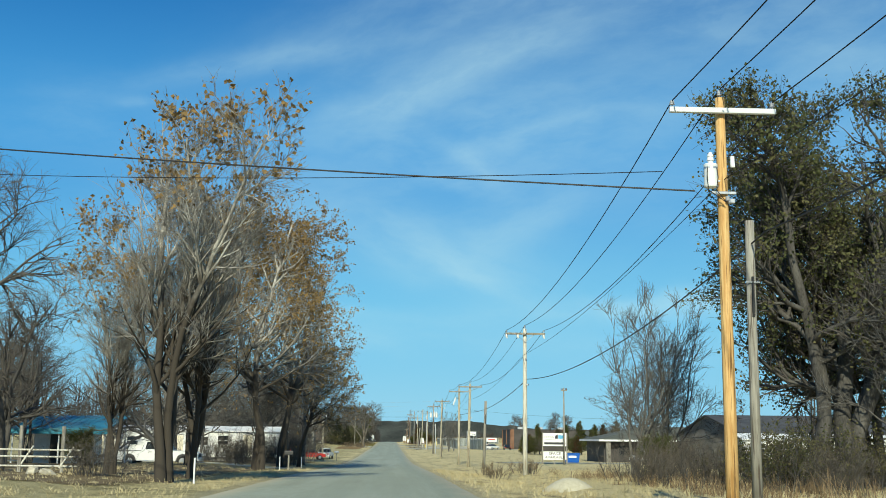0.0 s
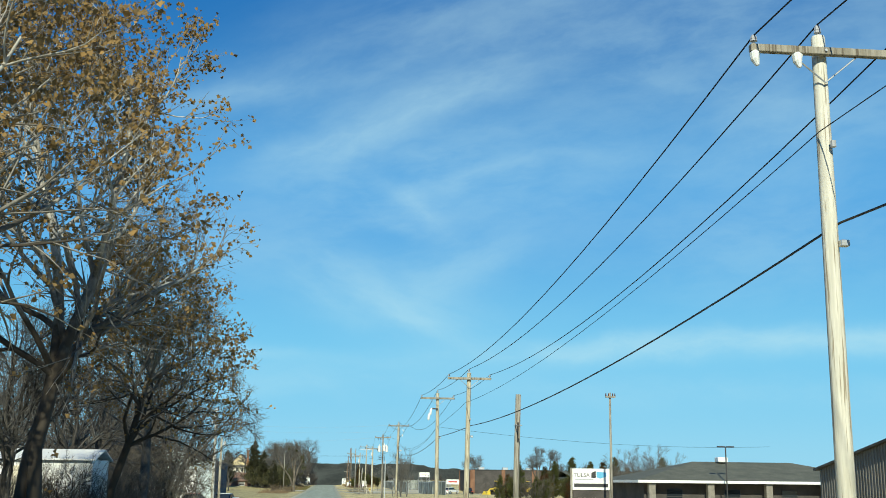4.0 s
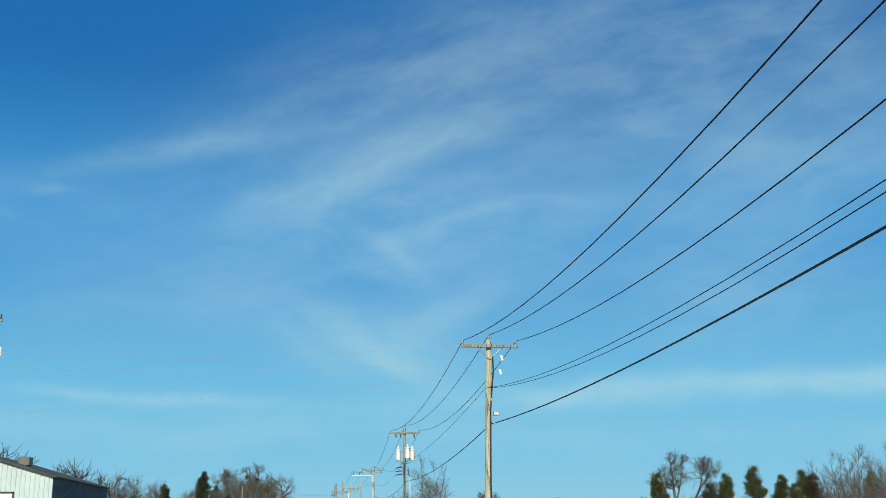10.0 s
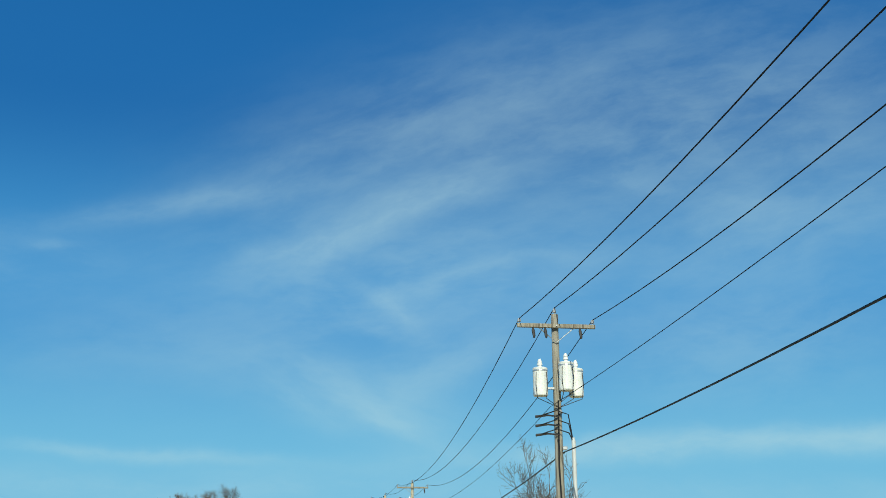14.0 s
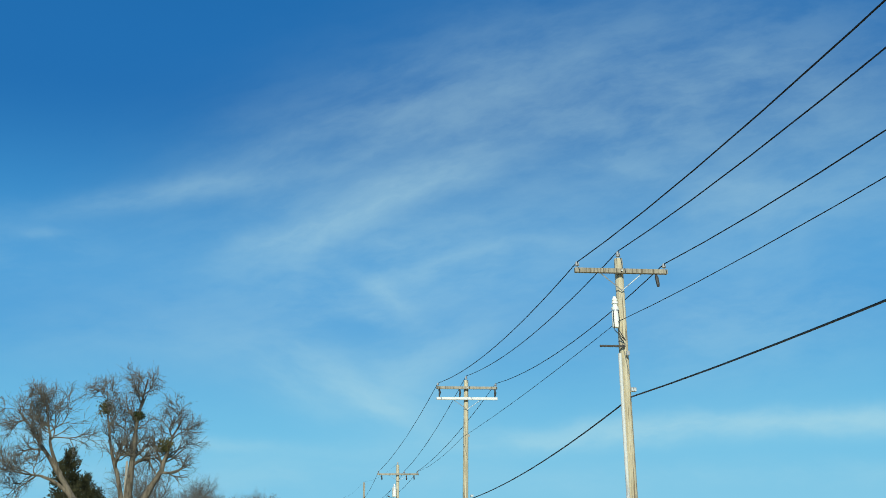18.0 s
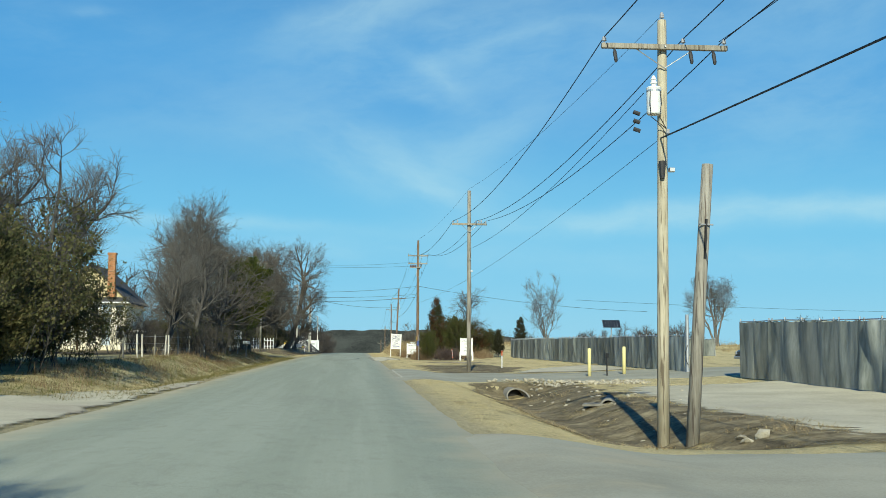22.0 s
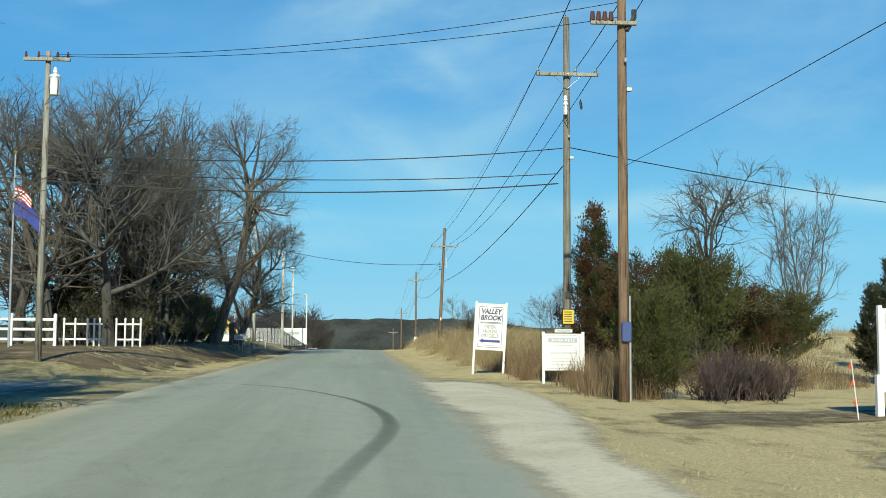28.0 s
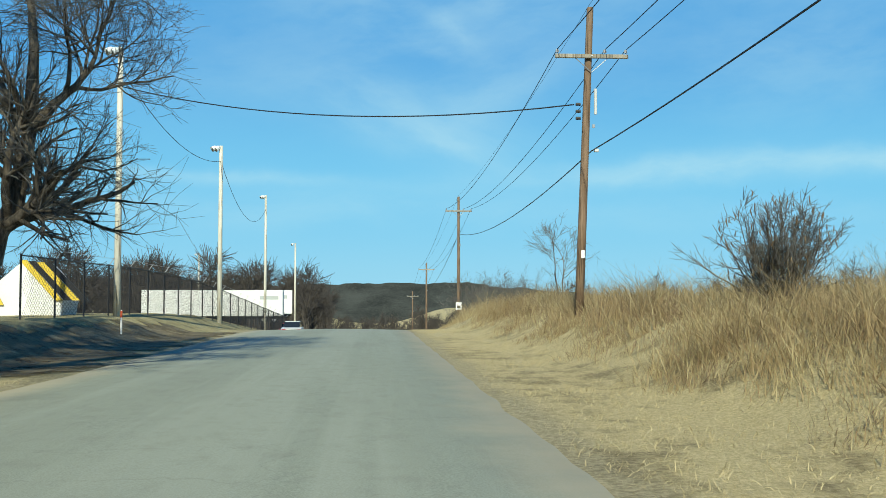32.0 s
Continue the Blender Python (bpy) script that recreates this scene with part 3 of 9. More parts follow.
for k, (cx, cy, ang, hl, hw, amp) in enumerate(CIRRUS):
    ca, sa = math.cos(radians(ang)), math.sin(radians(ang))
    du, dv = maths(wt, "SUBTRACT", wu, cx), maths(wt, "SUBTRACT", wv, cy)
    along = maths(wt, "ADD", maths(wt, "MULTIPLY", du, ca), maths(wt, "MULTIPLY", dv, sa))
    cross = maths(wt, "ADD", maths(wt, "MULTIPLY", du, -sa), maths(wt, "MULTIPLY", dv, ca))
    fib = wt.nodes.new("ShaderNodeCombineXYZ")
    fib.inputs[2].default_value = k * 1.7
    wt.links.new(maths(wt, "MULTIPLY", along, 9.0), fib.inputs[0]), wt.links.new(maths(wt, "MULTIPLY", cross, 26.0), fib.inputs[1])
    thread = maths(wt, "MULTIPLY_ADD", steps(wt, noise_at(wt, fib.outputs[0], 1.0, 6, 0.62), 0.28, 0.74), 1.0, 0.38)
    a_, c_ = maths(wt, "MULTIPLY", along, 1 / hl), maths(wt, "MULTIPLY", cross, 1 / hw)
    e = maths(wt, "MULTIPLY", maths(wt, "ADD", maths(wt, "MULTIPLY", a_, a_), maths(wt, "MULTIPLY", c_, c_)), -0.75)
    g = maths(wt, "MULTIPLY", maths(wt, "MULTIPLY", maths(wt, "EXPONENT", e), amp), thread)
    total = g if total is None else maths(wt, "ADD", total, g)
cover = maths(wt, "SUBTRACT", 1.0, maths(wt, "EXPONENT", maths(wt, "MULTIPLY", total, -1.1)))
# clear winter air: deep blue above, pale towards the horizon
ramp = wt.nodes.new("ShaderNodeValToRGB")
ramp.color_ramp.interpolation = "EASE"
for k, (at_, c_) in enumerate([(0.0, (2.25, 5.0, 7.0)), (0.10, (1.45, 4.4, 6.9)), (0.24, (0.50, 2.75, 6.05)), (0.42, (0.10, 1.28, 3.95)), (0.7, (0.07, 0.85, 2.9)), (1.0, (0.06, 0.7, 2.5))]):
    el = ramp.color_ramp.elements[k] if k < 2 else ramp.color_ramp.elements.new(at_)
    el.position, el.color = at_, (*c_, 1)
wt.links.new(sep.outputs[2], ramp.inputs[0])
air = blend(wt, 0.93, sky.outputs[0], ramp.outputs[0])
skymix = blend(wt, cover, air, (4.4, 6.3, 7.1))
bg = wt.nodes.new("ShaderNodeBackground")
bg.inputs["Strength"].default_value = 0.12
wt.links.new(skymix, bg.inputs["Color"])
wo = wt.nodes.new("ShaderNodeOutputWorld")
wt.links.new(bg.outputs[0], wo.inputs["Surface"])
sun = new("sun", bpy.data.lights.new("sun", "SUN"))
sun.data.energy, sun.data.angle, sun.data.color = 5.0, radians(0.55), (1.0, 0.94, 0.76)
sun.matrix_world = look(Vector((SUN_FROM[0], SUN_FROM[1], math.tan(radians(SUN_ELEV)) * math.hypot(*SUN_FROM))) * 100, (0, 0, 0))

# ---- lie of the land ----
ROAD_Y = [-200, 0, 30, 60, 90, 120, 150, 180, 210, 240, 270, 300, 330, 360, 390, 420, 450, 480, 498, 505, 512, 520, 600, 700, 900, 1300, 4000]
ROAD_H = [0.5, 0.0, -0.20, -0.53, -0.98, -1.40, -1.62, -1.64, -1.57, -1.48, -1.45, -1.44, -1.35, -1.14, -0.95, -0.82, -0.77, -0.68, -0.60, -0.66, -0.80, -1.1, -4.7, -8.4, -15.0, -24.0, -34.0]
ROAD_L, ROAD_R = -5.9, 1.95


def road_h(y):
    return float(np.interp(y, ROAD_Y, ROAD_H))


def ease(x, a, b):
    q = np.clip((x - a) / (b - a), 0, 1)
    return q * q * (3 - 2 * q)


def drive_at(y):
    """Where side drives cross the ditch."""
    return max(ease(y, 298.9, 300.9) * (1 - ease(y, 319, 321)), ease(y, 346.9, 348.7) * (1 - ease(y, 364, 366)), ease(y, 84, 86) * (1 - ease(y, 92, 94)))


def land(x, y):
    b = float(np.interp(y, ROAD_Y, ROAD_H))
    far = ease(abs(x), 20, 120)
    if y > 500:
        b = b * (1 - far) + min(b, 0) * far * 0.2
    s = 0.0
    if x > ROAD_R:
        ditch = 0.68 * (0.35 + 0.65 * ease(y, 310, 322)) * math.exp(-((x - 6.35) / 1.55) ** 2) * ease(y, 288, 300) * (1 - ease(y, 352, 372))
        ditch += 0.30 * math.exp(-((x - 5.6) / 1.3) ** 2) * (1 - ease(y, 275, 300)) * ease(y, 20, 50)
        s -= ditch * (1 - drive_at(y))
        s += 1.12 * ease(x, 4.0, 7.2) * ease(y, 428, 466) * (1 - ease(y, 540, 600))
        s -= 0.22 * ease(x, 2.6, 5) * ease(y, 285, 295) * (1 - ease(y, 418, 428))
        s += 0.40 * ease(x, 9, 22) * ease(y, 325, 350)
    elif x < ROAD_L:
        q = -x
        s += 0.75 * ease(q, 7.4, 10.5) * ease(y, 322, 345) * (1 - ease(y, 404, 412))
        s += 0.85 * ease(q, 7.5, 10.5) * ease(y, 418, 430)
        s += 0.35 * ease(q, 8, 14) * (1 - ease(y, 120, 160))
        s -= 0.18 * math.exp(-((q - 7.4) / 0.7) ** 2) * ease(y, 325, 350) * (1 - ease(y, 395, 405))
    n = noise.noise(Vector((x * 0.35, y * 0.35, 0))) * 0.06 + noise.noise(Vector((x * 0.05, y * 0.05, 3))) * 0.25 * ease(abs(x + 2), 12, 40)
    edge = max(ROAD_L - x, x - ROAD_R)
    n *= ease(edge, 0.2, 2.5)
    if edge < 0:
        return b - 0.10
    return b + s + n - 0.03 * (1 - ease(edge, 0, 0.6))


def fine_steps(a, b, fine):
    out = [a]
    for lo, hi, st in fine:
        y = max(lo, out[-1])
        while y < hi - 1e-6:
            y += st
            out.append(min(y, hi))
    return sorted(set(round(q, 3) for q in out if a <= q <= b))


gx = fine_steps(-1500, 1500, [(-1500, -200, 130), (-200, -60, 14), (-60, -20, 3), (-20, -5.9, 0.5), (-5.9, 1.95, 1.97), (1.95, 12, 0.42), (12, 30, 1.5), (30, 80, 5), (80, 200, 14), (200, 1500, 130)])
gy = fine_steps(-300, 3600, [(-300, -20, 20), (-20, 285, 2.2), (285, 520, 0.8), (520, 640, 4), (640, 1200, 30), (1200, 3600, 200)])
gv = np.array([[(x, y, land(x, y)) for x in gx] for y in gy]).reshape(-1, 3)
nx, ny = len(gx), len(gy)
ii, jj = np.meshgrid(np.arange(ny - 1), np.arange(nx - 1), indexing="ij")
gf = np.stack([ii * nx + jj, ii * nx + jj + 1, (ii + 1) * nx + jj + 1, (ii + 1) * nx + jj], -1).reshape(-1, 4)


GX, GY, GZ = np.array(gx), np.array(gy), gv[:, 2].reshape(ny, nx)


def land_all(x, y):
    """Heights of many places at once, off the ground's own grid."""
    i = np.clip(np.searchsorted(GX, x) - 1, 0, nx - 2)
    j = np.clip(np.searchsorted(GY, y) - 1, 0, ny - 2)
    a, b = (x - GX[i]) / (GX[i + 1] - GX[i]), (y - GY[j]) / (GY[j + 1] - GY[j])
    return (GZ[j, i] * (1 - a) + GZ[j, i + 1] * a) * (1 - b) + (GZ[j + 1, i] * (1 - a) + GZ[j + 1, i + 1] * a) * b


def ground_material():
    m, t, p = nodes_of("dry_turf_and_soil")
    pos = t.nodes.new("ShaderNodeNewGeometry").outputs["Position"]
    sx = t.nodes.new("ShaderNodeSeparateXYZ")
    t.links.new(pos, sx.inputs[0])
    big, mid, fine = noise_at(t, pos, 0.16, 5, 0.6), noise_at(t, pos, 1.1, 6, 0.65), noise_at(t, pos, 14, 5, 0.7)
    blades = noise_at(t, pos, 40, 4, 0.7, (1, 0.35, 1))
    streak = noise_at(t, pos, 0.75, 7, 0.72, (1, 0.28, 1))
    straw = blend(t, steps(t, maths(t, "ADD", maths(t, "MULTIPLY", fine, 0.5), maths(t, "MULTIPLY", blades, 0.5)), 0.36, 0.66), (0.48, 0.395, 0.195), (0.78, 0.665, 0.375))
    soil = blend(t, steps(t, fine, 0.35, 0.65), (0.15, 0.12, 0.065), (0.34, 0.28, 0.16))
    col = blend(t, maths(t, "MULTIPLY", steps(t, maths(t, "ADD", maths(t, "MULTIPLY", mid, 0.35), maths(t, "ADD", maths(t, "MULTIPLY", streak, 0.4), maths(t, "MULTIPLY", big, 0.25))), 0.485, 0.60), 0.8), straw, soil)
    # grey-brown grit and thin green along the broken edge of the asphalt
    off = maths(t, "ABSOLUTE", maths(t, "ADD", sx.outputs[0], 1.975))
    near_edge = maths(t, "SUBTRACT", 1.0, steps(t, maths(t, "MULTIPLY_ADD", streak, 1.6, maths(t, "ADD", off, -0.8)), 4.1, 4.75))
    col = blend(t, maths(t, "MULTIPLY", near_edge, 0.75), col, blend(t, steps(t, fine, 0.4, 0.62), (0.30, 0.265, 0.165), (0.52, 0.455, 0.29)))
    green = blend(t, steps(t, blades, 0.4, 0.6), (0.07, 0.085, 0.03), (0.20, 0.18, 0.075))
    col = blend(t, maths(t, "MULTIPLY", steps(t, maths(t, "ADD", maths(t, "MULTIPLY", sx.outputs[0], -0.05), big), 0.72, 0.95), maths(t, "MULTIPLY", mid, 0.8)), col, green)
    t.links.new(col, p.inputs["Base Color"])
    p.inputs["Roughness"].default_value, p.inputs["Specular IOR Level"].default_value = 0.95, 0.1
    bp = node(t, "ShaderNodeBump", Strength=0.8, Distance=0.05)
    t.links.new(maths(t, "ADD", blades, fine), bp.inputs["Height"]), t.links.new(bp.outputs[0], p.inputs["Normal"])
    return m


GROUND = ground_material()
single("ground", quads_mesh("ground", gv, gf, GROUND, True), None, "rough ground of tan winter grass and bare soil", "ground", kind="structure")


def road_material():
    m, t, p = nodes_of("worn_grey_asphalt")
    pos = t.nodes.new("ShaderNodeNewGeometry").outputs["Position"]
    sx = t.nodes.new("ShaderNodeSeparateXYZ")
    t.links.new(pos, sx.inputs[0])
    stone = noise_at(t, pos, 55, 3, 0.7)
    cloud = noise_at(t, pos, 0.35, 5, 0.6, (1, 0.25, 1))
    lane = noise_at(t, pos, 0.9, 4, 0.6, (1, 0.03, 1))
    col = blend(t, steps(t, stone, 0.3, 0.7), (0.255, 0.278, 0.212), (0.37, 0.398, 0.31))
    col = blend(t, maths(t, "MULTIPLY", steps(t, lane, 0.42, 0.62), 0.28), col, (0.46, 0.485, 0.385))
    col = blend(t, maths(t, "MULTIPLY", steps(t, cloud, 0.5, 0.72), 0.4), col, (0.25, 0.26, 0.20))
    patch_ = noise_at(t, pos, 3.2, 6, 0.7, (1, 0.5, 1))
    col = blend(t, maths(t, "MULTIPLY", steps(t, patch_, 0.46, 0.7), 0.3), col, (0.22, 0.226, 0.17))
    rut = noise_at(t, pos, 7.0, 4, 0.65, (1, 0.02, 1))
    col = blend(t, maths(t, "MULTIPLY", steps(t, rut, 0.5, 0.68), 0.10), col, (0.49, 0.51, 0.415))
    # dusty pale fringe along both edges
    off = maths(t, "ABSOLUTE", maths(t, "ADD", sx.outputs[0], 1.975))
    wob = maths(t, "MULTIPLY_ADD", noise_at(t, pos, 0.8, 4), 1.3, -0.65)
    col = blend(t, maths(t, "MULTIPLY", steps(t, maths(t, "ADD", off, wob), 2.9, 4.1), 0.85), col, (0.52, 0.465, 0.32))
    crack = node(t, "ShaderNodeTexVoronoi", Scale=0.22, feature="DISTANCE_TO_EDGE")
    mp = t.nodes.new("ShaderNodeMapping")
    dv = node(t, "ShaderNodeTexNoise", Scale=1.5, Detail=5)
    t.links.new(pos, dv.inputs["Vector"])
    va = t.nodes.new("ShaderNodeVectorMath")
    t.links.new(pos, va.inputs[0]), t.links.new(dv.outputs["Color"], va.inputs[1])
    t.links.new(va.outputs[0], crack.inputs["Vector"])
    thin = maths(t, "MULTIPLY", steps(t, crack.outputs["Distance"], 0.006, 0.0), steps(t, noise_at(t, pos, 0.12, 3), 0.5, 0.6))
    col = blend(t, maths(t, "MULTIPLY", thin, 0.16), col, (0.10, 0.10, 0.085))
    t.links.new(col, p.inputs["Base Color"])
    p.inputs["Roughness"].default_value, p.inputs["Specular IOR Level"].default_value = 0.85, 0.25
    bp = node(t, "ShaderNodeBump", Strength=0.35, Distance=0.01)
    t.links.new(stone, bp.inputs["Height"]), t.links.new(bp.outputs[0], p.inputs["Normal"])
    return m


ASPHALT = road_material()
ry = fine_steps(-300, 1500, [(-300, 0, 10), (0, 290, 1.5), (290, 530, 0.6), (530, 700, 4), (700, 1500, 40)])
rv = []
for y in ry:
    w0, w1 = noise.noise(Vector((y * 0.55, 0, 7))) * 0.10, noise.noise(Vector((y * 0.55, 5, 9))) * 0.10
    w0 += noise.noise(Vector((y * 2.2, 1, 7))) * 0.03
    w1 += noise.noise(Vector((y * 2.2, 6, 7))) * 0.03
    h = road_h(y)
    for x, c in ((ROAD_L - 0.02 + w0, -0.14), (ROAD_L + w0 + 0.04, -0.02), (-4.2, 0.02), (-1.97, 0.05), (0.4, 0.02), (ROAD_R - 0.04 + w1, -0.02), (ROAD_R + 0.02 + w1, -0.14)):
        rv.append((x, y, h + c))
rv = np.array(rv)
ii, jj = np.meshgrid(np.arange(len(ry) - 1), np.arange(6), indexing="ij")
rf = np.stack([ii * 7 + jj, ii * 7 + jj + 1, (ii + 1) * 7 + jj + 1, (ii + 1) * 7 + jj], -1).reshape(-1, 4)
single("road", quads_mesh("road", rv, rf, ASPHALT, True), None, "worn grey asphalt country road with dusty ragged edges", "road", kind="structure")

# ---- drives, lots and far ridge ----
GRAVEL = surface("pale_gravel", (0.43, 0.395, 0.285), (0.60, 0.56, 0.42), 0.5, 9, 0.95, 0, 0.5, stain=(0.34, 0.29, 0.22), stain_scale=0.25, world=True)
ASPHALT_SIDE = surface("side_asphalt", (0.28, 0.275, 0.21), (0.40, 0.39, 0.305), 0.4, 25, 0.9, 0, 0.35, stain=(0.42, 0.375, 0.265), stain_scale=0.45, world=True)
DIRT = surface("bare_dirt", (0.085, 0.068, 0.038), (0.27, 0.22, 0.125), 1.3, 9, 0.95, 0, 1.0, stain=(0.50, 0.42, 0.24), stain_scale=0.7, world=True)
DIRT_PALE = surface("gravelly_dirt", (0.20, 0.165, 0.095), (0.44, 0.38, 0.24), 1.3, 12, 0.95, 0, 0.9, stain=(0.60, 0.54, 0.41), stain_scale=0.33, world=True)
SHOULDER = surface("dusty_shoulder", (0.50, 0.455, 0.32), (0.66, 0.605, 0.445), 0.7, 10, 0.95, 0, 0.4, stain=(0.60, 0.53, 0.36), stain_scale=0.8, world=True)


def thin_out(m, scale=1.6, soft=0.3, amp=1.6, less=-0.1):
    """Loose stuff thins out in patches towards the rim of its sheet."""
    t = m.node_tree
    pos = t.nodes.new("ShaderNodeNewGeometry").outputs["Position"]
    at_ = t.nodes.new("ShaderNodeAttribute")
    at_.attribute_name = "rim"
    n = noise_at(t, pos, scale, 6, 0.75)
    t.links.new(steps(t, maths(t, "SUBTRACT", maths(t, "MULTIPLY_ADD", n, amp, less), maths(t, "MULTIPLY", at_.outputs["Fac"], 1.5)), -soft, soft), t.nodes["Principled BSDF"].inputs["Alpha"])


def sheet(name, outline, mat, label, lift=0.03, step=0.7, rag=0.35, joins=False, over=False):
    """A thin ragged sheet that follows the land; outline: x from and to at each y."""
    ys = np.arange(outline[0][0], outline[-1][0] + 1e-6, step)
    lo = np.interp(ys, [o[0] for o in outline], [o[1] for o in outline])
    hi = np.interp(ys, [o[0] for o in outline], [o[2] for o in outline])
    n = 22
    v, rim = [], []
    for row, (y, a, b) in enumerate(zip(ys, lo, hi)):
        a2 = a + noise.noise(Vector((y * 0.7, a, 1))) * rag + noise.noise(Vector((y * 2.3, a, 1))) * rag * 0.5
        b2 = b + noise.noise(Vector((y * 0.7, b, 2))) * rag + noise.noise(Vector((y * 2.3, b, 2))) * rag * 0.5
        inner = ys[0] + 0.1 < y < ys[-1] - 0.1
        for k in range(n):
            x = a2 + (b2 - a2) * (k / (n - 1)) ** (2.0 if joins else 1.0)
            rim.append(max(0.0, 1.0 - min(min(99 if joins else k, n - 1 - k) / (6.0 if b - a < 3.2 and not joins else 4.0 if b - a < 5 and not joins else 3.0 if b - a < 8 else 1.8), min(row, len(ys) - 1 - row) / 3.0)))
            yy = y + noise.noise(Vector((x * 0.9, y * 0.3, 5))) * min(rag, 0.5) * 0.9
            z = max(land(x, yy), road_h(yy) - 0.06 if ROAD_L < x < ROAD_R else -99)
            if over:
                q = x if x > -1.975 else -3.95 - x
                z = max(land(x, yy), road_h(yy) - 0.026 * (q - 1.17) if q < ROAD_R else road_h(yy) - 0.02 - 0.08 * (q - ROAD_R))
            v.append((x, yy, z + (lift if 0 < k < n - 1 and inner else -0.06 if inner else -0.3)))
    m = len(ys)
    i, j = np.meshgrid(np.arange(m - 1), np.arange(n - 1), indexing="ij")
    f = np.stack([i * n + j, i * n + j + 1, (i + 1) * n + j + 1, (i + 1) * n + j], -1).reshape(-1, 4)
    me = quads_mesh(name, np.array(v), f, mat, True)
    me.attributes.new("rim", "FLOAT", "POINT").data.foreach_set("value", np.array(rim, dtype=np.float32))
    return single(name, me, None, label, name.replace("_", " "), kind="structure")


def drive_in(outline, label, lift=0.045):
    """An asphalt drive that flares where it joins the road; outline: y from and to at each x."""
    xs = outline[0][0] + (outline[-1][0] - outline[0][0]) * np.linspace(0, 1, 60) ** 2
    lo, hi = (np.interp(xs, [o[0] for o in outline], [o[c] for o in outline]) for c in (1, 2))
    n, v, rim = 30, [], []
    for x, a, b in zip(xs, lo, hi):
        a += noise.noise(Vector((x * 1.3, a, 1))) * 0.22 + noise.noise(Vector((x * 4.0, a, 1))) * 0.1
        b += noise.noise(Vector((x * 1.3, b, 2))) * 0.22 + noise.noise(Vector((x * 4.0, b, 2))) * 0.1
        for k in range(n):
            y = a + (b - a) * k / (n - 1)
            z = max(land(x, y), road_h(y) - 0.06 if ROAD_L < x < ROAD_R else -99)
            v.append((x, y, z + (lift if 1 < k < n - 2 else 0.012 if 0 < k < n - 1 else -0.03)))
            rim.append(0.8 if k in (0, n - 1) else 0.25 if k in (1, n - 2) else 0.0)
    i, j = np.meshgrid(np.arange(len(xs) - 1), np.arange(n - 1), indexing="ij")
    f = np.stack([i * n + j, (i + 1) * n + j, (i + 1) * n + j + 1, i * n + j + 1], -1).reshape(-1, 4)
    me = quads_mesh("driveway", np.array(v), f, ASPHALT_SIDE, True)
    me.attributes.new("rim", "FLOAT", "POINT").data.foreach_set("value", np.array(rim, dtype=np.float32))
    return single("driveway", me, None, label, "driveway", kind="structure")


for loose in (GRAVEL, ASPHALT_SIDE):
    thin_out(loose)
for loose in (DIRT, DIRT_PALE):
    thin_out(loose, 0.9, 0.5, 3.4, -1.3)
thin_out(SHOULDER, 5.0, 0.75)
drive_in([(1.6, 298.6, 320.4), (2.3, 299.2, 319.8), (3.1, 301, 319.2), (4.6, 303, 318.6), (7, 304.4, 318.4), (40, 305, 318.4)], "cracked grey asphalt drive to a yard")
sheet("gravel_lot", [(318.5, 9, 30), (321, 8.6, 30), (340, 8.8, 30), (346, 11, 30)], GRAVEL, "pale gravel lot before a screened fence", 0.03)
drive_in([(1.6, 345.2, 366), (2.2, 346.2, 365.2), (3.1, 347.8, 364.6), (4.5, 349.5, 364), (9, 351, 363.6), (45, 351.8, 363.6)], "dark asphalt drive to a gated yard")
SEAM = surface("pale_seam", (0.40, 0.38, 0.31), (0.54, 0.52, 0.43), 0.8, 30, 0.9, 0, 0.2, world=True)
sheet("pavement_seam", [(349.5, 1.99, 2.05), (356, 1.97, 2.03), (362.5, 1.96, 2.02)], SEAM, "pale worn seam where a drive meets the road", 0.065, 0.4, 0.04, True)
sheet("gravel_lot", [(363.6, 8.6, 17), (368, 9.6, 17), (375, 12, 17), (378, 13.5, 17)], GRAVEL, "patch of pale gravel before the fence", 0.03)
sheet("gravel_apron", [(309, -6.6, -5.7), (313, -10.5, -5.7), (322, -12, -5.7), (332, -8.6, -5.7), (346, -6.6, -5.7)], GRAVEL, "pale gravel apron beside the road", 0.04)
sheet("side_road", [(411, -60, -5.6), (413, -60, -5.6), (418, -60, -5.6), (421, -60, -5.6)], ASPHALT_SIDE, "narrow grey asphalt side road", 0.05)
sheet("dirt_apron", [(468, -8.5, -5.7), (474, -10.2, -5.7), (490, -10.0, -5.7), (500, -8.8, -5.7)], DIRT, "trampled brown dirt beside the road", 0.025, rag=1.0)
sheet("gravel_apron", [(394, 1.3, 2.7), (403, 1.3, 3.2), (409, 1.2, 4.4), (416, 1.1, 4.9), (420.5, 1.1, 4.9), (424, 1.2, 3.6)], SHOULDER, "dusty pale gravel shoulder", 0.012, rag=0.3, over=True)
sheet("dirt_apron", [(395, 6.0, 9), (398, 5.6, 12), (402, 5.8, 12), (405, 7.0, 11)], DIRT_PALE, "bare trampled dirt beside the shoulder", 0.02, rag=1.2)
sheet("dirt_apron", [(406.5, 5.4, 7.0), (408.5, 5.0, 8.4), (411, 5.4, 14), (414, 8, 14)], DIRT, "dark bare soil under a brush heap", 0.02, rag=1.0)
sheet("dirt_apron", [(280, 6.2, 9.0), (284, 5.4, 14), (290, 4.6, 22), (299, 4.0, 24), (303, 4.2, 22)], DIRT, "bare brown soil round a pole", 0.02, rag=1.2)
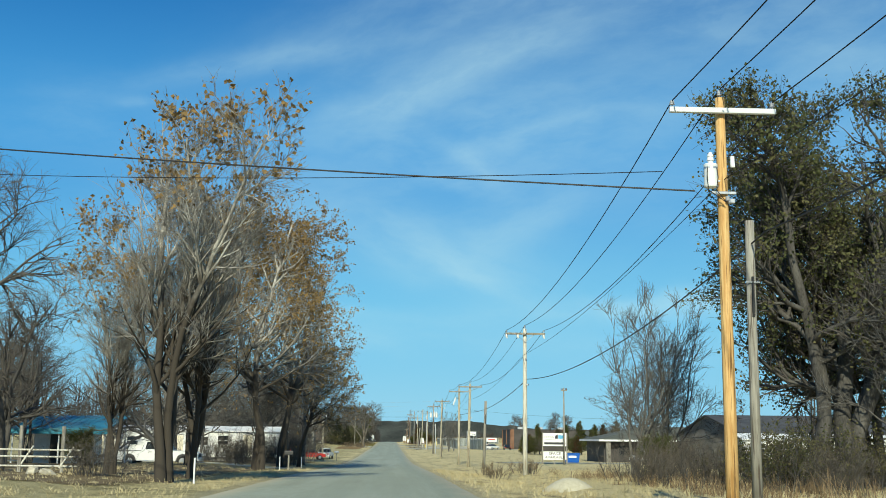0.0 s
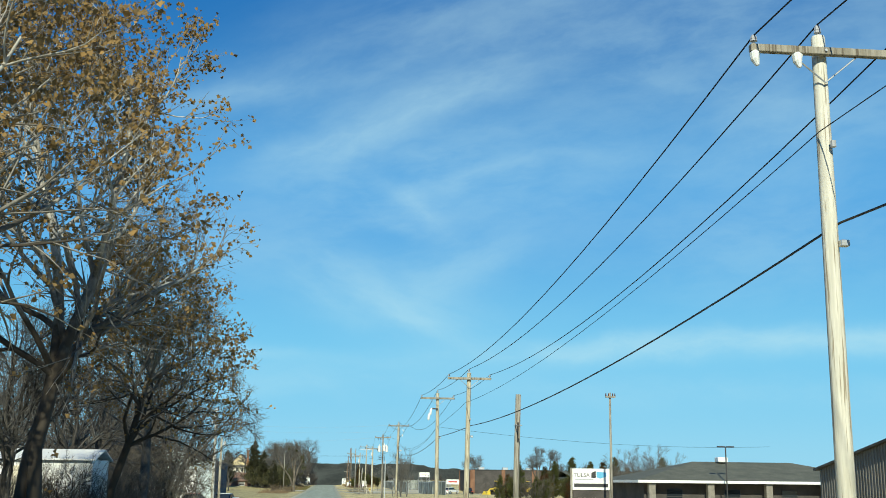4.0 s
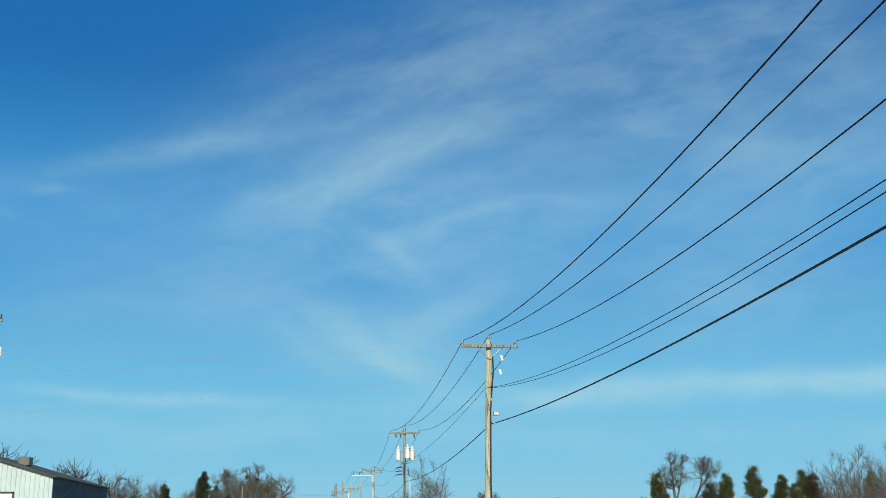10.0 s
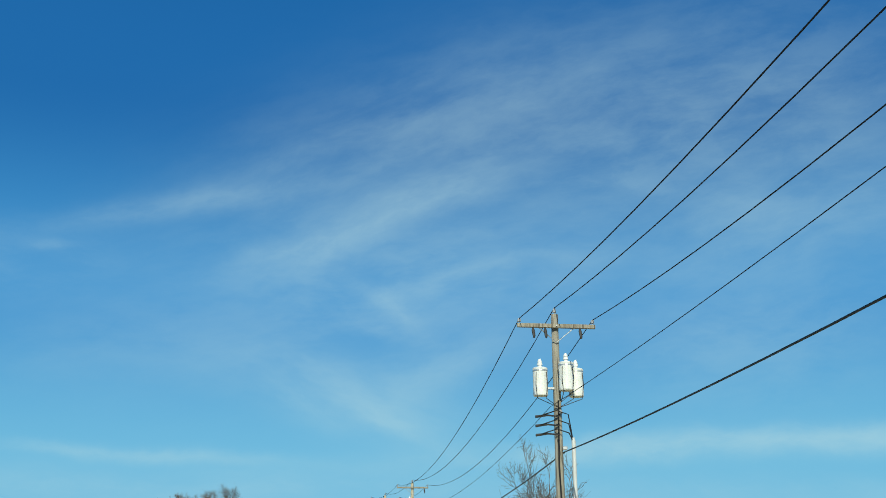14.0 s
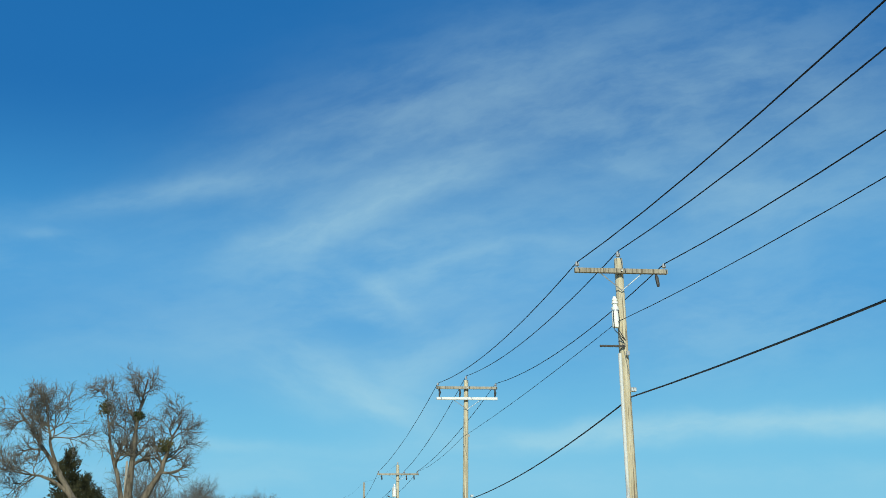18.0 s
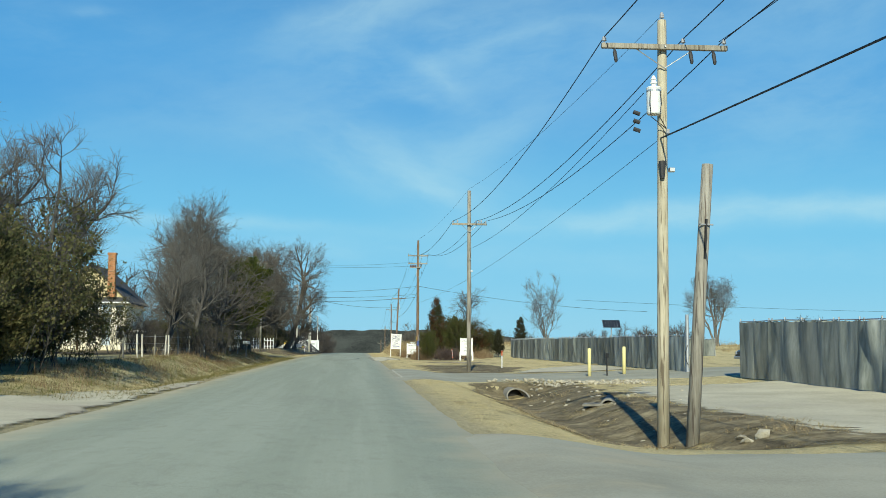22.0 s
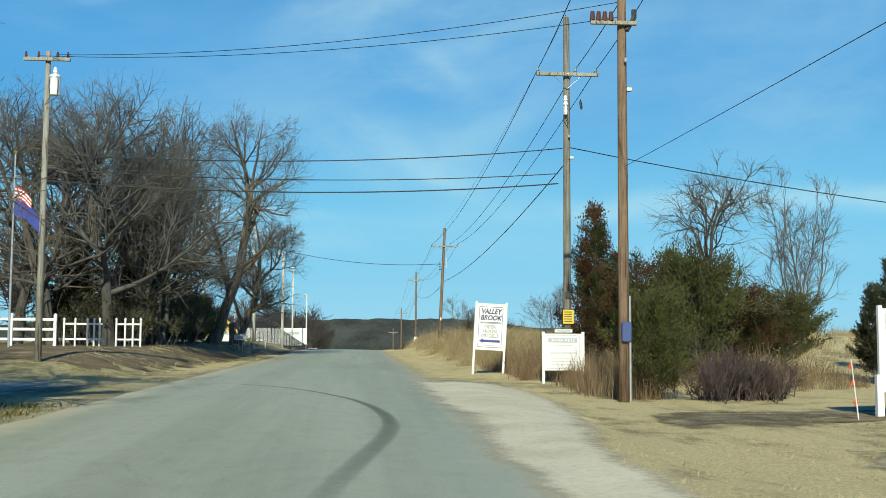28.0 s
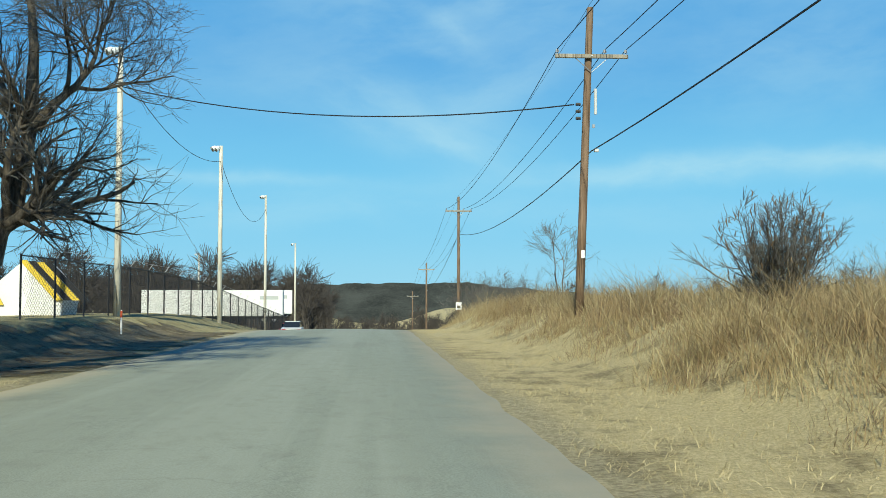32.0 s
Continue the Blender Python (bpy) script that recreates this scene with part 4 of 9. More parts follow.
sheet("dirt_apron", [(318.2, 4.6, 9.5), (321.5, 4.2, 10.5), (326, 4.1, 10.2), (338, 4.3, 9.8), (350.5, 4.4, 10)], DIRT, "bare brown soil in a ditch", 0.03, rag=1.2)
sheet("dirt_apron", [(365, 4.6, 8.4), (368, 3.9, 10.5), (376, 3.7, 12), (389, 4.6, 10)], DIRT, "mottled bare soil round a pole", 0.02, rag=1.4)
LITTER = surface("leaf_litter", (0.09, 0.066, 0.034), (0.23, 0.175, 0.095), 1.4, 14, 0.95, 0, 0.9, stain=(0.40, 0.32, 0.17), stain_scale=0.5, world=True)
thin_out(LITTER)
sheet("leaf_litter", [(34, -40, -9.0), (40, -40, -8.2), (60, -40, -7.6), (75, -40, -7.4)], LITTER, "dark leaf litter under bare trees", 0.02, rag=0.8)
sheet("leaf_litter", [(87, -40, -7.6), (100, -40, -7.8), (128, -30, -8.6)], LITTER, "dark leaf litter under bare trees", 0.02, rag=0.8)
# litter reaches out to the verge, its dark brown also standing for the bank's shade
sheet("leaf_litter", [(424, -20, -8.8), (430, -22, -7.4), (446, -24, -6.8), (460, -22, -6.7), (474, -16, -7.0), (480, -13, -8.0)], LITTER, "dark leaf litter under bare trees", 0.02, rag=1.0)
sheet("leaf_litter", [(366, -16, -9.8), (372, -20, -9.2), (390, -22, -8.8), (402, -20, -9.0), (408, -14, -9.8)], LITTER, "dark leaf litter under bare trees", 0.02, rag=1.0)
sheet("driveway", [(76, -40, -5.7), (78, -40, -5.7), (84, -40, -5.7), (86, -40, -5.7)], GRAVEL, "pale dusty yard drive", 0.04)
sheet("gravel_lot", [(132, 12, 60), (140, 10, 60), (147, 12, 60)], ASPHALT_SIDE, "grey parking lot before an office", 0.03)

# curved tyre mark on the road: it swings in from the west, turns and fades towards the camera
MARK = [(-5.1, 420.9), (-3.5, 419.3), (-2.26, 417.35), (-1.29, 415.1), (-0.45, 412.5), (0.02, 409.8), (0.22, 407.3), (0.24, 405.5), (0.08, 403.4), (-0.17, 401.4), (-0.38, 399.7), (-0.56, 398.1), (-0.8, 395.5), (-1.2, 390.0)]


def tyre_mark():
    at = np.linspace(0, len(MARK) - 1, 120)
    mx, my = (np.interp(at, np.arange(len(MARK)), [q[c] for q in MARK]) for c in (0, 1))
    for _ in range(8):
        mx[1:-1], my[1:-1] = (mx[:-2] + 2 * mx[1:-1] + mx[2:]) / 4, (my[:-2] + 2 * my[1:-1] + my[2:]) / 4
    d = np.stack([np.gradient(mx), np.gradient(my)], 1)
    d /= np.linalg.norm(d, axis=1, keepdims=True)
    v, wear = [], []
    for k in range(120):
        q = k / 119
        half = 0.08 + 0.09 * ease(q, 0.2, 0.55)
        for s, a in ((-1, 0), (-0.55, 0.8), (0, 1), (0.55, 0.8), (1, 0)):
            x, y = mx[k] - d[k, 1] * half * s, my[k] + d[k, 0] * half * s
            crown = 0.05 - 0.03 * min(abs(x + 1.97) / 2.3, 1) - 0.04 * max(0, (abs(x + 1.97) - 2.3) / 1.6)
            v.append((x, y, road_h(y) + crown + 0.007))
            wear.append(a * float(ease(q, 0, 0.1) * (1 - 0.3 * ease(q, 0.4, 0.7)) * (1 - ease(q, 0.7, 1.0))))
    i, j = np.meshgrid(np.arange(119), np.arange(4), indexing="ij")
    f = np.stack([i * 5 + j, i * 5 + j + 1, (i + 1) * 5 + j + 1, (i + 1) * 5 + j], -1).reshape(-1, 4)
    m, t, p = nodes_of("tyre_mark")
    t.links.new(t.nodes.new("ShaderNodeNewGeometry").outputs["Position"], t.nodes.new("ShaderNodeSeparateXYZ").inputs[0])
    pos = t.nodes["Geometry"].outputs["Position"]
    at_ = t.nodes.new("ShaderNodeAttribute")
    at_.attribute_name = "wear"
    p.inputs["Base Color"].default_value = (0.075, 0.076, 0.062, 1)
    p.inputs["Roughness"].default_value = 0.8
    t.links.new(maths(t, "MULTIPLY", at_.outputs["Fac"], maths(t, "MULTIPLY_ADD", noise_at(t, pos, 9, 5, 0.7), 0.85, 0.0)), p.inputs["Alpha"])
    me = quads_mesh("tyre_mark", np.array(v), f, m, True)
    me.attributes.new("wear", "FLOAT", "POINT").data.foreach_set("value", np.array(wear, dtype=np.float32))
    return single("tyre_mark", me, None, "dark curved tyre mark on the asphalt", "tyre mark", kind="structure")


tyre_mark()

RIDGE = surface("wooded_ridge", (0.030, 0.034, 0.032), (0.075, 0.082, 0.074), 0.02, 0.35, 1.0, 0, 0, world=True, spec=0.0)


def ridge(x0, x1, y, h, seed, label, step=9.0):
    """A far wooded rise: slopes with a fretted tree-top edge."""
    n = int((x1 - x0) / step)
    v = []
    rows = 7
    for j in range(rows):
        q = j / (rows - 1)
        for i in range(n + 1):
            x = x0 + (x1 - x0) * i / n
            t = i / n
            env = math.sin(math.pi * min(max(t, 0), 1)) ** 0.5
            big = 0.72 + 0.55 * noise.noise(Vector((x * 0.0042, seed, 0))) + 0.16 * noise.noise(Vector((x * 0.017, seed, 4)))
            jag = (noise.noise(Vector((x * 0.13, seed, j * 1.7))) * 1.6 + random.Random(i * 7 + j + seed).uniform(-0.7, 0.7)) * (0.6 + 0.4 * q)
            z = -45 + (h * env * max(big, 0.15) + 45) * q ** 0.8 + (jag if j else 0)
            v.append((x, y + q * 160 + noise.noise(Vector((x * 0.02, j, seed))) * 12, z))
    i, j = np.meshgrid(np.arange(n), np.arange(rows - 1), indexing="ij")
    w = n + 1
    f = np.stack([j * w + i, j * w + i + 1, (j + 1) * w + i + 1, (j + 1) * w + i], -1).reshape(-1, 4)
    return single("wooded_hill", quads_mesh("wooded_hill", np.array(v), f, RIDGE), None, label, "hill", kind="structure")


ridge(-900, 520, 2000, 47, 3, "far wooded hill with a bare winter canopy")
ridge(-1500, -60, 900, 18, 8, "far wooded rise west of the road")
ridge(160, 1700, 1300, 14, 12, "far wooded rise east of the road")

# ---- power line ----
def insulator(x, y, z, h=0.16, mat=None, parent=None, name="insulator"):
    g = Geo().tube([(x, y, z), (x, y, z + h * 0.3), (x, y, z + h * 0.35), (x, y, z + h * 0.55), (x, y, z + h * 0.6), (x, y, z + h * 0.85), (x, y, z + h)],
                   [0.015, 0.015, 0.06, 0.05, 0.055, 0.045, 0.03], 8)
    return part(name, g, mat or PORCELAIN, parent)


def can(parent, x, y, z, h=0.75, r=0.24, name="transformer"):
    """A pole-mounted transformer; z: its underside."""
    g = Geo().tube([(x, y, z), (x, y, z + 0.03), (x, y, z + h - 0.06), (x, y, z + h), (x, y, z + h + 0.03)], [r * 0.93, r, r, r * 1.05, r * 0.9], 20)
    ob = part(name, g, CAN, parent, "pale grey oil-filled transformer can")
    part("bushing", Geo().tube([(x, y, z + h + 0.02), (x, y, z + h + 0.1), (x, y, z + h + 0.11), (x, y, z + h + 0.19), (x, y, z + h + 0.2), (x, y, z + h + 0.3)], [0.06, 0.06, 0.085, 0.06, 0.075, 0.03], 10), CAN, ob)
    part("bracket", box(min(x, 0) if x < 0 else 0.1, y - 0.03, z + h * 0.25, -0.1 if x < 0 else max(x, 0.11), y + 0.03, z + h * 0.33, 0.005), GALV, ob)
    part("lid_band", Geo().tube([(x, y, z + h - 0.09), (x, y, z + h - 0.05)], r * 1.03, 20), GALV, ob)
    for k in (-1, 1):
        part("lead", Geo().tube([(x + k * r * 0.7, y - r * 0.8, z + h * 0.85), (x + k * r * 0.8, y - r * 0.95, z + h * 0.4), (x + k * r * 0.6, y - r * 0.7, z - 0.08), (0, y - 0.1, z - 0.35)], 0.011, 5), RUBBER, ob)
    return ob


def utility_pole(x, y, top, arm, length, wood, label, arms=(0.0,), arm_mat=None, r=0.145, lean=0.0, pins=True, centre=True, low=(2.1, 3.0), brace=True, arm_off=None):
    """A pole with crossarm; heights are of the world. Its empty stands at the foot."""
    z = land(x, y)
    t, a = top - z, arm - z
    ob = thing("utility_pole", x, y, z, label, "utility pole", "poles along the road")
    body = part("pole", Geo().tube([(lean * 1.05, 0, -0.4), (lean * 0.7, 0, t * 0.3), (lean * 0.35, 0, t * 0.65), (0, 0, t - 0.03), (0, 0, t)], [r, r * 0.93, r * 0.83, r * 0.74, r * 0.66], 14), wood, ob, smooth=True)
    h = length / 2
    for n, dz in enumerate(arms):
        m = arm_mat[n] if arm_mat else ARM_WOOD
        c = part("crossarm", box(-h, -0.16 - r * 0.6, a - 0.06 + dz, h, -0.05 - r * 0.6, a + 0.06 + dz, 0.008), m, ob)
        part("bolt", Geo().tube([(0, -0.19 - r * 0.6, a + dz), (0, -0.1, a + dz)], 0.022, 6), GALV, ob)
        if brace and n == len(arms) - 1:
            for k in (-1, 1):
                part("brace", Geo().tube([(k * h * 0.45, -0.17, a - 0.05 + dz), (0, -0.17, a - 0.5 + dz)], 0.014, 5), GALV, ob)
    ya = -0.1 - r * 0.6
    pts = {"l": (x - h + 0.07, y + ya, arm + 0.21), "r": (x + h - 0.07, y + ya, arm + 0.21), "c": (x, y, top + 0.2)}
    if pins:
        for k in (-1, 1):
            insulator(k * (h - 0.07), ya, a + 0.06, parent=ob)
        if centre:
            insulator(0, 0, t - 0.01, 0.2, parent=ob)
    pts["n"] = (x, y - r, arm - low[0])
    pts["m"] = (x + r * 0.8, y - r * 0.8, arm - low[1])
    part("spool", Geo().tube([(0.05, -r - 0.05, a - low[0] - 0.05), (0.05, -r - 0.05, a - low[0] + 0.05)], 0.045, 8), PORCELAIN, ob)
    part("clamp", box(r * 0.5, -r - 0.06, a - low[1] - 0.05, r * 0.5 + 0.14, -r + 0.06, a - low[1] + 0.05, 0.01), GALV, ob)
    if arm_off:
        pts["c"] = (x + arm_off, y + ya, arm + 0.21)
        insulator(arm_off, ya, a + 0.06, parent=ob)
    ob["zg"] = z
    return ob, pts, body


def hanging(parent, x, y, z, n=3):
    """A cutout or arrester that hangs below the arm."""
    part("cutout", Geo().tube([(x, y, z), (x, y - 0.05, z - 0.08), (x, y - 0.06, z - 0.12), (x + 0.02, y - 0.08, z - 0.3), (x + 0.02, y - 0.08, z - 0.36)], [0.02, 0.035, 0.05, 0.045, 0.03], 8), DARK_TRIM, parent)


def cable(a, b, sag, radius, name, label, mat=None, group="", n=18):
    a, b = Vector(a), Vector(b)
    pts = [a.lerp(b, k / n) - Vector((0, 0, sag * 4 * (k / n) * (1 - k / n))) for k in range(n + 1)]
    o = a.copy()
    ob = single(name, Geo().tube([p - o for p in pts], radius, 5), mat or ALU_WIRE, label, "cable", group)
    ob.matrix_world = Matrix.Translation(o)
    return ob


SPEC = [  # x, y, top, arm, arm length
    (6.4, -22.0, 9.3, 8.95, 2.4), (6.59, 23.6, 9.05, 8.7, 2.4), (7.33, 66.4, 8.02, 7.69, 2.4), (7.0, 108.5, 6.7, 6.38, 2.3), (7.0, 125.9, 6.98, 6.61, 2.3),
    (7.18, 172.3, 7.25, 6.98, 2.25), (7.6, 217.6, 7.86, 7.45, 2.4), (8.1, 270.3, 7.68, 7.3, 2.4), (7.7, 294.6, 8.72, 8.33, 2.85), (7.1, 325.6, 7.8, 7.1, 3.0),
    (7.0, 369.4, 10.06, 7.9, 2.2), (6.35, 415.5, 11.44, 9.81, 2.15), (6.9, 426.0, 11.9, 9.8, 2.2), (6.9, 481.9, 10.0, 8.41, 2.3), (7.6, 543.5, 10.03, 8.75, 2.3),
    (7.9, 606.0, 6.6, 5.6, 2.3), (8.2, 668.0, 3.2, 2.2, 2.3)]
LOOKS = [(POLE_TAN, "weathered tan wooden utility pole with a crossarm"), (POLE_NEW, "new yellow-orange pine utility pole with a pale crossarm and transformer"),
         (POLE_PALE, "pale bleached wooden utility pole with a grey crossarm"), (POLE_TAN, "tan wooden utility pole with a grey crossarm"),
         (POLE_TAN, "tan wooden utility pole with fuse cutouts"), (POLE_TAN, "weathered wooden utility pole with a spliced cable"),
         (POLE_GREY, "grey wooden utility pole carrying three pale transformers and a conduit"), (POLE_TAN, "tan wooden utility pole with a small transformer and riser"),
         (POLE_TAN, "tan wooden utility pole with two crossarms"), (POLE_TAN, "grey-tan wooden utility pole with a white transformer"),
         (POLE_GREY, "old grey wooden utility pole with a low crossarm"), (POLE_BROWN, "tall dark brown wooden utility pole with two crossarms"),
         (POLE_DARK, "tall dark grey wooden utility pole with sign boards near its foot"), (POLE_BROWN, "dark brown wooden utility pole on a grassy bank"),
         (POLE_BROWN, "dark wooden utility pole on the grassy bank"), (POLE_BROWN, "dark wooden utility pole beyond the crest"), (POLE_BROWN, "dark wooden utility pole beyond the crest")]
POLES = []
for n, ((x, y, top, arm, ln), (wood, lab)) in enumerate(zip(SPEC, LOOKS)):
    kw = {}
    if n == 1:
        kw = dict(arm_mat=[ARM_WHITE], brace=False, low=(2.0, 2.05))
    elif n == 2:
        kw = dict(low=(1.5, 3.05))
    elif n == 4:
        kw = dict(low=(1.95, 2.65))
    elif n == 6:
        kw = dict(low=(2.6, 3.65))
    elif n == 8:
        kw = dict(arms=(0.0, -0.5), arm_mat=[ARM_WOOD, ARM_WHITE], low=(2.2, 4.9))
    elif n == 9:
        kw = dict(low=(2.0, 2.9), arm_off=0.45)
    elif n >= 10:
        kw = dict(low=(2.2, 2.95), arm_off=0.42 if n != 12 else 0.3, centre=False)
    kw["lean"] = {3: -0.14, 5: -0.16, 8: -0.25, 9: -0.1, 13: -0.4}.get(n, 0.0)
    POLES.append(utility_pole(x, y, top, arm, ln, wood, lab, **kw))
# heights at which the neutral (n) and the sheathed cable (m) meet each pole, and the sag of each span
NEUTRAL = {1: (6.6, 7.15), 2: (7.2, 6.40), 3: (6.8, 5.12), 4: (7.0, 4.72), 5: (7.0, 5.33), 6: (7.35, 5.01), 7: (7.95, 6.0), 8: (7.45, 6.05), 9: (6.6, 6.0), 10: (7.0, 6.34)}
SHEATHED = {1: (7.5, 6.0), 2: (7.45, 4.97), 3: (7.1, 3.94), 4: (7.1, 4.04), 5: (7.2, 3.94), 6: (7.75, 3.7), 7: (8.2, 4.13), 8: (7.6, 3.24), 9: (7.0, 4.95), 10: (6.9, 4.42), 11: (6.4, 4.9),
            12: (6.95, 6.8), 13: (6.9, 5.45), 14: (7.6, 6.76)}
SAG = [0.6, 0.90, 0.83, 0.19, 1.32, 0.93, 1.5, 0.46, 0.40, 0.82, 0.95, 0.1, 0.92, 0.95, 0.9, 0.9]
SAG_N = [0.5, 0.43, 0.56, 0.05, 1.1, 0.42, 1.05, 0.1, 0.25, 0.53]
SAG_M = [0.5, 0.80, 0.50, 0.05, 0.6, 0.45, 0.72, 0.3, 0.04, 0.18, 0.12, 0.0, 0.62, 0.9, 0.8, 0.8]
for n, (ob, pts, body) in enumerate(POLES):
    if n in NEUTRAL:
        pts["n"] = (NEUTRAL[n][0], SPEC[n][1] - 0.15, NEUTRAL[n][1])
    if n in SHEATHED:
        pts["m"] = (SHEATHED[n][0], SPEC[n][1] - 0.12, SHEATHED[n][1])
    pts["t"] = (SPEC[n][0], SPEC[n][1], SPEC[n][2] + 0.12)
for n in range(len(POLES) - 1):
    a, b = POLES[n][1], POLES[n + 1][1]
    for k in "lcr":
        cable(a[k], b[k], SAG[n], 0.0135, "power_line", "thin dark overhead conductor hung from pole to pole", group="overhead line wires")
    if n < 10:
        # the neutral of the eighth span ends on the next crossarm
        end = (b["r"][0] - 0.12, b["r"][1], b["r"][2] - 0.05) if n == 8 else b["n"]
        cable(a["n"], end, SAG_N[n], 0.0085, "neutral_line", "thin dark neutral wire below the crossarms", group="overhead line wires")
    if n == 4:
        cable(a["n"], b["n"], SAG_N[n] + 0.16, 0.0085, "neutral_line", "second slack neutral wire wound about the first", group="overhead line wires")
    if n >= 9 and n != 11:
        cable(a["t"], b["t"], 0.38 if n < 12 else 0.55, 0.006, "shield_wire", "very thin dark wire between the pole tops", group="overhead line wires")
    if n != 11:
        cable(a["m"], b["m"], SAG_M[n], 0.02 if n < 9 or n > 11 else 0.007, "communication_cable", "thick black sheathed cable hung low between poles", RUBBER, "overhead line wires")

# ---- trees ----
SYCAMORE = bare_tree(11, 16.0, 0.23, 2, limbs=15, spread=44, clear=0.28, fine=(7, 5, 2), leaves=17000, leaf=0.125, top_only=True, bark=BARK_PALE, twig=TWIG_PALE, leafmat=LEAF_AUTUMN, fan=0.06, wig=0.12, low_leaf=0.3, bare_top=0.1, tight=0.85, tip=1.2)
SYCAMORE_C = bare_tree(17, 15.0, 0.2, 1, limbs=20, spread=46, clear=0.3, fine=(7, 5, 2), leaves=12000, leaf=0.125, top_only=True, bark=BARK_PALE, twig=TWIG_PALE, leafmat=LEAF_AUTUMN, wig=0.13, low_leaf=0.3, bare_top=0.1, tight=0.8, tip=1.2)
SYCAMORE_B = bare_tree(12, 15.0, 0.15, 3, limbs=15, spread=29, clear=0.22, fine=(7, 5, 3), leaves=1500, leaf=0.17, top_only=True, bark=BARK_PALE, twig=TWIG_PALE, leafmat=LEAF_AUTUMN, tight=0.6, fan=0.045, up=0.09, low_leaf=0.0, bare_top=0.62, tip=1.2)
BARE_A = bare_tree(21, 11.0, 0.22, 1, limbs=15, spread=52, clear=0.22, fine=(7, 5, 2), bark=BARK_DARK, twig=TWIG_GREY, wig=0.14, tip=1.35)
BARE_B = bare_tree(22, 11.0, 0.15, 3, limbs=10, spread=42, clear=0.24, fine=(6, 5, 2), bark=BARK_DARK, twig=TWIG_GREY, wig=0.13, tip=1.35)
BARE_C = bare_tree(23, 10.0, 0.18, 2, limbs=12, spread=56, clear=0.2, fine=(6, 5, 2), bark=BARK_DARK, twig=TWIG_BROWN, up=0.02, wig=0.15, tip=1.35)
BARE_UP = bare_tree(24, 9.0, 0.06, 6, limbs=7, spread=30, clear=0.14, fine=(5, 4, 1), bark=BARK_GREY, twig=TWIG_GREY, tight=0.62, up=0.1, fan=0.15, wig=0.07, tip=1.2)
ROUND = bare_tree(26, 10.0, 0.14, 6, limbs=12, spread=56, clear=0.12, fine=(7, 6, 2), bark=BARK_DARK, twig=TWIG_BROWN, up=0.02, wig=0.17, fan=0.19, tight=0.8, tip=1.2)
TALL = bare_tree(27, 17.0, 0.24, 1, limbs=34, spread=74, clear=0.25, fine=(7, 6, 3), bark=BARK_DARK, twig=TWIG_BROWN, up=0.02, wig=0.12, tight=0.55, limb=0.34,
                 spines=[([(0, 0, -0.2), (0.1, 0, 4), (0.05, 0, 8), (0.2, 0.1, 12), (0.1, 0, 16.5)], 0.25)])
CROOKED = bare_tree(28, 8.5, 0.2, 3, limbs=11, spread=58, clear=0.2, fine=(6, 6, 2), bark=BARK_GREY, twig=TWIG_GREY, up=-0.01, wig=0.2, fan=0.24, tip=1.2)
BIG_DARK = bare_tree(29, 15.0, 0.3, 1, limbs=16, spread=60, clear=0.4, fine=(7, 6, 2), bark=BARK_DARK, twig=TWIG_GREY, up=0.0, wig=0.17, tip=1.3)
BARE_WIND = bare_tree(25, 10.5, 0.17, 3, lean=0.2, tight=0.8, limbs=11, spread=44, clear=0.25, fine=(7, 5, 2), bark=BARK_DARK, twig=TWIG_GREY, up=0.06, wig=0.14, tip=1.3)
COTTON = bare_tree(31, 10.0, 0.36, 6, limbs=9, spread=46, clear=0.42, fine=(8, 6, 2), bark=BARK_TAN, twig=TWIG_GREY, wig=0.19, tight=0.5, tip=1.3,
                   spines=[([(0, 0, -0.2), (0.1, 0, 3.0), (0.1, 0, 5.6), (0.2, 0.1, 6.9), (0.2, 0.1, 8.4), (0.7, 0.1, 10.7)], 0.27), ([(-0.1, 0, 1.2), (-0.5, 0, 2.8), (-2.25, 0.1, 5.1), (-3.25, 0.1, 6.5), (-4.2, 0, 8.0), (-5.1, 0, 9.1)], 0.22),
                           ([(0.1, 0, 2.0), (0.9, 0, 5.2), (1.6, -0.1, 6.4), (1.9, -0.2, 7.5), (2.5, -0.2, 8.8)], 0.2), ([(0, 0.2, 3.4), (-0.3, 0.3, 5.6), (-0.9, 0.3, 7.6), (-1.2, 0.3, 10.1)], 0.15),
                           ([(-3.0, 0.1, 6.2), (-3.5, 0.1, 7.4), (-3.7, 0.1, 8.6), (-3.9, 0.1, 9.6)], 0.10), ([(-2.2, 0.1, 5.0), (-3.2, 0, 5.9), (-4.1, 0, 6.2), (-5.6, -0.1, 6.4)], 0.11)])
DEAD = dict(COTTON)


def mistletoe(seed, spots, mat):
    """Dark evergreen tufts that grow on the limbs."""
    rng = np.random.default_rng(seed)
    at = np.concatenate([np.array(c) + rng.normal(0, r, (500, 3)) for c, r in spots])
    return quads_mesh("foliage", *leaf_cards(rng, at, 0.1), mat)


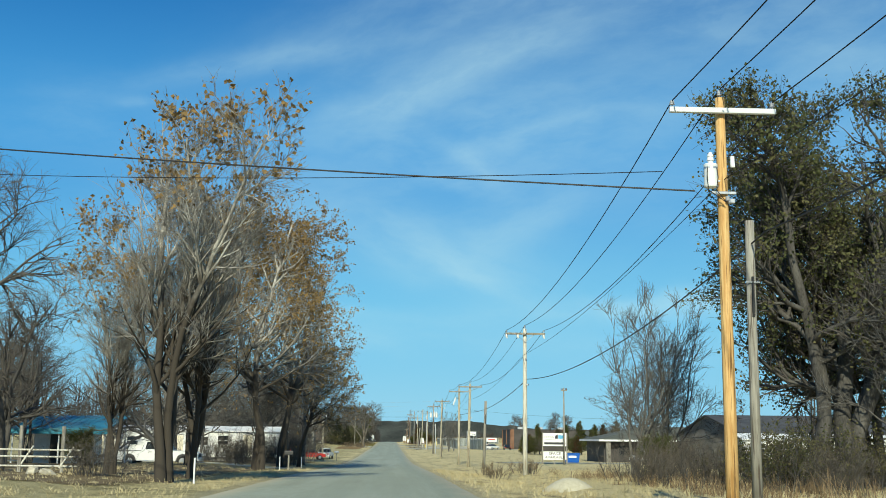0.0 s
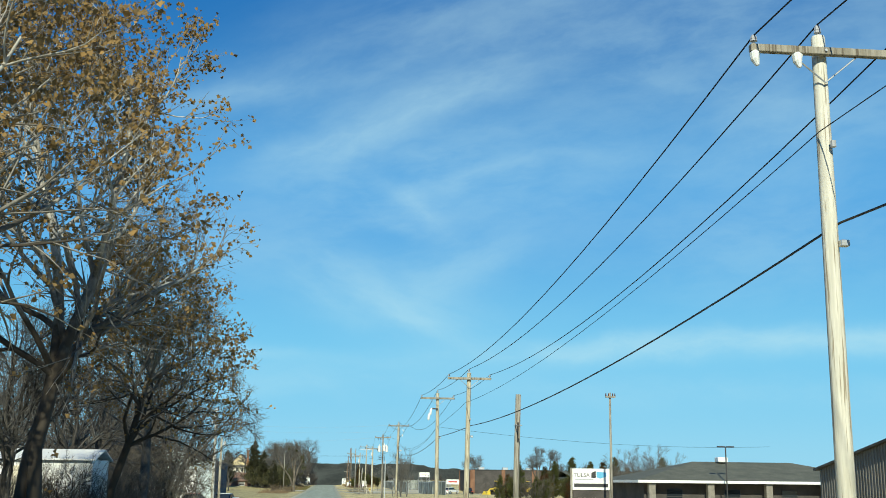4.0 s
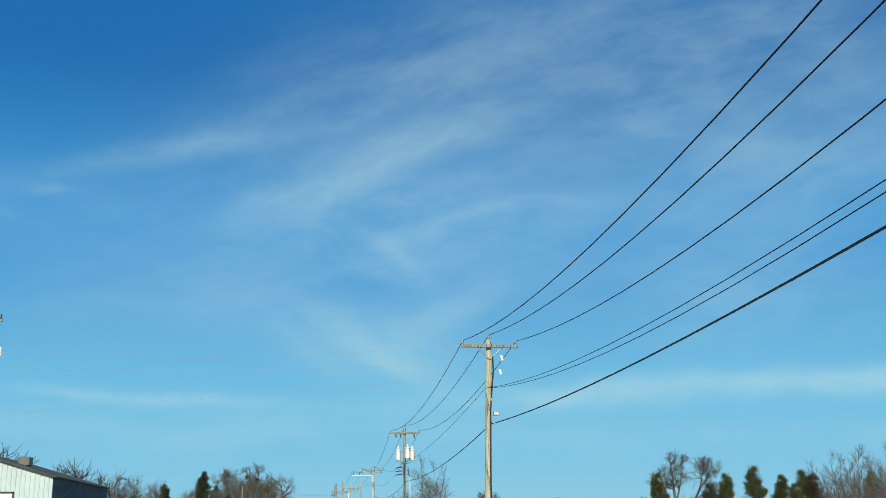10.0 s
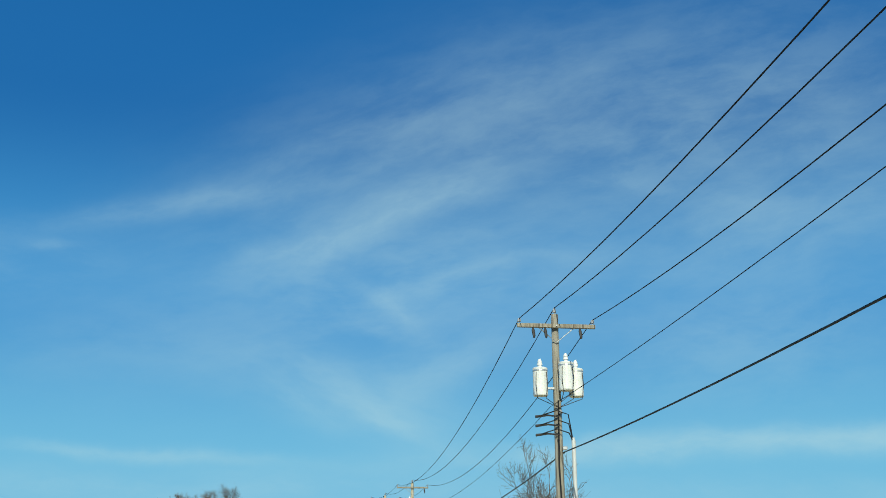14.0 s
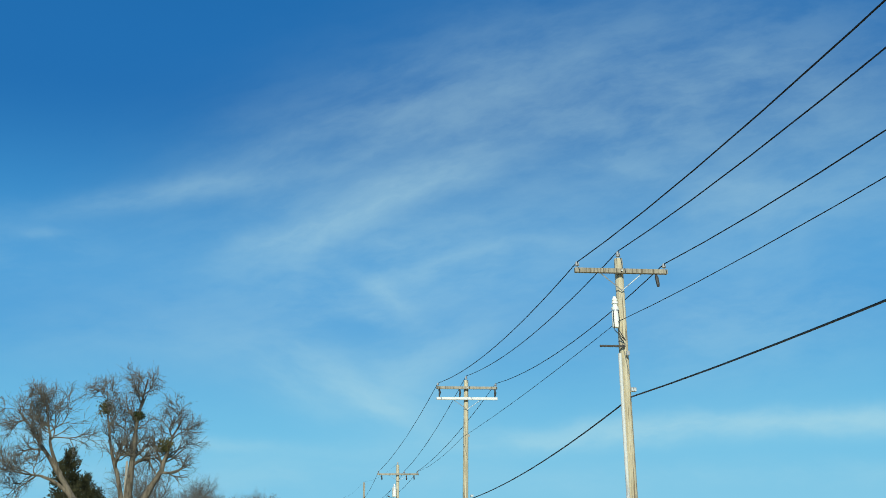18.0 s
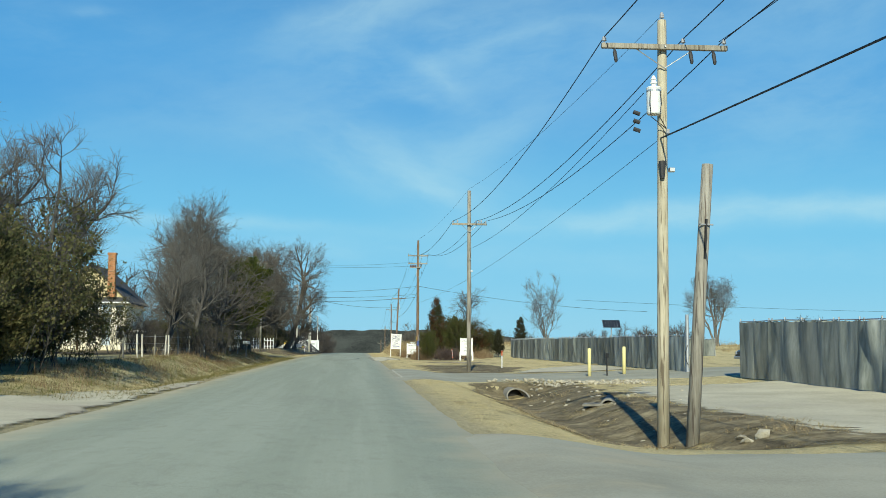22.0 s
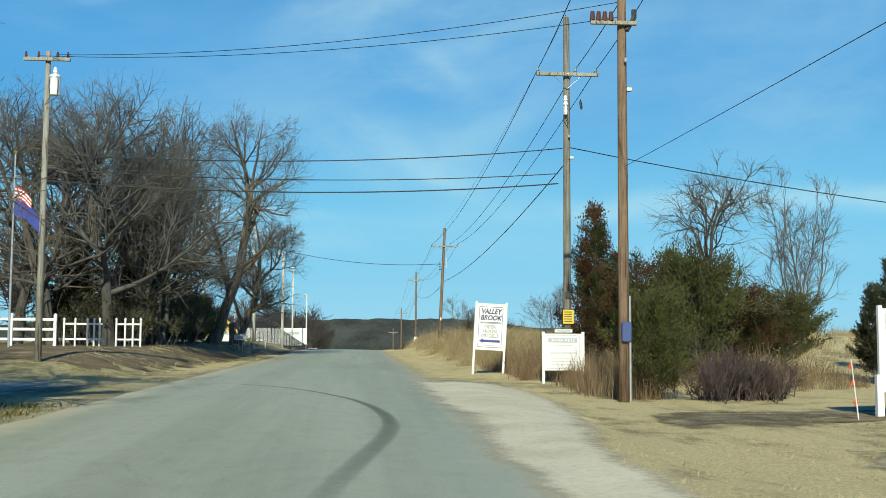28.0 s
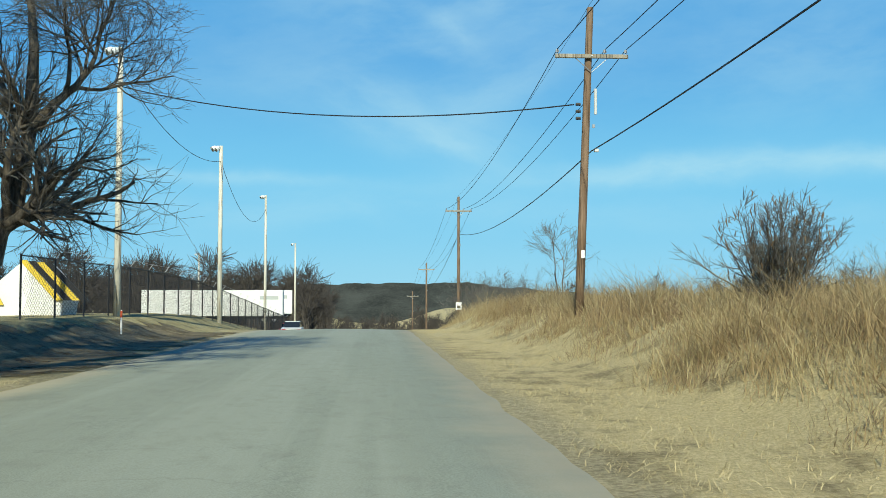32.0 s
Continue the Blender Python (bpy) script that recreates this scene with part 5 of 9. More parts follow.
COTTON["foliage"] = mistletoe(3, [((1.75, -0.1, 7.5), 0.17), ((-1.15, 0.3, 9.3), 0.15), ((0.4, 0.1, 8.9), 0.1)], LEAF_BRUSH)
LEANER = bare_tree(32, 15.5, 0.42, 3, limbs=11, spread=48, clear=0.3, fine=(7, 6, 4), bark=BARK_TAN, twig=TWIG_GREY, wig=0.14, tight=0.7,
                   spines=[([(0, 0, -0.2), (1.0, 0, 2.6), (1.8, 0, 5.0), (2.2, 0.1, 8), (2.4, 0.2, 10.4), (1.6, 0.3, 13), (0.9, 0.2, 15.4)], 0.40),
                           ([(1.9, 0, 5.6), (2.3, -0.1, 8.5), (2.5, 0, 10.6), (2.8, -0.2, 12.6), (3.2, -0.3, 15.0)], 0.22), ([(1.2, 0, 3.2), (0.4, 0.5, 6.5), (-0.6, 0.6, 9.5), (-1.2, 0.4, 12.5)], 0.2)])
ROADSIDE = bare_tree(36, 11.0, 0.36, 3, limbs=11, spread=52, clear=0.3, fine=(8, 7, 4), bark=BARK_TAN, twig=TWIG_GREY, wig=0.15, tight=0.75,
                     spines=[([(0, 0, -0.2), (0.55, 0, 1.4), (1.2, 0, 2.9), (1.75, 0, 5.2), (1.6, 0, 7.6), (1.3, 0.2, 10.0)], 0.34), ([(1.75, 0, 5.0), (2.4, -0.1, 5.7), (3.0, -0.1, 6.3), (3.7, -0.2, 8.2)], 0.15),
                             ([(0.5, 0, 1.4), (-0.3, 0.4, 3.6), (-0.9, 0.5, 6.0), (-1.1, 0.5, 8.5)], 0.17)])
OLIVE = bare_tree(33, 16.0, 0.3, 3, limbs=16, spread=44, clear=0.22, fine=(8, 6, 3), leaves=30000, leaf=0.105, bark=BARK_DARK, twig=TWIG_DARK, leafmat=LEAF_OLIVE, tight=0.6, wig=0.16, fan=0.08, tip=1.2)
SMALL_BARE = bare_tree(34, 5.0, 0.05, 2, limbs=7, spread=40, clear=0.25, fine=(4, 4, 1), bark=BARK_GREY, twig=TWIG_GREY)
FAN = bare_tree(35, 8.0, 0.16, 4, limbs=9, spread=36, clear=0.3, fine=(7, 6, 3), bark=BARK_GREY, twig=TWIG_GREY, tight=0.9)
CEDAR_A = cedar(41, 8.0, 2.0, BARK_DARK, NEEDLE, 26000, False, 0.14)
CEDAR_B = cedar(42, 7.0, 2.2, BARK_DARK, NEEDLE_BROWN, 30000, False, 0.125)
CEDAR_SUN = cedar(43, 7.5, 2.7, BARK_DARK, NEEDLE_LIGHT, 70000, True, 0.19, 0.2)
CEDAR_D = cedar(44, 9.0, 2.4, BARK_DARK, NEEDLE_DARK, 16000, False, 0.24)
SHRUB = cedar(45, 3.4, 2.0, BARK_DARK, NEEDLE, 24000, True, 0.115)
JUNIPER_BUSH = cedar(46, 3.6, 1.7, BARK_DARK, NEEDLE_BROWN, 24000, True, 0.105)
SHRUB_OLIVE = brush_clump(51, 5.2, 4.5, 46, BARK_DARK, TWIG_DARK, 15000, LEAF_BRUSH, 0.12)
SHRUB_LOW = cedar(47, 3.6, 2.3, BARK_DARK, LEAF_BRUSH, 26000, True, 0.15, 0.01)
THICKET = brush_clump(52, 3.0, 3.2, 40, BARK_DARK, TWIG_BROWN)
WEEDS = brush_clump(53, 1.5, 1.6, 34, TWIG_BROWN, REED)
THICKET_GREY = brush_clump(54, 4.2, 3.4, 38, BARK_GREY, TWIG_GREY)
UNDERBRUSH = brush_clump(56, 2.6, 3.6, 44, BARK_DARK, TWIG_DARK, 5000, LEAF_BRUSH, 0.09)

LAB_BARE = "bare grey winter tree with fine twigs"
LAB_DARK = "leafless dark-barked tree in a roadside wood"


def grove(meshes, name, spots, label, group, rng_seed=1, sizes=(0.85, 1.15), category="tree"):
    r = random.Random(rng_seed)
    for x, y, *more in spots:
        k = more[0] if more else r.uniform(*sizes)
        plant(meshes, name, x, y, land(x, y) - 0.05, label, category, group, r.uniform(0, 360), k, r.uniform(0.94, 1.08))


# first stretch, west side
plant(SYCAMORE_B, "sycamore_tree", -9.1, 42.3, land(-9.1, 42.3), "tall bare tree with a few brown leaves at its top", "tree", "roadside trees by the carport", 300, 1.2)
plant(SYCAMORE_B, "sycamore_tree", -11.8, 45.4, land(-11.8, 45.4), "slim bare tree with a few brown leaves at its top", "tree", "roadside trees by the carport", 250, 0.72)
plant(SYCAMORE_B, "sycamore_tree", -8.9, 47.5, land(-8.9, 47.5), "tall bare tree with a few brown leaves at its top", "tree", "roadside trees by the carport", 160, 1.02)
LAB_SYC = "sycamore holding withered orange-brown leaves"
for kind_, x, y, turn_, k in ((SYCAMORE, -9.2, 71.5, 10, 1.14), (SYCAMORE, -8.5, 84.0, 200, 1.15), (SYCAMORE_C, -8.2, 93.0, 60, 0.95), (SYCAMORE, -12.4, 66.5, 100, 0.74)):
    plant(kind_, "sycamore_tree", x, y, land(x, y), LAB_SYC, "tree", "roadside trees by the carport", turn_, k)
plant(CROOKED, "bare_tree", -13.4, 63.0, land(-13.4, 63), "crooked grey bare tree with arching twigs", "tree", "roadside trees by the carport", 20, 0.95)
plant(BIG_DARK, "bare_tree", -16.3, 45.5, land(-16.3, 45.5), "large dark spreading bare tree behind a pipe fence", "tree", "roadside trees by the carport", 30, 1.0)
grove(BARE_C, "bare_tree", [(-20, 56, 1.0), (-27, 74, 0.9), (-25, 62, 1.1), (-19, 96, 1.0)], LAB_DARK, "roadside trees by the carport", 3)
grove(BARE_B, "bare_tree", [(-22, 66, 0.9), (-26, 80, 0.9), (-15, 84, 0.9), (-11.5, 92, 0.8), (-17, 112, 0.9), (-12.5, 106, 1.0)], LAB_BARE, "roadside trees by the carport", 4)
plant(TALL, "bare_tree", -8.8, 104.0, land(-8.8, 104), "tall bare tree with a straight tan trunk and level branches", "tree", "roadside trees before the barn", 0, 0.95)
grove(BARE_A, "bare_tree", [(-12.6, 110, 0.85), (-17, 118, 0.8)], LAB_BARE, "roadside trees before the barn", 5)
grove(ROUND, "bare_tree", [(-11.2, 130.5, 1.2), (-15.4, 132, 1.15), (-13.4, 124, 0.75), (-19.0, 128, 0.85)], "dense rounded bare tree with tangled brown twigs", "roadside trees before the barn", 8)
grove(THICKET_GREY, "thicket", [(-11.0, 128.5, 1.15), (-13.5, 127, 1.3), (-16.0, 124, 1.2)], "tall grey leafless thicket", "thickets before the barn", 71, category="thicket")
grove(THICKET, "thicket", [(-11.5, 80, 0.6), (-10.2, 97, 0.9), (-11.8, 99, 1.0), (-13.5, 94, 0.8), (-12.8, 88, 0.6), (-15.5, 96, 0.9), (-9.8, 101, 0.9), (-11.5, 110), (-12, 120), (-12, 133), (-15, 134)], "leafless brown roadside thicket", "thickets before the barn", 7, category="thicket")
plant(SHRUB, "evergreen_shrub", -17.0, 60, land(-17.0, 60), "olive evergreen shrub by the carport", "shrub", "", 0, 0.5)
plant(THICKET, "thicket", -11.9, 42.5, land(-11.9, 42.5), "leafless brown shrub behind a pipe fence", "thicket", "", 0, 0.5)
# first stretch, east side
plant(OLIVE, "leafy_tree", 16.3, 42.0, land(16.3, 42), "tall dark tree hung with olive leaves", "tree", "vine-hung trees", 20, 1.34)
plant(OLIVE, "leafy_tree", 19.2, 45.5, land(19.2, 45.5), "tall dark tree hung with olive leaves", "tree", "vine-hung trees", 150, 1.08)
grove(BARE_UP, "bare_tree", [(11.7, 56.5, 1.1), (14.0, 59.5, 1.12)], "bare upright tree with many slim stems", "slim bare trees", 9)
grove(BARE_B, "bare_tree", [(19, 40, 0.9), (22, 47, 0.9)], LAB_DARK, "vine-hung trees", 10)
grove(THICKET, "thicket", [(10.8, 40, 0.6), (9.8, 45, 0.55), (11.5, 50, 0.8), (13.5, 52, 0.7), (18.5, 50, 0.8), (14, 36, 0.6), (16, 66, 0.7), (20, 65, 0.8)], "leafless brown roadside thicket", "thickets by the slim trees", 11, category="thicket")
grove(UNDERBRUSH, "thicket", [(12.8, 39.0, 0.8), (15.0, 41.0, 0.9), (17.6, 43.0, 1.0)], "dark tangled undergrowth below vine-hung trees", "thickets by the slim trees", 79, category="thicket")
plant(SHRUB, "evergreen_shrub", 12.2, 53.5, land(12.2, 53.5), "dark evergreen shrub among bare stems", "shrub", "", 60, 0.55)
POD = foliage("dry_pod", (0.085, 0.055, 0.045), (0.17, 0.12, 0.10), None, 0.1)
POD_TREE = bare_tree(37, 10.0, 0.12, 3, limbs=12, spread=58, clear=0.3, fine=(5, 5, 1), leaves=1800, leaf=0.13, bark=BARK_DARK, twig=TWIG_GREY, leafmat=POD, up=0.03, wig=0.12, fan=0.2, tip=1.2)
plant(POD_TREE, "pod_tree", 16.0, 66.0, land(16.0, 66), "bare spreading tree hung with dry brown pods", "tree", "slim bare trees", 40, 0.72)
# middle stretch, east side
grove(CEDAR_B, "juniper_tree", [(26.3, 216, 0.6), (31.6, 216, 0.72), (34.9, 213, 0.55), (41.0, 217, 0.85)], "pointed rusty green juniper tree", "evergreens east of the road", 77)
grove(CEDAR_A, "juniper_tree", [(24.4, 213, 0.48), (28.4, 218, 0.74), (29.5, 212, 0.5), (33.2, 217, 0.8), (36.8, 218.5, 0.9), (38.0, 214, 0.66), (46, 231, 0.9), (56, 236, 0.9), (39.8, 221, 0.8)], "dark green pointed juniper tree", "evergreens east of the road", 13)
grove(SHRUB, "evergreen_shrub", [(27.0, 214, 0.85), (35.0, 214, 0.9), (31.0, 213, 0.8)], "low dark-green evergreen shrub", "evergreens east of the road", 12, category="shrub")
grove(THICKET, "thicket", [(41.5, 213, 1.5), (44.5, 215, 1.7), (47.5, 216, 1.9), (50.5, 214, 1.7), (46, 211, 1.4), (53, 216, 1.6), (26, 216, 1.2), (29, 212, 1.2), (32, 219, 1.3)], "reddish brown leafless roadside thicket", "thickets east of the road", 14, category="thicket")
grove(BARE_UP, "bare_tree", [(44.5, 219, 0.95), (47, 221, 1.0), (49.5, 219, 1.02), (51.5, 222, 0.95), (55, 224, 0.8)], "bare upright tree with many slim stems", "thickets east of the road", 15)
grove(DEAD, "dead_tree", [(33, 228, 0.75)], "crooked bare dead grey tree", "", 16)
grove(FAN, "bare_tree", [(52.6, 459, 1.3), (38, 330, 0.7)], "lone bare tree with a fan-shaped crown", "", 17)
grove(BARE_UP, "bare_tree", [(11.9, 241.8, 0.95)], "bare multi-stemmed sapling beside the line", "", 18)
grove(SMALL_BARE, "bare_tree", [(13.2, 244.5, 1.3), (10.8, 245, 1.1)], "slim bare roadside sapling", "", 19)
# middle stretch, west side
grove(CEDAR_D, "juniper_tree", [(-16.8, 334, 1.0), (-13.6, 322, 0.8), (-18.6, 337, 0.85), (-19.8, 342, 1.25), (-25.5, 336, 1.1)], "dark pointed juniper in brush", "junipers west of the road", 20)
grove(BARE_A, "bare_tree", [(-22, 300, 0.8), (-30, 310, 0.9), (-33, 352, 1.0), (-24, 372, 0.95)], LAB_BARE, "trees west of the road", 21)
for x, y, k in ((-16.0, 344, 1.08), (-17.1, 360, 1.28), (-11.2, 366, 0.7)):
    plant(BARE_WIND, "bare_tree", x, y, land(x, y) - 0.05, "bare tree bent by the wind", "tree", "trees west of the road", 0, k)
plant(COTTON, "cottonwood_tree", -7.9, 297.4, land(-7.9, 297.4) - 0.1, "old cottonwood with furrowed tan bark and broken limbs", "tree", "", 0, 1.0)
grove(SHRUB_OLIVE, "shrub", [(-12.5, 338, 1.0), (-15.5, 342, 1.05), (-12.2, 345, 0.72), (-18, 337, 0.9), (-13.5, 333, 0.75), (-15, 335, 0.9)], "large dull olive roadside shrub", "olive shrubs west of the road", 23, category="shrub")
grove(SHRUB_LOW, "shrub", [(-11.9, 336.5, 1.0), (-13.6, 340, 1.2), (-11.7, 343, 0.8), (-16.5, 338.5, 1.3), (-14.6, 334.5, 1.0), (-18.5, 341, 1.2)], "dense dull olive shrub to the ground", "olive shrubs west of the road", 72, category="shrub")
WOOD = [(-10.4, 374, 0.72), (-11.2, 379, 0.8), (-9.9, 384, 1.05), (-11.8, 389, 1.1), (-12.8, 386, 1.1), (-10.7, 408.2, 1.15), (-13.6, 396, 1.1), (-16.5, 409, 1.1), (-15.5, 405, 1.0)]
grove(BARE_A, "bare_tree", WOOD[0::3], LAB_BARE, "wood before the side road", 24)
grove(BARE_B, "bare_tree", WOOD[1::3], LAB_DARK, "wood before the side road", 25)
grove(BARE_C, "bare_tree", WOOD[2::3], LAB_DARK, "wood before the side road", 26)
grove(BARE_A, "bare_tree", [(-13.6, 391.5, 1.15), (-14.8, 407.0, 1.1)], LAB_BARE, "wood before the side road", 74)
grove(BARE_C, "bare_tree", [(-13.4, 402.0, 1.15)], LAB_DARK, "wood before the side road", 75)
grove(UNDERBRUSH, "thicket", [(-11.4, 374, 0.8), (-12.2, 383, 0.9), (-11.2, 388, 0.9), (-12.0, 394, 1.0), (-11.6, 399, 0.9), (-14.5, 390, 1.1), (-12.6, 445, 1.1), (-12.2, 452, 1.1), (-13.0, 458, 1.2), (-12.4, 464, 1.0), (-15.0, 449, 1.2)],
      "dark tangled undergrowth below trees", "undergrowth in the roadside wood", 76, category="thicket")
grove(THICKET, "thicket", [(-9.8, 370, 0.7), (-11, 379, 0.9), (-10.6, 392, 0.9), (-12.4, 400, 0.9), (-13, 371, 0.8), (-15, 376)], "leafless brown thicket under trees", "wood before the side road", 27, category="thicket")
plant(CEDAR_SUN, "juniper_tree", -10.4, 402.6, land(-10.4, 402.6), "broad sunlit yellow-green juniper with a clear trunk", "tree", "", 0, 1.06)
WOOD2 = [(-12.4, 443, 1.3), (-11.4, 446, 1.15), (-12.6, 451, 1.25), (-13.8, 449, 1.35), (-15.8, 445, 1.4), (-12.4, 455, 1.4), (-16.5, 454, 1.4), (-12.6, 459, 1.2), (-10.9, 447.5, 1.1), (-19, 450, 1.4), (-24, 452, 1.3)]
grove(BARE_A, "bare_tree", WOOD2[0::3], LAB_BARE, "wood after the side road", 28)
grove(BARE_C, "bare_tree", WOOD2[1::3], LAB_DARK, "wood after the side road", 29)
grove(BARE_B, "bare_tree", WOOD2[2::3], LAB_DARK, "wood after the side road", 30)
plant(LEANER, "leaning_tree", -10.2, 463.2, land(-10.3, 463.2) - 0.1, "tall old tree leaning towards the road", "tree", "", 0, 1.0)
plant(ROADSIDE, "leaning_tree", -9.8, 475.0, land(-9.8, 475.0) - 0.1, "crooked bare tree leaning towards the road", "tree", "", 0, 1.0)
plant(BARE_C, "bare_tree", -12.6, 470.0, land(-12.6, 470), LAB_DARK, "tree", "wood after the side road", 24, 0.75)
grove(SHRUB_OLIVE, "shrub", [(-12.8, 461, 0.5), (-13.2, 468, 0.55), (-13.0, 477, 0.45)], "dark olive shrub under trees", "wood after the side road", 31, category="shrub")
grove(CEDAR_D, "juniper_tree", [(-13.6, 452, 0.62), (-12.9, 457.5, 0.55), (-15.2, 447, 0.7), (-13.4, 463, 0.5), (-17.0, 456, 0.75)], "dark juniper below bare trees", "wood after the side road", 78)
grove(SHRUB_LOW, "shrub", [(-12.2, 469.5, 0.8), (-13.4, 464, 1.0), (-14.5, 456, 1.0)], "dark olive shrub under trees", "wood after the side road", 73, category="shrub")
# last stretch, east side
plant(CEDAR_B, "juniper_tree", 9.6, 434.6, land(9.6, 434.6), "pointed rusty-green juniper behind signs", "tree", "junipers behind the signs", 10, 0.88, 1.2)
plant(CEDAR_A, "juniper_tree", 11.2, 429.0, land(11.2, 429), "green pointed juniper behind signs", "tree", "junipers behind the signs", 80, 0.62)
plant(JUNIPER_BUSH, "juniper_tree", 9.6, 427.2, land(9.6, 427.2), "bushy rust-brown and green juniper", "tree", "junipers behind the signs", 80, 1.1)
plant(SHRUB, "juniper_tree", 11.4, 425.8, land(11.4, 425.8), "bushy dark green juniper behind signs", "tree", "junipers behind the signs", 200, 1.0, 1.15)
plant(CEDAR_B, "juniper_tree", 9.9, 431.5, land(9.9, 431.5), "bushy rust-brown juniper behind signs", "tree", "junipers behind the signs", 140, 0.72)
plant(SHRUB, "juniper_tree", 13.2, 431.0, land(13.2, 431), "bushy green juniper behind signs", "tree", "junipers behind the signs", 0, 1.0)
plant(SHRUB, "juniper_tree", 7.5, 417.0, land(7.5, 417.0) - 0.1, "small green juniper at a pole", "tree", "junipers behind the signs", 30, 0.62, 1.3)
plant(BARE_C, "bare_tree", 12.7, 429.5, land(12.7, 429.5), "bare spreading tree behind junipers", "tree", "", 30, 0.86)
plant(BARE_UP, "bare_tree", 26.3, 453.0, land(26.3, 453), "bare upright tree with slim fanned stems", "tree", "", 30, 1.2)
plant(JUNIPER_BUSH, "juniper_tree", 13.7, 427.5, land(13.7, 427.5), "bushy rust-brown and green juniper", "tree", "junipers behind the signs", 20, 0.82)
plant(SHRUB, "juniper_tree", 15.4, 428.0, land(15.4, 428), "rounded green juniper behind a brush heap", "tree", "junipers behind the signs", 150, 0.8)
HEAP = brush_clump(57, 1.35, 1.8, 80, TWIG_PURPLE, TWIG_PURPLE)
plant(HEAP, "brush_heap", 9.3, 416.2, land(9.3, 416.2) - 0.15, "rounded heap of dark purple-brown bare twigs", "brush", "", 0, 1.0)
plant(HEAP, "brush_heap", 10.0, 416.9, land(10.0, 416.9) - 0.15, "rounded heap of dark purple-brown bare twigs", "brush", "", 130, 0.9)
plant(CEDAR_D, "juniper_tree", 15.5, 421.0, land(15.5, 421), "dark juniper behind a board sign", "tree", "", 60, 0.36)
plant(CEDAR_D, "juniper_tree", 18.6, 426.0, land(18.6, 426), "dark juniper beside the fence", "tree", "", 0, 0.5)
POD_BUSH = brush_clump(55, 2.2, 0.28, 52, BARK_TAN, TWIG_GREY)


def pods(seed, n):
    """Narrow withered pods that hang about the tips of a bush."""
    rng = np.random.default_rng(seed)
    d = unit(rng.normal(0, 1, (n, 3)) * np.array([1, 1, 0.6]) + np.array([0, 0, 0.35]))
    at = np.array([0, 0, 1.5]) + d * np.array([1.25, 1.25, 1.05]) * rng.uniform(0.75, 1.05, (n, 1))
    drop = np.stack([at, at + rng.normal(0, 0.02, (n, 3)) + np.array([0, 0, -0.07]), at + rng.normal(0, 0.03, (n, 3)) + np.array([0, 0, -0.15])], 1)
    stalk = np.stack([at * np.array([0.45, 0.45, 0.75]) + np.array([0, 0, 0.3]), at], 1)
    return quads_mesh("seed_pod", *joined([tubes(drop, np.tile([0.008, 0.016, 0.006], (n, 1)), 4)]), REED), quads_mesh("stalk", *tubes(stalk, np.full((n, 2), 0.003), 3), TWIG_GREY)


POD_BUSH["foliage"], POD_BUSH["canopy"] = pods(4, 70)
plant(POD_BUSH, "bare_bush", 7.95, 469.1, land(7.95, 469.1), "round bare bush with dry seed pods", "bush", "", 0, 1.0)
grove(SMALL_BARE, "bare_tree", [(10, 505, 0.9), (17, 478, 0.8), (20, 483, 0.9), (10.5, 449, 0.7), (9.0, 443, 0.6), (12, 452, 0.7)], "small bare sapling in tall dry grass", "saplings on the bank", 33)
grove(THICKET_GREY, "thicket", [(9.6, 540, 0.85), (11.8, 541, 0.95), (13.2, 544, 0.8), (12, 560, 1.2), (16, 566, 1.3), (20, 575, 1.3), (26, 500, 0.6), (32, 505, 0.6)], "leafless grey thicket on the rise", "thickets on the bank", 34, category="thicket")
# far woods and ridge
def far_wood(spots, label, seed, meshes=None, mat=None, h=(8, 13)):
    """Many distant bare trees, joined."""
    rng = np.random.default_rng(seed)
    kinds = []
    for s in range(3):
        r2 = np.random.default_rng(seed * 10 + s)
        p0, a0 = stems(r2, np.zeros((2, 3)), np.array([[0.1, 0, 1.0], [-0.1, 0.05, 1.0]]), np.array([0.85, 0.75]), np.array([0.016, 0.014]), np.array([0.006, 0.006]), 5, 0.06, 0.02)
        q, dd, r, t, own = sprout(r2, p0, a0, 12, 0.2, 1, 45, 12, 0.6)
        p1, a1 = stems(r2, q, dd, 0.42 - 0.28 * t, r, r * 0.4, 3, 0.12, 0.05)
        q, dd, r, t, own = sprout(r2, p1, a1, 12, 0.1, 1, 40, 14, 0.8)
        p2, a2 = stems(r2, q, dd, np.full(len(t), 0.16) * r2.uniform(0.5, 1.3, len(t)), np.full(len(t), 0.0034), np.full(len(t), 0.002), 2, 0.15, 0.05)
        kinds.append(joined([tubes(p0, a0, 4), tubes(p1, a1, 3), tubes(p2, a2, 3)]))
    out = []
    for x, y in spots:
        v, f = kinds[rng.integers(0, 3)]
        k, w = rng.uniform(*h), rng.uniform(0, 6.28)
        c, s = math.cos(w), math.sin(w)
        q = np.stack([(v[:, 0] * c - v[:, 1] * s) * k, (v[:, 0] * s + v[:, 1] * c) * k, v[:, 2] * k], 1)
        out.append((q + np.array([x, y, land(x, y) - 0.1]), f))
    return single("far_woods", quads_mesh("far_woods", *joined(out), mat or TWIG_DARK), None, label, "woods", kind="stuff")


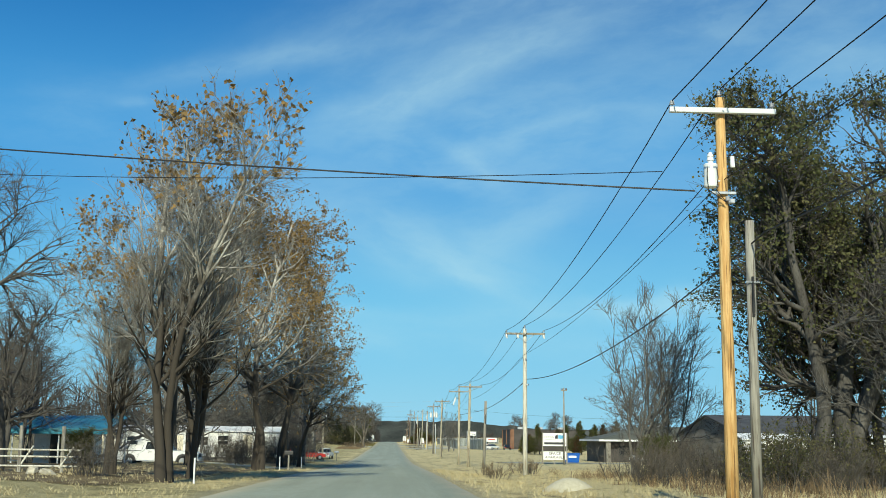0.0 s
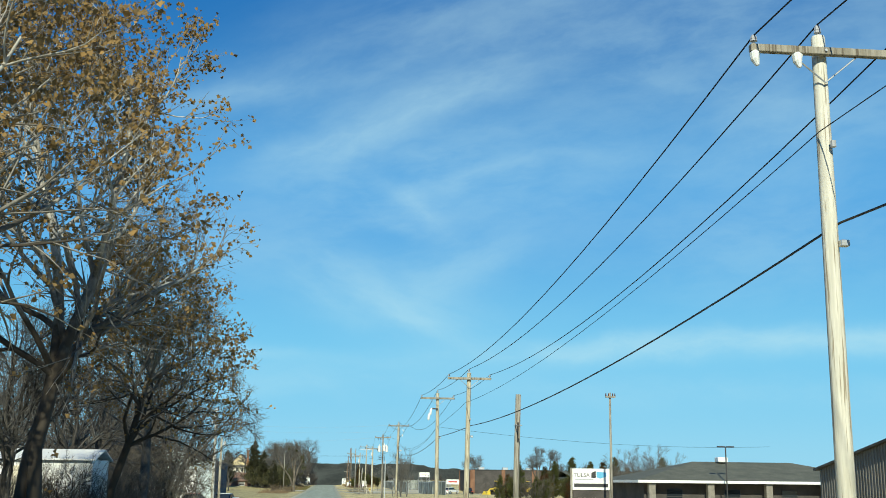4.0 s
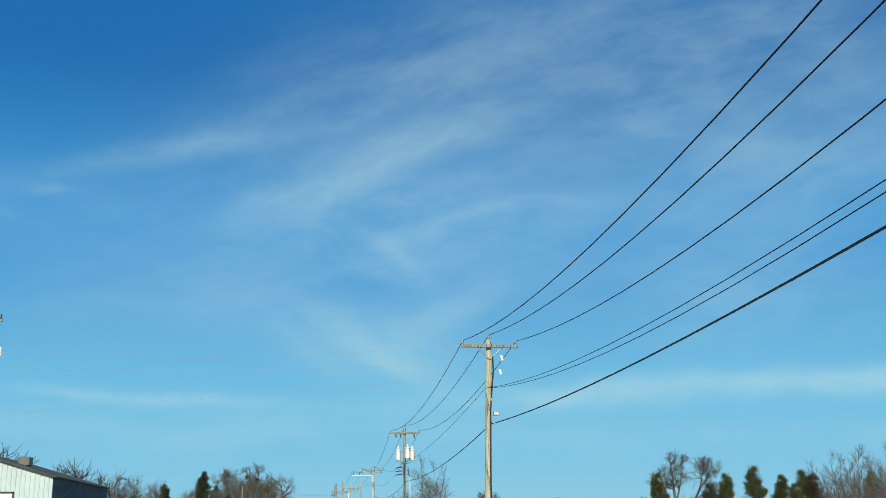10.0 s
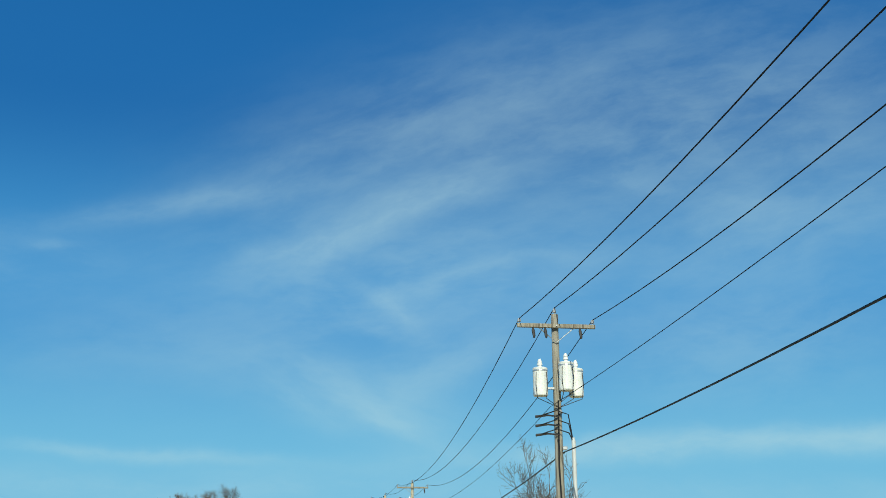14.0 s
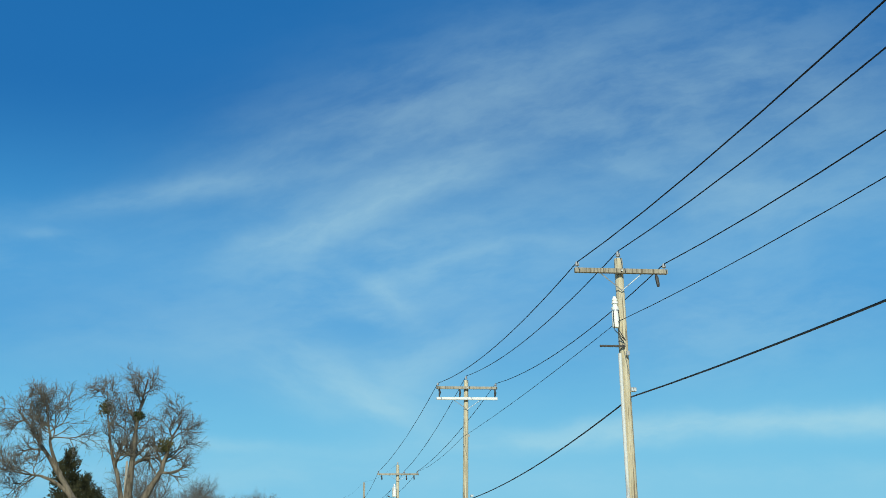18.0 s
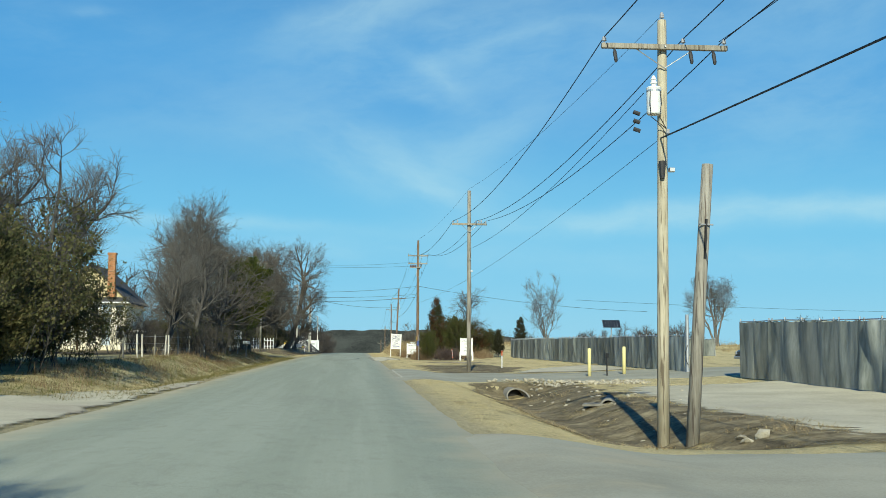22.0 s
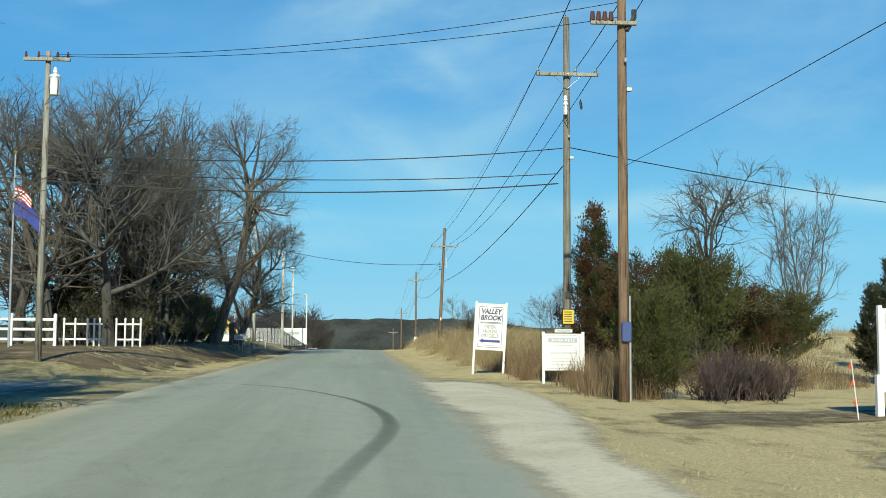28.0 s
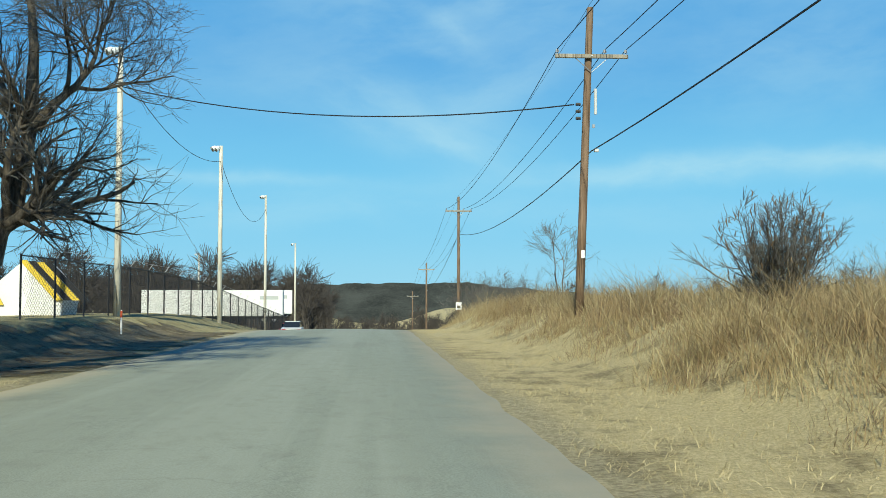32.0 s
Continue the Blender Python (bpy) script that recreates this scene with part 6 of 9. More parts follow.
rr = random.Random(5)
far_wood([(x, y) for x, y in [(rr.uniform(-75, -22), rr.uniform(345, 480)) for _ in range(60)] if x < -36 or y > 442], "distant bare winter wood west of the road", 61)
far_wood([(rr.uniform(-60, -9.5), rr.uniform(585, 700)) for _ in range(110)], "bare wood beyond the crest of the road", 62, h=(9, 14))
far_wood([(rr.uniform(11, 120), rr.uniform(620, 780)) for _ in range(80)], "bare wood beyond the crest of the road", 63, h=(7, 11))
far_wood([(rr.uniform(-80, 80), rr.uniform(800, 1150)) for _ in range(170) ], "dark bare wood in the hollow down the road", 68, h=(8, 13))
far_wood([(rr.uniform(70, 330), rr.uniform(330, 520)) for _ in range(90)], "distant bare wood east of the road", 64, h=(4, 8))
far_wood([(rr.uniform(-60, -22), rr.uniform(95, 260)) for _ in range(45)], "bare wood behind the yards", 65, h=(6, 10))
far_wood([(rr.uniform(-110, -30), rr.uniform(20, 110)) for _ in range(60)], "bare wood behind the yards", 66, h=(7, 12))
far_wood([(rr.uniform(30, 90), rr.uniform(30, 90)) for _ in range(30)], "bare wood behind the white trailer", 67, h=(6, 10))

# ---- buildings ----
def corrugated(p0, p1, z0, tops, mat, parent, name="wall", pitch=0.28, deep=0.035):
    """A ribbed sheet-metal wall from p0 to p1; tops: (share of the way, height)."""
    p0, p1 = Vector((*p0, 0)), Vector((*p1, 0))
    d = p1 - p0
    L = d.length
    d.normalize()
    nrm = Vector((d.y, -d.x, 0))
    s, k = [], 0.0
    while k < L:
        for a, o in ((0, 0), (0.62, 0), (0.70, 1), (0.92, 1)):
            if k + a * pitch <= L:
                s.append((k + a * pitch, o))
        k += pitch
    s.append((L, 0))
    s += [(t * L, 0) for t, _ in tops[1:-1]]
    s.sort()
    g = Geo()
    vs, n = [], len(s)
    for q, o in s:
        p = p0 + d * q + nrm * deep * o
        zt = float(np.interp(q / L, [t for t, _ in tops], [z for _, z in tops]))
        vs += [(p.x, p.y, z0), (p.x, p.y, zt), (p.x - nrm.x * 0.12, p.y - nrm.y * 0.12, z0), (p.x - nrm.x * 0.12, p.y - nrm.y * 0.12, zt)]
    fs = []
    for i in range(n - 1):
        a, b = i * 4, i * 4 + 4
        fs += [(a, b, b + 1, a + 1), (a + 1, b + 1, b + 3, a + 3), (b + 2, a + 2, a + 3, b + 3)]
    return part(name, g.add(vs, fs), mat, parent)


def slab(parent, name, pts, thick, mat, label=""):
    """A roof plane out of four corners, thickened downwards."""
    return part(name, Geo().poly(pts, (0, 0, -thick)), mat, parent, label)


def window(parent, x0, x1, y, z0, z1, trim=None, cross=True, face=-1):
    """A window in a wall that faces along y; frame, sill, panes."""
    w = part("window", box(x0 - 0.06, y + face * 0.05, z0 - 0.06, x1 + 0.06, y + face * 0.012, z1 + 0.06, 0.01), trim or WHITE_PAINT, parent)
    n = 2 if cross else 1
    for k in range(n):
        part("pane", box(x0, y + face * 0.058, z0 + (z1 - z0) * k / n + 0.03, x1, y + face * 0.046, z0 + (z1 - z0) * (k + 1) / n - 0.03), GLASS_DARK, w)
    part("sill", box(x0 - 0.1, y + face * 0.1, z0 - 0.1, x1 + 0.1, y + face * 0.01, z0 - 0.05, 0.008), trim or WHITE_PAINT, w)
    return w


# white barn with a navy side
bz = land(-20, 205)
barn = thing("barn", 0, 0, 0, "white sheet-metal barn with a navy side wall", "barn")
bx0, bx1, by0, by1, be, bp_ = -26.6, -15.2, 200.0, 218.5, 3.24, 4.93
corrugated((bx0, by0), (bx1, by0), bz - 0.1, [(0, be), (0.5, bp_), (1, be)], PALE_BLUE_METAL, barn, "front_wall")
corrugated((bx1, by0), (bx1, by1), bz - 0.1, [(0, be), (1, be)], BLUE_METAL, barn, "side_wall")
corrugated((bx0, by1), (bx0, by0), bz - 0.1, [(0, be), (1, be)], BLUE_METAL, barn, "side_wall")
corrugated((bx1, by1), (bx0, by1), bz - 0.1, [(0, be), (0.5, bp_), (1, be)], WHITE_METAL, barn, "back_wall")
mid = (bx0 + bx1) / 2
slab(barn, "roof", [(mid, by0 - 0.25, bp_ + 0.1), (mid, by1 + 0.2, bp_ + 0.1), (bx1 + 0.2, by1 + 0.2, be + 0.02), (bx1 + 0.2, by0 - 0.25, be + 0.02)], 0.09, ROOF_DARK)
slab(barn, "roof", [(bx0 - 0.2, by0 - 0.25, be + 0.02), (bx0 - 0.2, by1 + 0.2, be + 0.02), (mid, by1 + 0.2, bp_ + 0.1), (mid, by0 - 0.25, bp_ + 0.1)], 0.09, ROOF_DARK)
for x0, x1 in ((-24.0, -21.3), (-20.2, -17.5)):
    d = part("roller_door", box(x0, by0 - 0.06, bz, x1, by0 - 0.01, 2.25, 0.01), WHITE_PAINT, barn, "plain white roller door")
    part("door_frame", box(x0 - 0.1, by0 - 0.09, bz, x0, by0 - 0.01, 2.33), DARK_TRIM, d)
    part("door_frame", box(x1, by0 - 0.09, bz, x1 + 0.1, by0 - 0.01, 2.33), DARK_TRIM, d)
    part("door_frame", box(x0 - 0.1, by0 - 0.09, 2.25, x1 + 0.1, by0 - 0.01, 2.35), DARK_TRIM, d)
    for k in range(1, 6):
        part("rib", box(x0, by0 - 0.075, bz + k * 0.64 - 0.02, x1, by0 - 0.058, bz + k * 0.64 + 0.02), WHITE_PAINT, d)
part("yard_light", Geo().tube([(mid + 0.1, by0 - 0.05, 4.1), (mid + 0.1, by0 - 0.3, 4.0), (mid + 0.1, by0 - 0.35, 3.8)], [0.04, 0.05, 0.12], 8), DARK_TRIM, barn)
part("roof_vent", Geo().box(-18.6, 205, 4.2, -17.9, 206, 4.75, 0.03), GREY_METAL, barn)

# grey warehouse, gable end towards the road
wz = land(31, 100)
ware = thing("warehouse", 0, 0, 0, "grey ribbed sheet-metal warehouse with a low gable", "warehouse")
wx0, wx1, wy0, wy1, we, wp = 29.9, 52.0, 95.8, 117.3, 2.05, 3.76
corrugated((wx0, wy1), (wx0, wy0), wz - 0.2, [(0, we), (0.5, wp), (1, we)], GREY_METAL, ware, "gable_wall", 0.34, 0.05)
corrugated((wx0, wy0), (wx1, wy0), wz - 0.2, [(0, we), (1, we)], GREY_METAL, ware, "side_wall", 0.34, 0.05)
corrugated((wx1, wy0), (wx1, wy1), wz - 0.2, [(0, we), (0.5, wp), (1, we)], GREY_METAL, ware, "gable_wall", 0.34, 0.05)
corrugated((wx1, wy1), (wx0, wy1), wz - 0.2, [(0, we), (1, we)], GREY_METAL, ware, "side_wall", 0.34, 0.05)
wm = (wy0 + wy1) / 2
slab(ware, "roof", [(wx0 - 0.3, wm, wp + 0.12), (wx0 - 0.3, wy0 - 0.3, we + 0.06), (wx1, wy0 - 0.3, we + 0.06), (wx1, wm, wp + 0.12)], 0.12, ROOF_DARK)
slab(ware, "roof", [(wx1, wm, wp + 0.12), (wx1, wy1 + 0.3, we + 0.06), (wx0 - 0.3, wy1 + 0.3, we + 0.06), (wx0 - 0.3, wm, wp + 0.12)], 0.12, ROOF_DARK)

PIER = surface("grey_stone_pier", (0.17, 0.155, 0.13), (0.29, 0.27, 0.23), 2, 12, 0.9, 0, 0.3)
# low office with a hipped shingle roof
oz = land(35, 150)
office = thing("office_building", 0, 0, 0, "low office with a hipped shingle roof and stone columns", "building")
ox0, ox1, oy0, oy1, oe, orr = 27.2, 52.0, 148.5, 164.0, 1.45, 3.25
part("wall", box(ox0 + 0.9, oy0 + 1.6, oz - 0.2, ox1 - 0.9, oy1 - 0.9, oe, 0.02), BRICK_DARK, office)
om = (oy0 + oy1) / 2
rl, rr2 = ox0 + 7.5, ox1 - 7.5
slab(office, "roof", [(ox0, oy0, oe), (ox1, oy0, oe), (rr2, om, orr), (rl, om, orr)], 0.10, ROOF_SHINGLE)
slab(office, "roof", [(ox0, oy1, oe), (ox0, oy0, oe), (rl, om, orr)], 0.10, ROOF_SHINGLE)
slab(office, "roof", [(ox1, oy0, oe), (ox1, oy1, oe), (rr2, om, orr)], 0.10, ROOF_SHINGLE)
slab(office, "roof", [(ox1, oy1, oe), (ox0, oy1, oe), (rl, om, orr), (rr2, om, orr)], 0.10, ROOF_SHINGLE)
part("fascia", box(ox0, oy0 - 0.05, oe - 0.26, ox1, oy0 + 0.05, oe - 0.02, 0.01), WHITE_PAINT, office)
part("fascia", box(ox0 - 0.05, oy0, oe - 0.26, ox0 + 0.05, oy1, oe - 0.02, 0.01), WHITE_PAINT, office)
part("soffit", box(ox0 + 0.06, oy0 + 0.06, oe - 0.2, ox1 - 0.06, oy0 + 2.0, oe - 0.12), WHITE_PAINT, office)
for k in range(5):
    x = ox0 + 1.0 + k * 5.4
    part("column", box(x, oy0 + 0.25, oz - 0.1, x + 0.6, oy0 + 0.85, oe - 0.2, 0.03), PIER, office)
    if k < 4:
        window(office, x + 2.0, x + 3.4, oy0 + 1.6, oz + 0.9, oz + 2.2, DARK_TRIM)
part("air_conditioner", Geo().box(36.9, 155.2, 3.2, 37.9, 156.2, 3.68, 0.05), CAN, office)

# carport with a teal roof and white shed
cz = land(-20, 70)
carport = thing("carport", 0, 0, 0, "open carport with a teal sheet-metal roof", "carport")
slab(carport, "roof", [(-23.2, 67.0, 1.75), (-17.4, 67.0, 1.8), (-17.4, 72.5, 2.65), (-23.2, 72.5, 2.6)], 0.09, TEAL_METAL)
for k in range(14):
    x = -23.1 + k * 0.435
    slab(carport, "rib", [(x, 66.98, 1.79), (x + 0.06, 66.98, 1.79), (x + 0.06, 72.5, 2.66), (x, 72.5, 2.66)], 0.04, TEAL_METAL)
part("valance", box(-23.2, 66.96, 1.45, -17.4, 67.02, 1.74, 0.005), TEAL_METAL, carport)
for x in (-23.0, -20.3, -17.6):
    part("post", Geo().tube([(x, 67.2, cz - 0.1), (x, 67.2, 1.75)], 0.05, 8), WHITE_PAINT, carport)
    part("post", Geo().tube([(x, 72.3, cz - 0.1), (x, 72.3, 2.5)], 0.05, 8), WHITE_PAINT, carport)
shed = thing("shed", 0, 0, 0, "small white boarded shed under the carport", "shed")
for k in range(8):
    part("board", box(-22.6, 70.0 - 0.02, cz + k * 0.25, -19.0, 70.03, cz + k * 0.25 + 0.235, 0.006), WHITE_PAINT, shed)
part("body", box(-22.6, 70.04, cz - 0.1, -19.0, 72.0, cz + 2.0), WHITE_PAINT, shed)
part("door", box(-21.6, 69.92, cz, -20.8, 69.975, cz + 1.8, 0.01), DARK_TRIM, shed)


def mobile_home(x, y, length, depth, height, mat, label, turn=0.0, roofmat=None):
    z = land(x, y)
    ob = thing("mobile_home", x, y, z, label, "mobile home", "", "", turn)
    part("body", box(-length / 2, 0, 0.35, length / 2, depth, height, 0.04), mat, ob)
    part("skirt", box(-length / 2 + 0.05, 0.05, -0.3, length / 2 - 0.05, depth - 0.05, 0.35), GREY_METAL, ob)
    slab(ob, "roof", [(-length / 2 - 0.15, -0.2, height), (length / 2 + 0.15, -0.2, height), (length / 2 + 0.15, depth / 2, height + 0.45), (-length / 2 - 0.15, depth / 2, height + 0.45)], 0.06, roofmat or WHITE_METAL)
    slab(ob, "roof", [(-length / 2 - 0.15, depth / 2, height + 0.45), (length / 2 + 0.15, depth / 2, height + 0.45), (length / 2 + 0.15, depth + 0.2, height), (-length / 2 - 0.15, depth + 0.2, height)], 0.06, roofmat or WHITE_METAL)
    n = int(length / 2.2)
    for k in range(n):
        x0 = -length / 2 + 0.8 + k * 2.2
        if k == n // 2:
            part("door", box(x0, -0.05, 0.4, x0 + 0.8, -0.008, 2.3, 0.01), STUCCO, ob)
        else:
            window(ob, x0, x0 + 0.9, 0.0, 1.4, 2.2)
    for k in range(int(height / 0.3)):
        part("siding_strip", box(-length / 2 - 0.01, -0.014, 0.4 + k * 0.3, length / 2 + 0.01, -0.004, 0.42 + k * 0.3), mat, ob)
    return ob


mobile_home(-13.5, 100, 6.5, 3.5, 2.6, WHITE_METAL, "white mobile home seen through bare trees")
mobile_home(-22, 108, 9, 4, 2.8, WHITE_METAL, "white mobile home with a pale roof", 8)
mobile_home(-31, 120, 8, 4, 2.7, STUCCO, "cream mobile home with a white roof", 4)
mobile_home(33, 84, 14, 3.2, 2.5, WHITE_METAL, "long white trailer behind dark trees", 3)

# cream two-storey house
hz = land(-30, 428) + 0.3
house = thing("house", 0, 0, 0, "cream stucco house with a yellow gable and orange chimney", "house")
hx0, hx1, hy0, hy1, he, hp = -33.6, -25.6, 426.0, 436.0, 5.4, 9.3
hm = (hx0 + hx1) / 2
part("wall", box(hx0, hy0, hz - 0.6, hx1, hy1, he, 0.02), STUCCO, house)
part("gable", Geo().poly([(hx0, hy0, he + 0.25), (hx1, hy0, he + 0.25), (hm, hy0, hp - 0.05)], (0, 0.2, 0)), STUCCO_YELLOW, house)
part("gable", Geo().poly([(hx0, hy1 - 0.2, he + 0.02), (hx1, hy1 - 0.2, he + 0.02), (hm, hy1 - 0.2, hp - 0.05)], (0, 0.2, 0)), STUCCO_YELLOW, house)
slab(house, "roof", [(hm, hy0 - 0.5, hp + 0.15), (hm, hy1 + 0.4, hp + 0.15), (hx1 + 0.6, hy1 + 0.4, he - 0.3), (hx1 + 0.6, hy0 - 0.5, he - 0.3)], 0.16, ROOF_DARK)
slab(house, "roof", [(hx0 - 0.6, hy0 - 0.5, he - 0.3), (hx0 - 0.6, hy1 + 0.4, he - 0.3), (hm, hy1 + 0.4, hp + 0.15), (hm, hy0 - 0.5, hp + 0.15)], 0.16, ROOF_DARK)
slab(house, "pent_roof", [(hx0 - 0.4, hy0 - 0.7, he - 0.15), (hx1 + 0.4, hy0 - 0.7, he - 0.15), (hx1 + 0.4, hy0, he + 0.32), (hx0 - 0.4, hy0, he + 0.32)], 0.12, ROOF_DARK)
part("gutter", box(hx0 - 0.4, hy0 - 0.78, he - 0.36, hx1 + 0.4, hy0 - 0.66, he - 0.22, 0.01), WHITE_PAINT, house)
part("chimney", Geo().box(-27.6, hy0 - 0.75, he + 0.3, -26.8, hy0 - 0.15, 10.4, 0.03).box(-27.68, hy0 - 0.83, 10.4, -26.72, hy0 - 0.07, 10.65, 0.02), CHIMNEY, house)
for k in range(18):
    part("brick_course", box(-27.61, hy0 - 0.757, he + 0.55 + k * 0.27, -26.79, hy0 - 0.748, he + 0.565 + k * 0.27), STONE_TAN, house)
for x in (-32.6, -31.0, -29.4, -26.7):
    window(house, x, x + 0.75, hy0, 3.7, 4.75)
for x in (-32.4, -29.8, -26.6):
    window(house, x, x + 0.85, hy0, 1.2, 2.5)
part("painted_panel", box(-28.3, hy0 - 0.03, hz, -27.3, hy0 - 0.005, he - 0.5), plain("pale_blue_paint", (0.42, 0.5, 0.56), 0.7), house)
part("porch_roof", box(hx1, hy0 + 1, 1.9, hx1 + 2.2, hy0 + 4, 2.1, 0.02), WHITE_PAINT, house)
for y in (hy0 + 1.1, hy0 + 3.9):
    part("porch_post", box(hx1 + 2.0, y - 0.07, hz - 0.4, hx1 + 2.14, y + 0.07, 1.9, 0.01), WHITE_PAINT, house)

# low red barn with a rusty roof
rz = land(-24, 345)
rust = thing("barn", 0, 0, 0, "low red-brown barn with a streaked rusty roof", "barn")
part("wall", box(-29.5, 345.6, rz - 0.2, -19.5, 354, 1.0, 0.02), RUST_ROOF, rust)
slab(rust, "roof", [(-29.9, 345.0, 0.85), (-19.1, 345.0, 0.85), (-19.1, 350, 2.9), (-29.9, 350, 2.9)], 0.1, RUST_ROOF)
slab(rust, "roof", [(-29.9, 350, 2.9), (-19.1, 350, 2.9), (-19.1, 355, 0.85), (-29.9, 355, 0.85)], 0.1, RUST_ROOF)
part("gable", Geo().poly([(-19.5, 345.6, 1.0), (-19.5, 354, 1.0), (-19.5, 350, 2.75)], (-0.1, 0, 0)), RUST_ROOF, rust)
for k in range(22):
    x = -29.8 + k * 0.49
    slab(rust, "roof_rib", [(x, 344.99, 0.89), (x + 0.05, 344.99, 0.89), (x + 0.05, 350, 2.93), (x, 350, 2.93)], 0.04, RUST_ROOF)
window(rust, -23.4, -22.0, 345.6, -0.3, 0.4)

# dark flat-roofed block behind the fence
dz = land(40, 330)
block = thing("industrial_building", 0, 0, 0, "dark brick industrial block with brown pilasters", "building")
part("wall", box(34.0, 322.0, dz - 0.3, 58.0, 346.0, 3.9, 0.03), BRICK_DARK, block)
part("parapet", box(33.9, 321.9, 3.9, 58.1, 346.1, 4.15, 0.03), DARK_TRIM, block)
for x in (34.0, 41.5, 49.0):
    part("pilaster", box(x, 321.8, dz, x + 0.9, 321.99, 4.05, 0.02), BRICK_BROWN, block)
for y in (322.3, 333.0, 344.6):
    part("pilaster", box(33.8, y, dz, 33.99, y + 1.0, 4.05, 0.02), BRICK_BROWN, block)
part("loading_door", box(44, 321.9, dz, 47.5, 321.98, dz + 3.2, 0.01), GREY_METAL, block)
for k in range(3):
    part("roof_unit", Geo().box(37 + k * 6, 330, 4.15, 38.4 + k * 6, 331.4, 4.8, 0.04), GALV, block)
hall = thing("industrial_building", 0, 0, 0, "low olive-roofed hall behind shrubs", "building")
part("wall", box(46, 262, land(50, 262) - 0.3, 66, 280, 2.3, 0.02), GREY_METAL, hall)
slab(hall, "roof", [(45.6, 261.6, 2.3), (66.4, 261.6, 2.3), (66.4, 271, 3.5), (45.6, 271, 3.5)], 0.12, ROOF_SHINGLE)
slab(hall, "roof", [(45.6, 271, 3.5), (66.4, 271, 3.5), (66.4, 280.4, 2.3), (45.6, 280.4, 2.3)], 0.12, ROOF_SHINGLE)

# ---- fittings on the poles ----
BLACK_PAINT = plain("black_paint", (0.012, 0.012, 0.014), 0.35)
LETTER = plain("navy_lettering", (0.03, 0.035, 0.12), 0.6)
LETTER_DARK = plain("dark_lettering", (0.03, 0.032, 0.035), 0.6)
LETTER_GREY = plain("faded_lettering", (0.42, 0.45, 0.45), 0.7)
ARROW_BLUE = plain("arrow_blue", (0.05, 0.05, 0.24), 0.5)
YELLOW = plain("yellow_paint", (0.72, 0.52, 0.04), 0.5)
CREAM_YELLOW = plain("bollard_yellow", (0.78, 0.70, 0.32), 0.5)
ORANGE = plain("marker_orange", (0.62, 0.10, 0.03), 0.5)
RED = plain("red_paint", (0.45, 0.03, 0.025), 0.35)
BLUE_BIN = plain("blue_paint", (0.01, 0.10, 0.42), 0.4)
TYRE = plain("tyre_rubber", (0.016, 0.016, 0.017), 0.85)
RIM = plain("alloy_rim", (0.55, 0.56, 0.58), 0.3, 0.8)
CAR_WHITE = plain("white_car_paint", (0.74, 0.75, 0.75), 0.25)
CAR_BLACK = plain("black_car_paint", (0.012, 0.016, 0.022), 0.18)
CONCRETE = surface("stained_concrete", (0.15, 0.143, 0.12), (0.29, 0.275, 0.235), 1.2, 14, 0.9, 0, 0.4, stain=(0.2, 0.18, 0.15))
ROCK = surface("limestone_rubble", (0.30, 0.27, 0.20), (0.52, 0.48, 0.38), 1.5, 10, 0.9, 0, 0.5, random_tone=0.5)


def rel(n, z):
    return z - POLES[n][0]["zg"]


# P1: one can and the service drop
p = POLES[1][0]
can(p, -0.30, -0.16, rel(1, 6.95), 0.5, 0.15)
part("fuse", Geo().tube([(0.18, -0.2, rel(1, 7.65)), (0.18, -0.22, rel(1, 7.4))], [0.05, 0.05], 8), CAN, p)
part("rack", box(-0.3, -0.2, rel(1, 6.8), 0.25, -0.15, rel(1, 6.86), 0.008), GALV, p)
# P2: white insulators on and below the arm
p = POLES[2][0]
for x in (-1.13, -0.45, 1.13):
    part("insulator", Geo().tube([(x, -0.2, rel(2, 7.66)), (x, -0.21, rel(2, 7.6)), (x, -0.21, rel(2, 7.5)), (x + 0.03, -0.22, rel(2, 7.4))], [0.03, 0.085, 0.07, 0.03], 10), CAN, p)
# P4: cutouts
p = POLES[4][0]
for k, (dx, z) in enumerate(((-0.42, 5.95), (-0.55, 5.6))):
    part("fuse", Geo().tube([(dx, -0.25, rel(4, z)), (dx - 0.05, -0.28, rel(4, z - 0.15)), (dx - 0.08, -0.28, rel(4, z - 0.4)), (dx - 0.08, -0.28, rel(4, z - 0.48))], [0.05, 0.085, 0.08, 0.04], 10), CAN, p)
part("bracket", box(-0.5, -0.26, rel(4, 5.86), 0, -0.14, rel(4, 5.94), 0.01), DARK_TRIM, p)
# P5: taps and splice
p = POLES[5][0]
for dx, z in ((0.45, 6.4), (0.38, 5.85)):
    part("fuse", Geo().tube([(dx, -0.22, rel(5, z) + 0.2), (dx + 0.05, -0.25, rel(5, z))], [0.06, 0.05], 8), CAN, p)
part("riser", Geo().tube([(0.12, -0.16, rel(5, 6.6)), (0.14, -0.17, rel(5, 6.0)), (0.10, -0.17, rel(5, 5.6)), (0.0, -0.17, rel(5, 4.4)), (-0.02, -0.17, rel(5, 2.0)), (-0.02, -0.17, 0.2)], 0.03, 6), RUBBER, p)
part("splice_box", box(0.1, -0.3, rel(5, 4.25), 0.34, -0.14, rel(5, 4.42), 0.02), GALV, p)
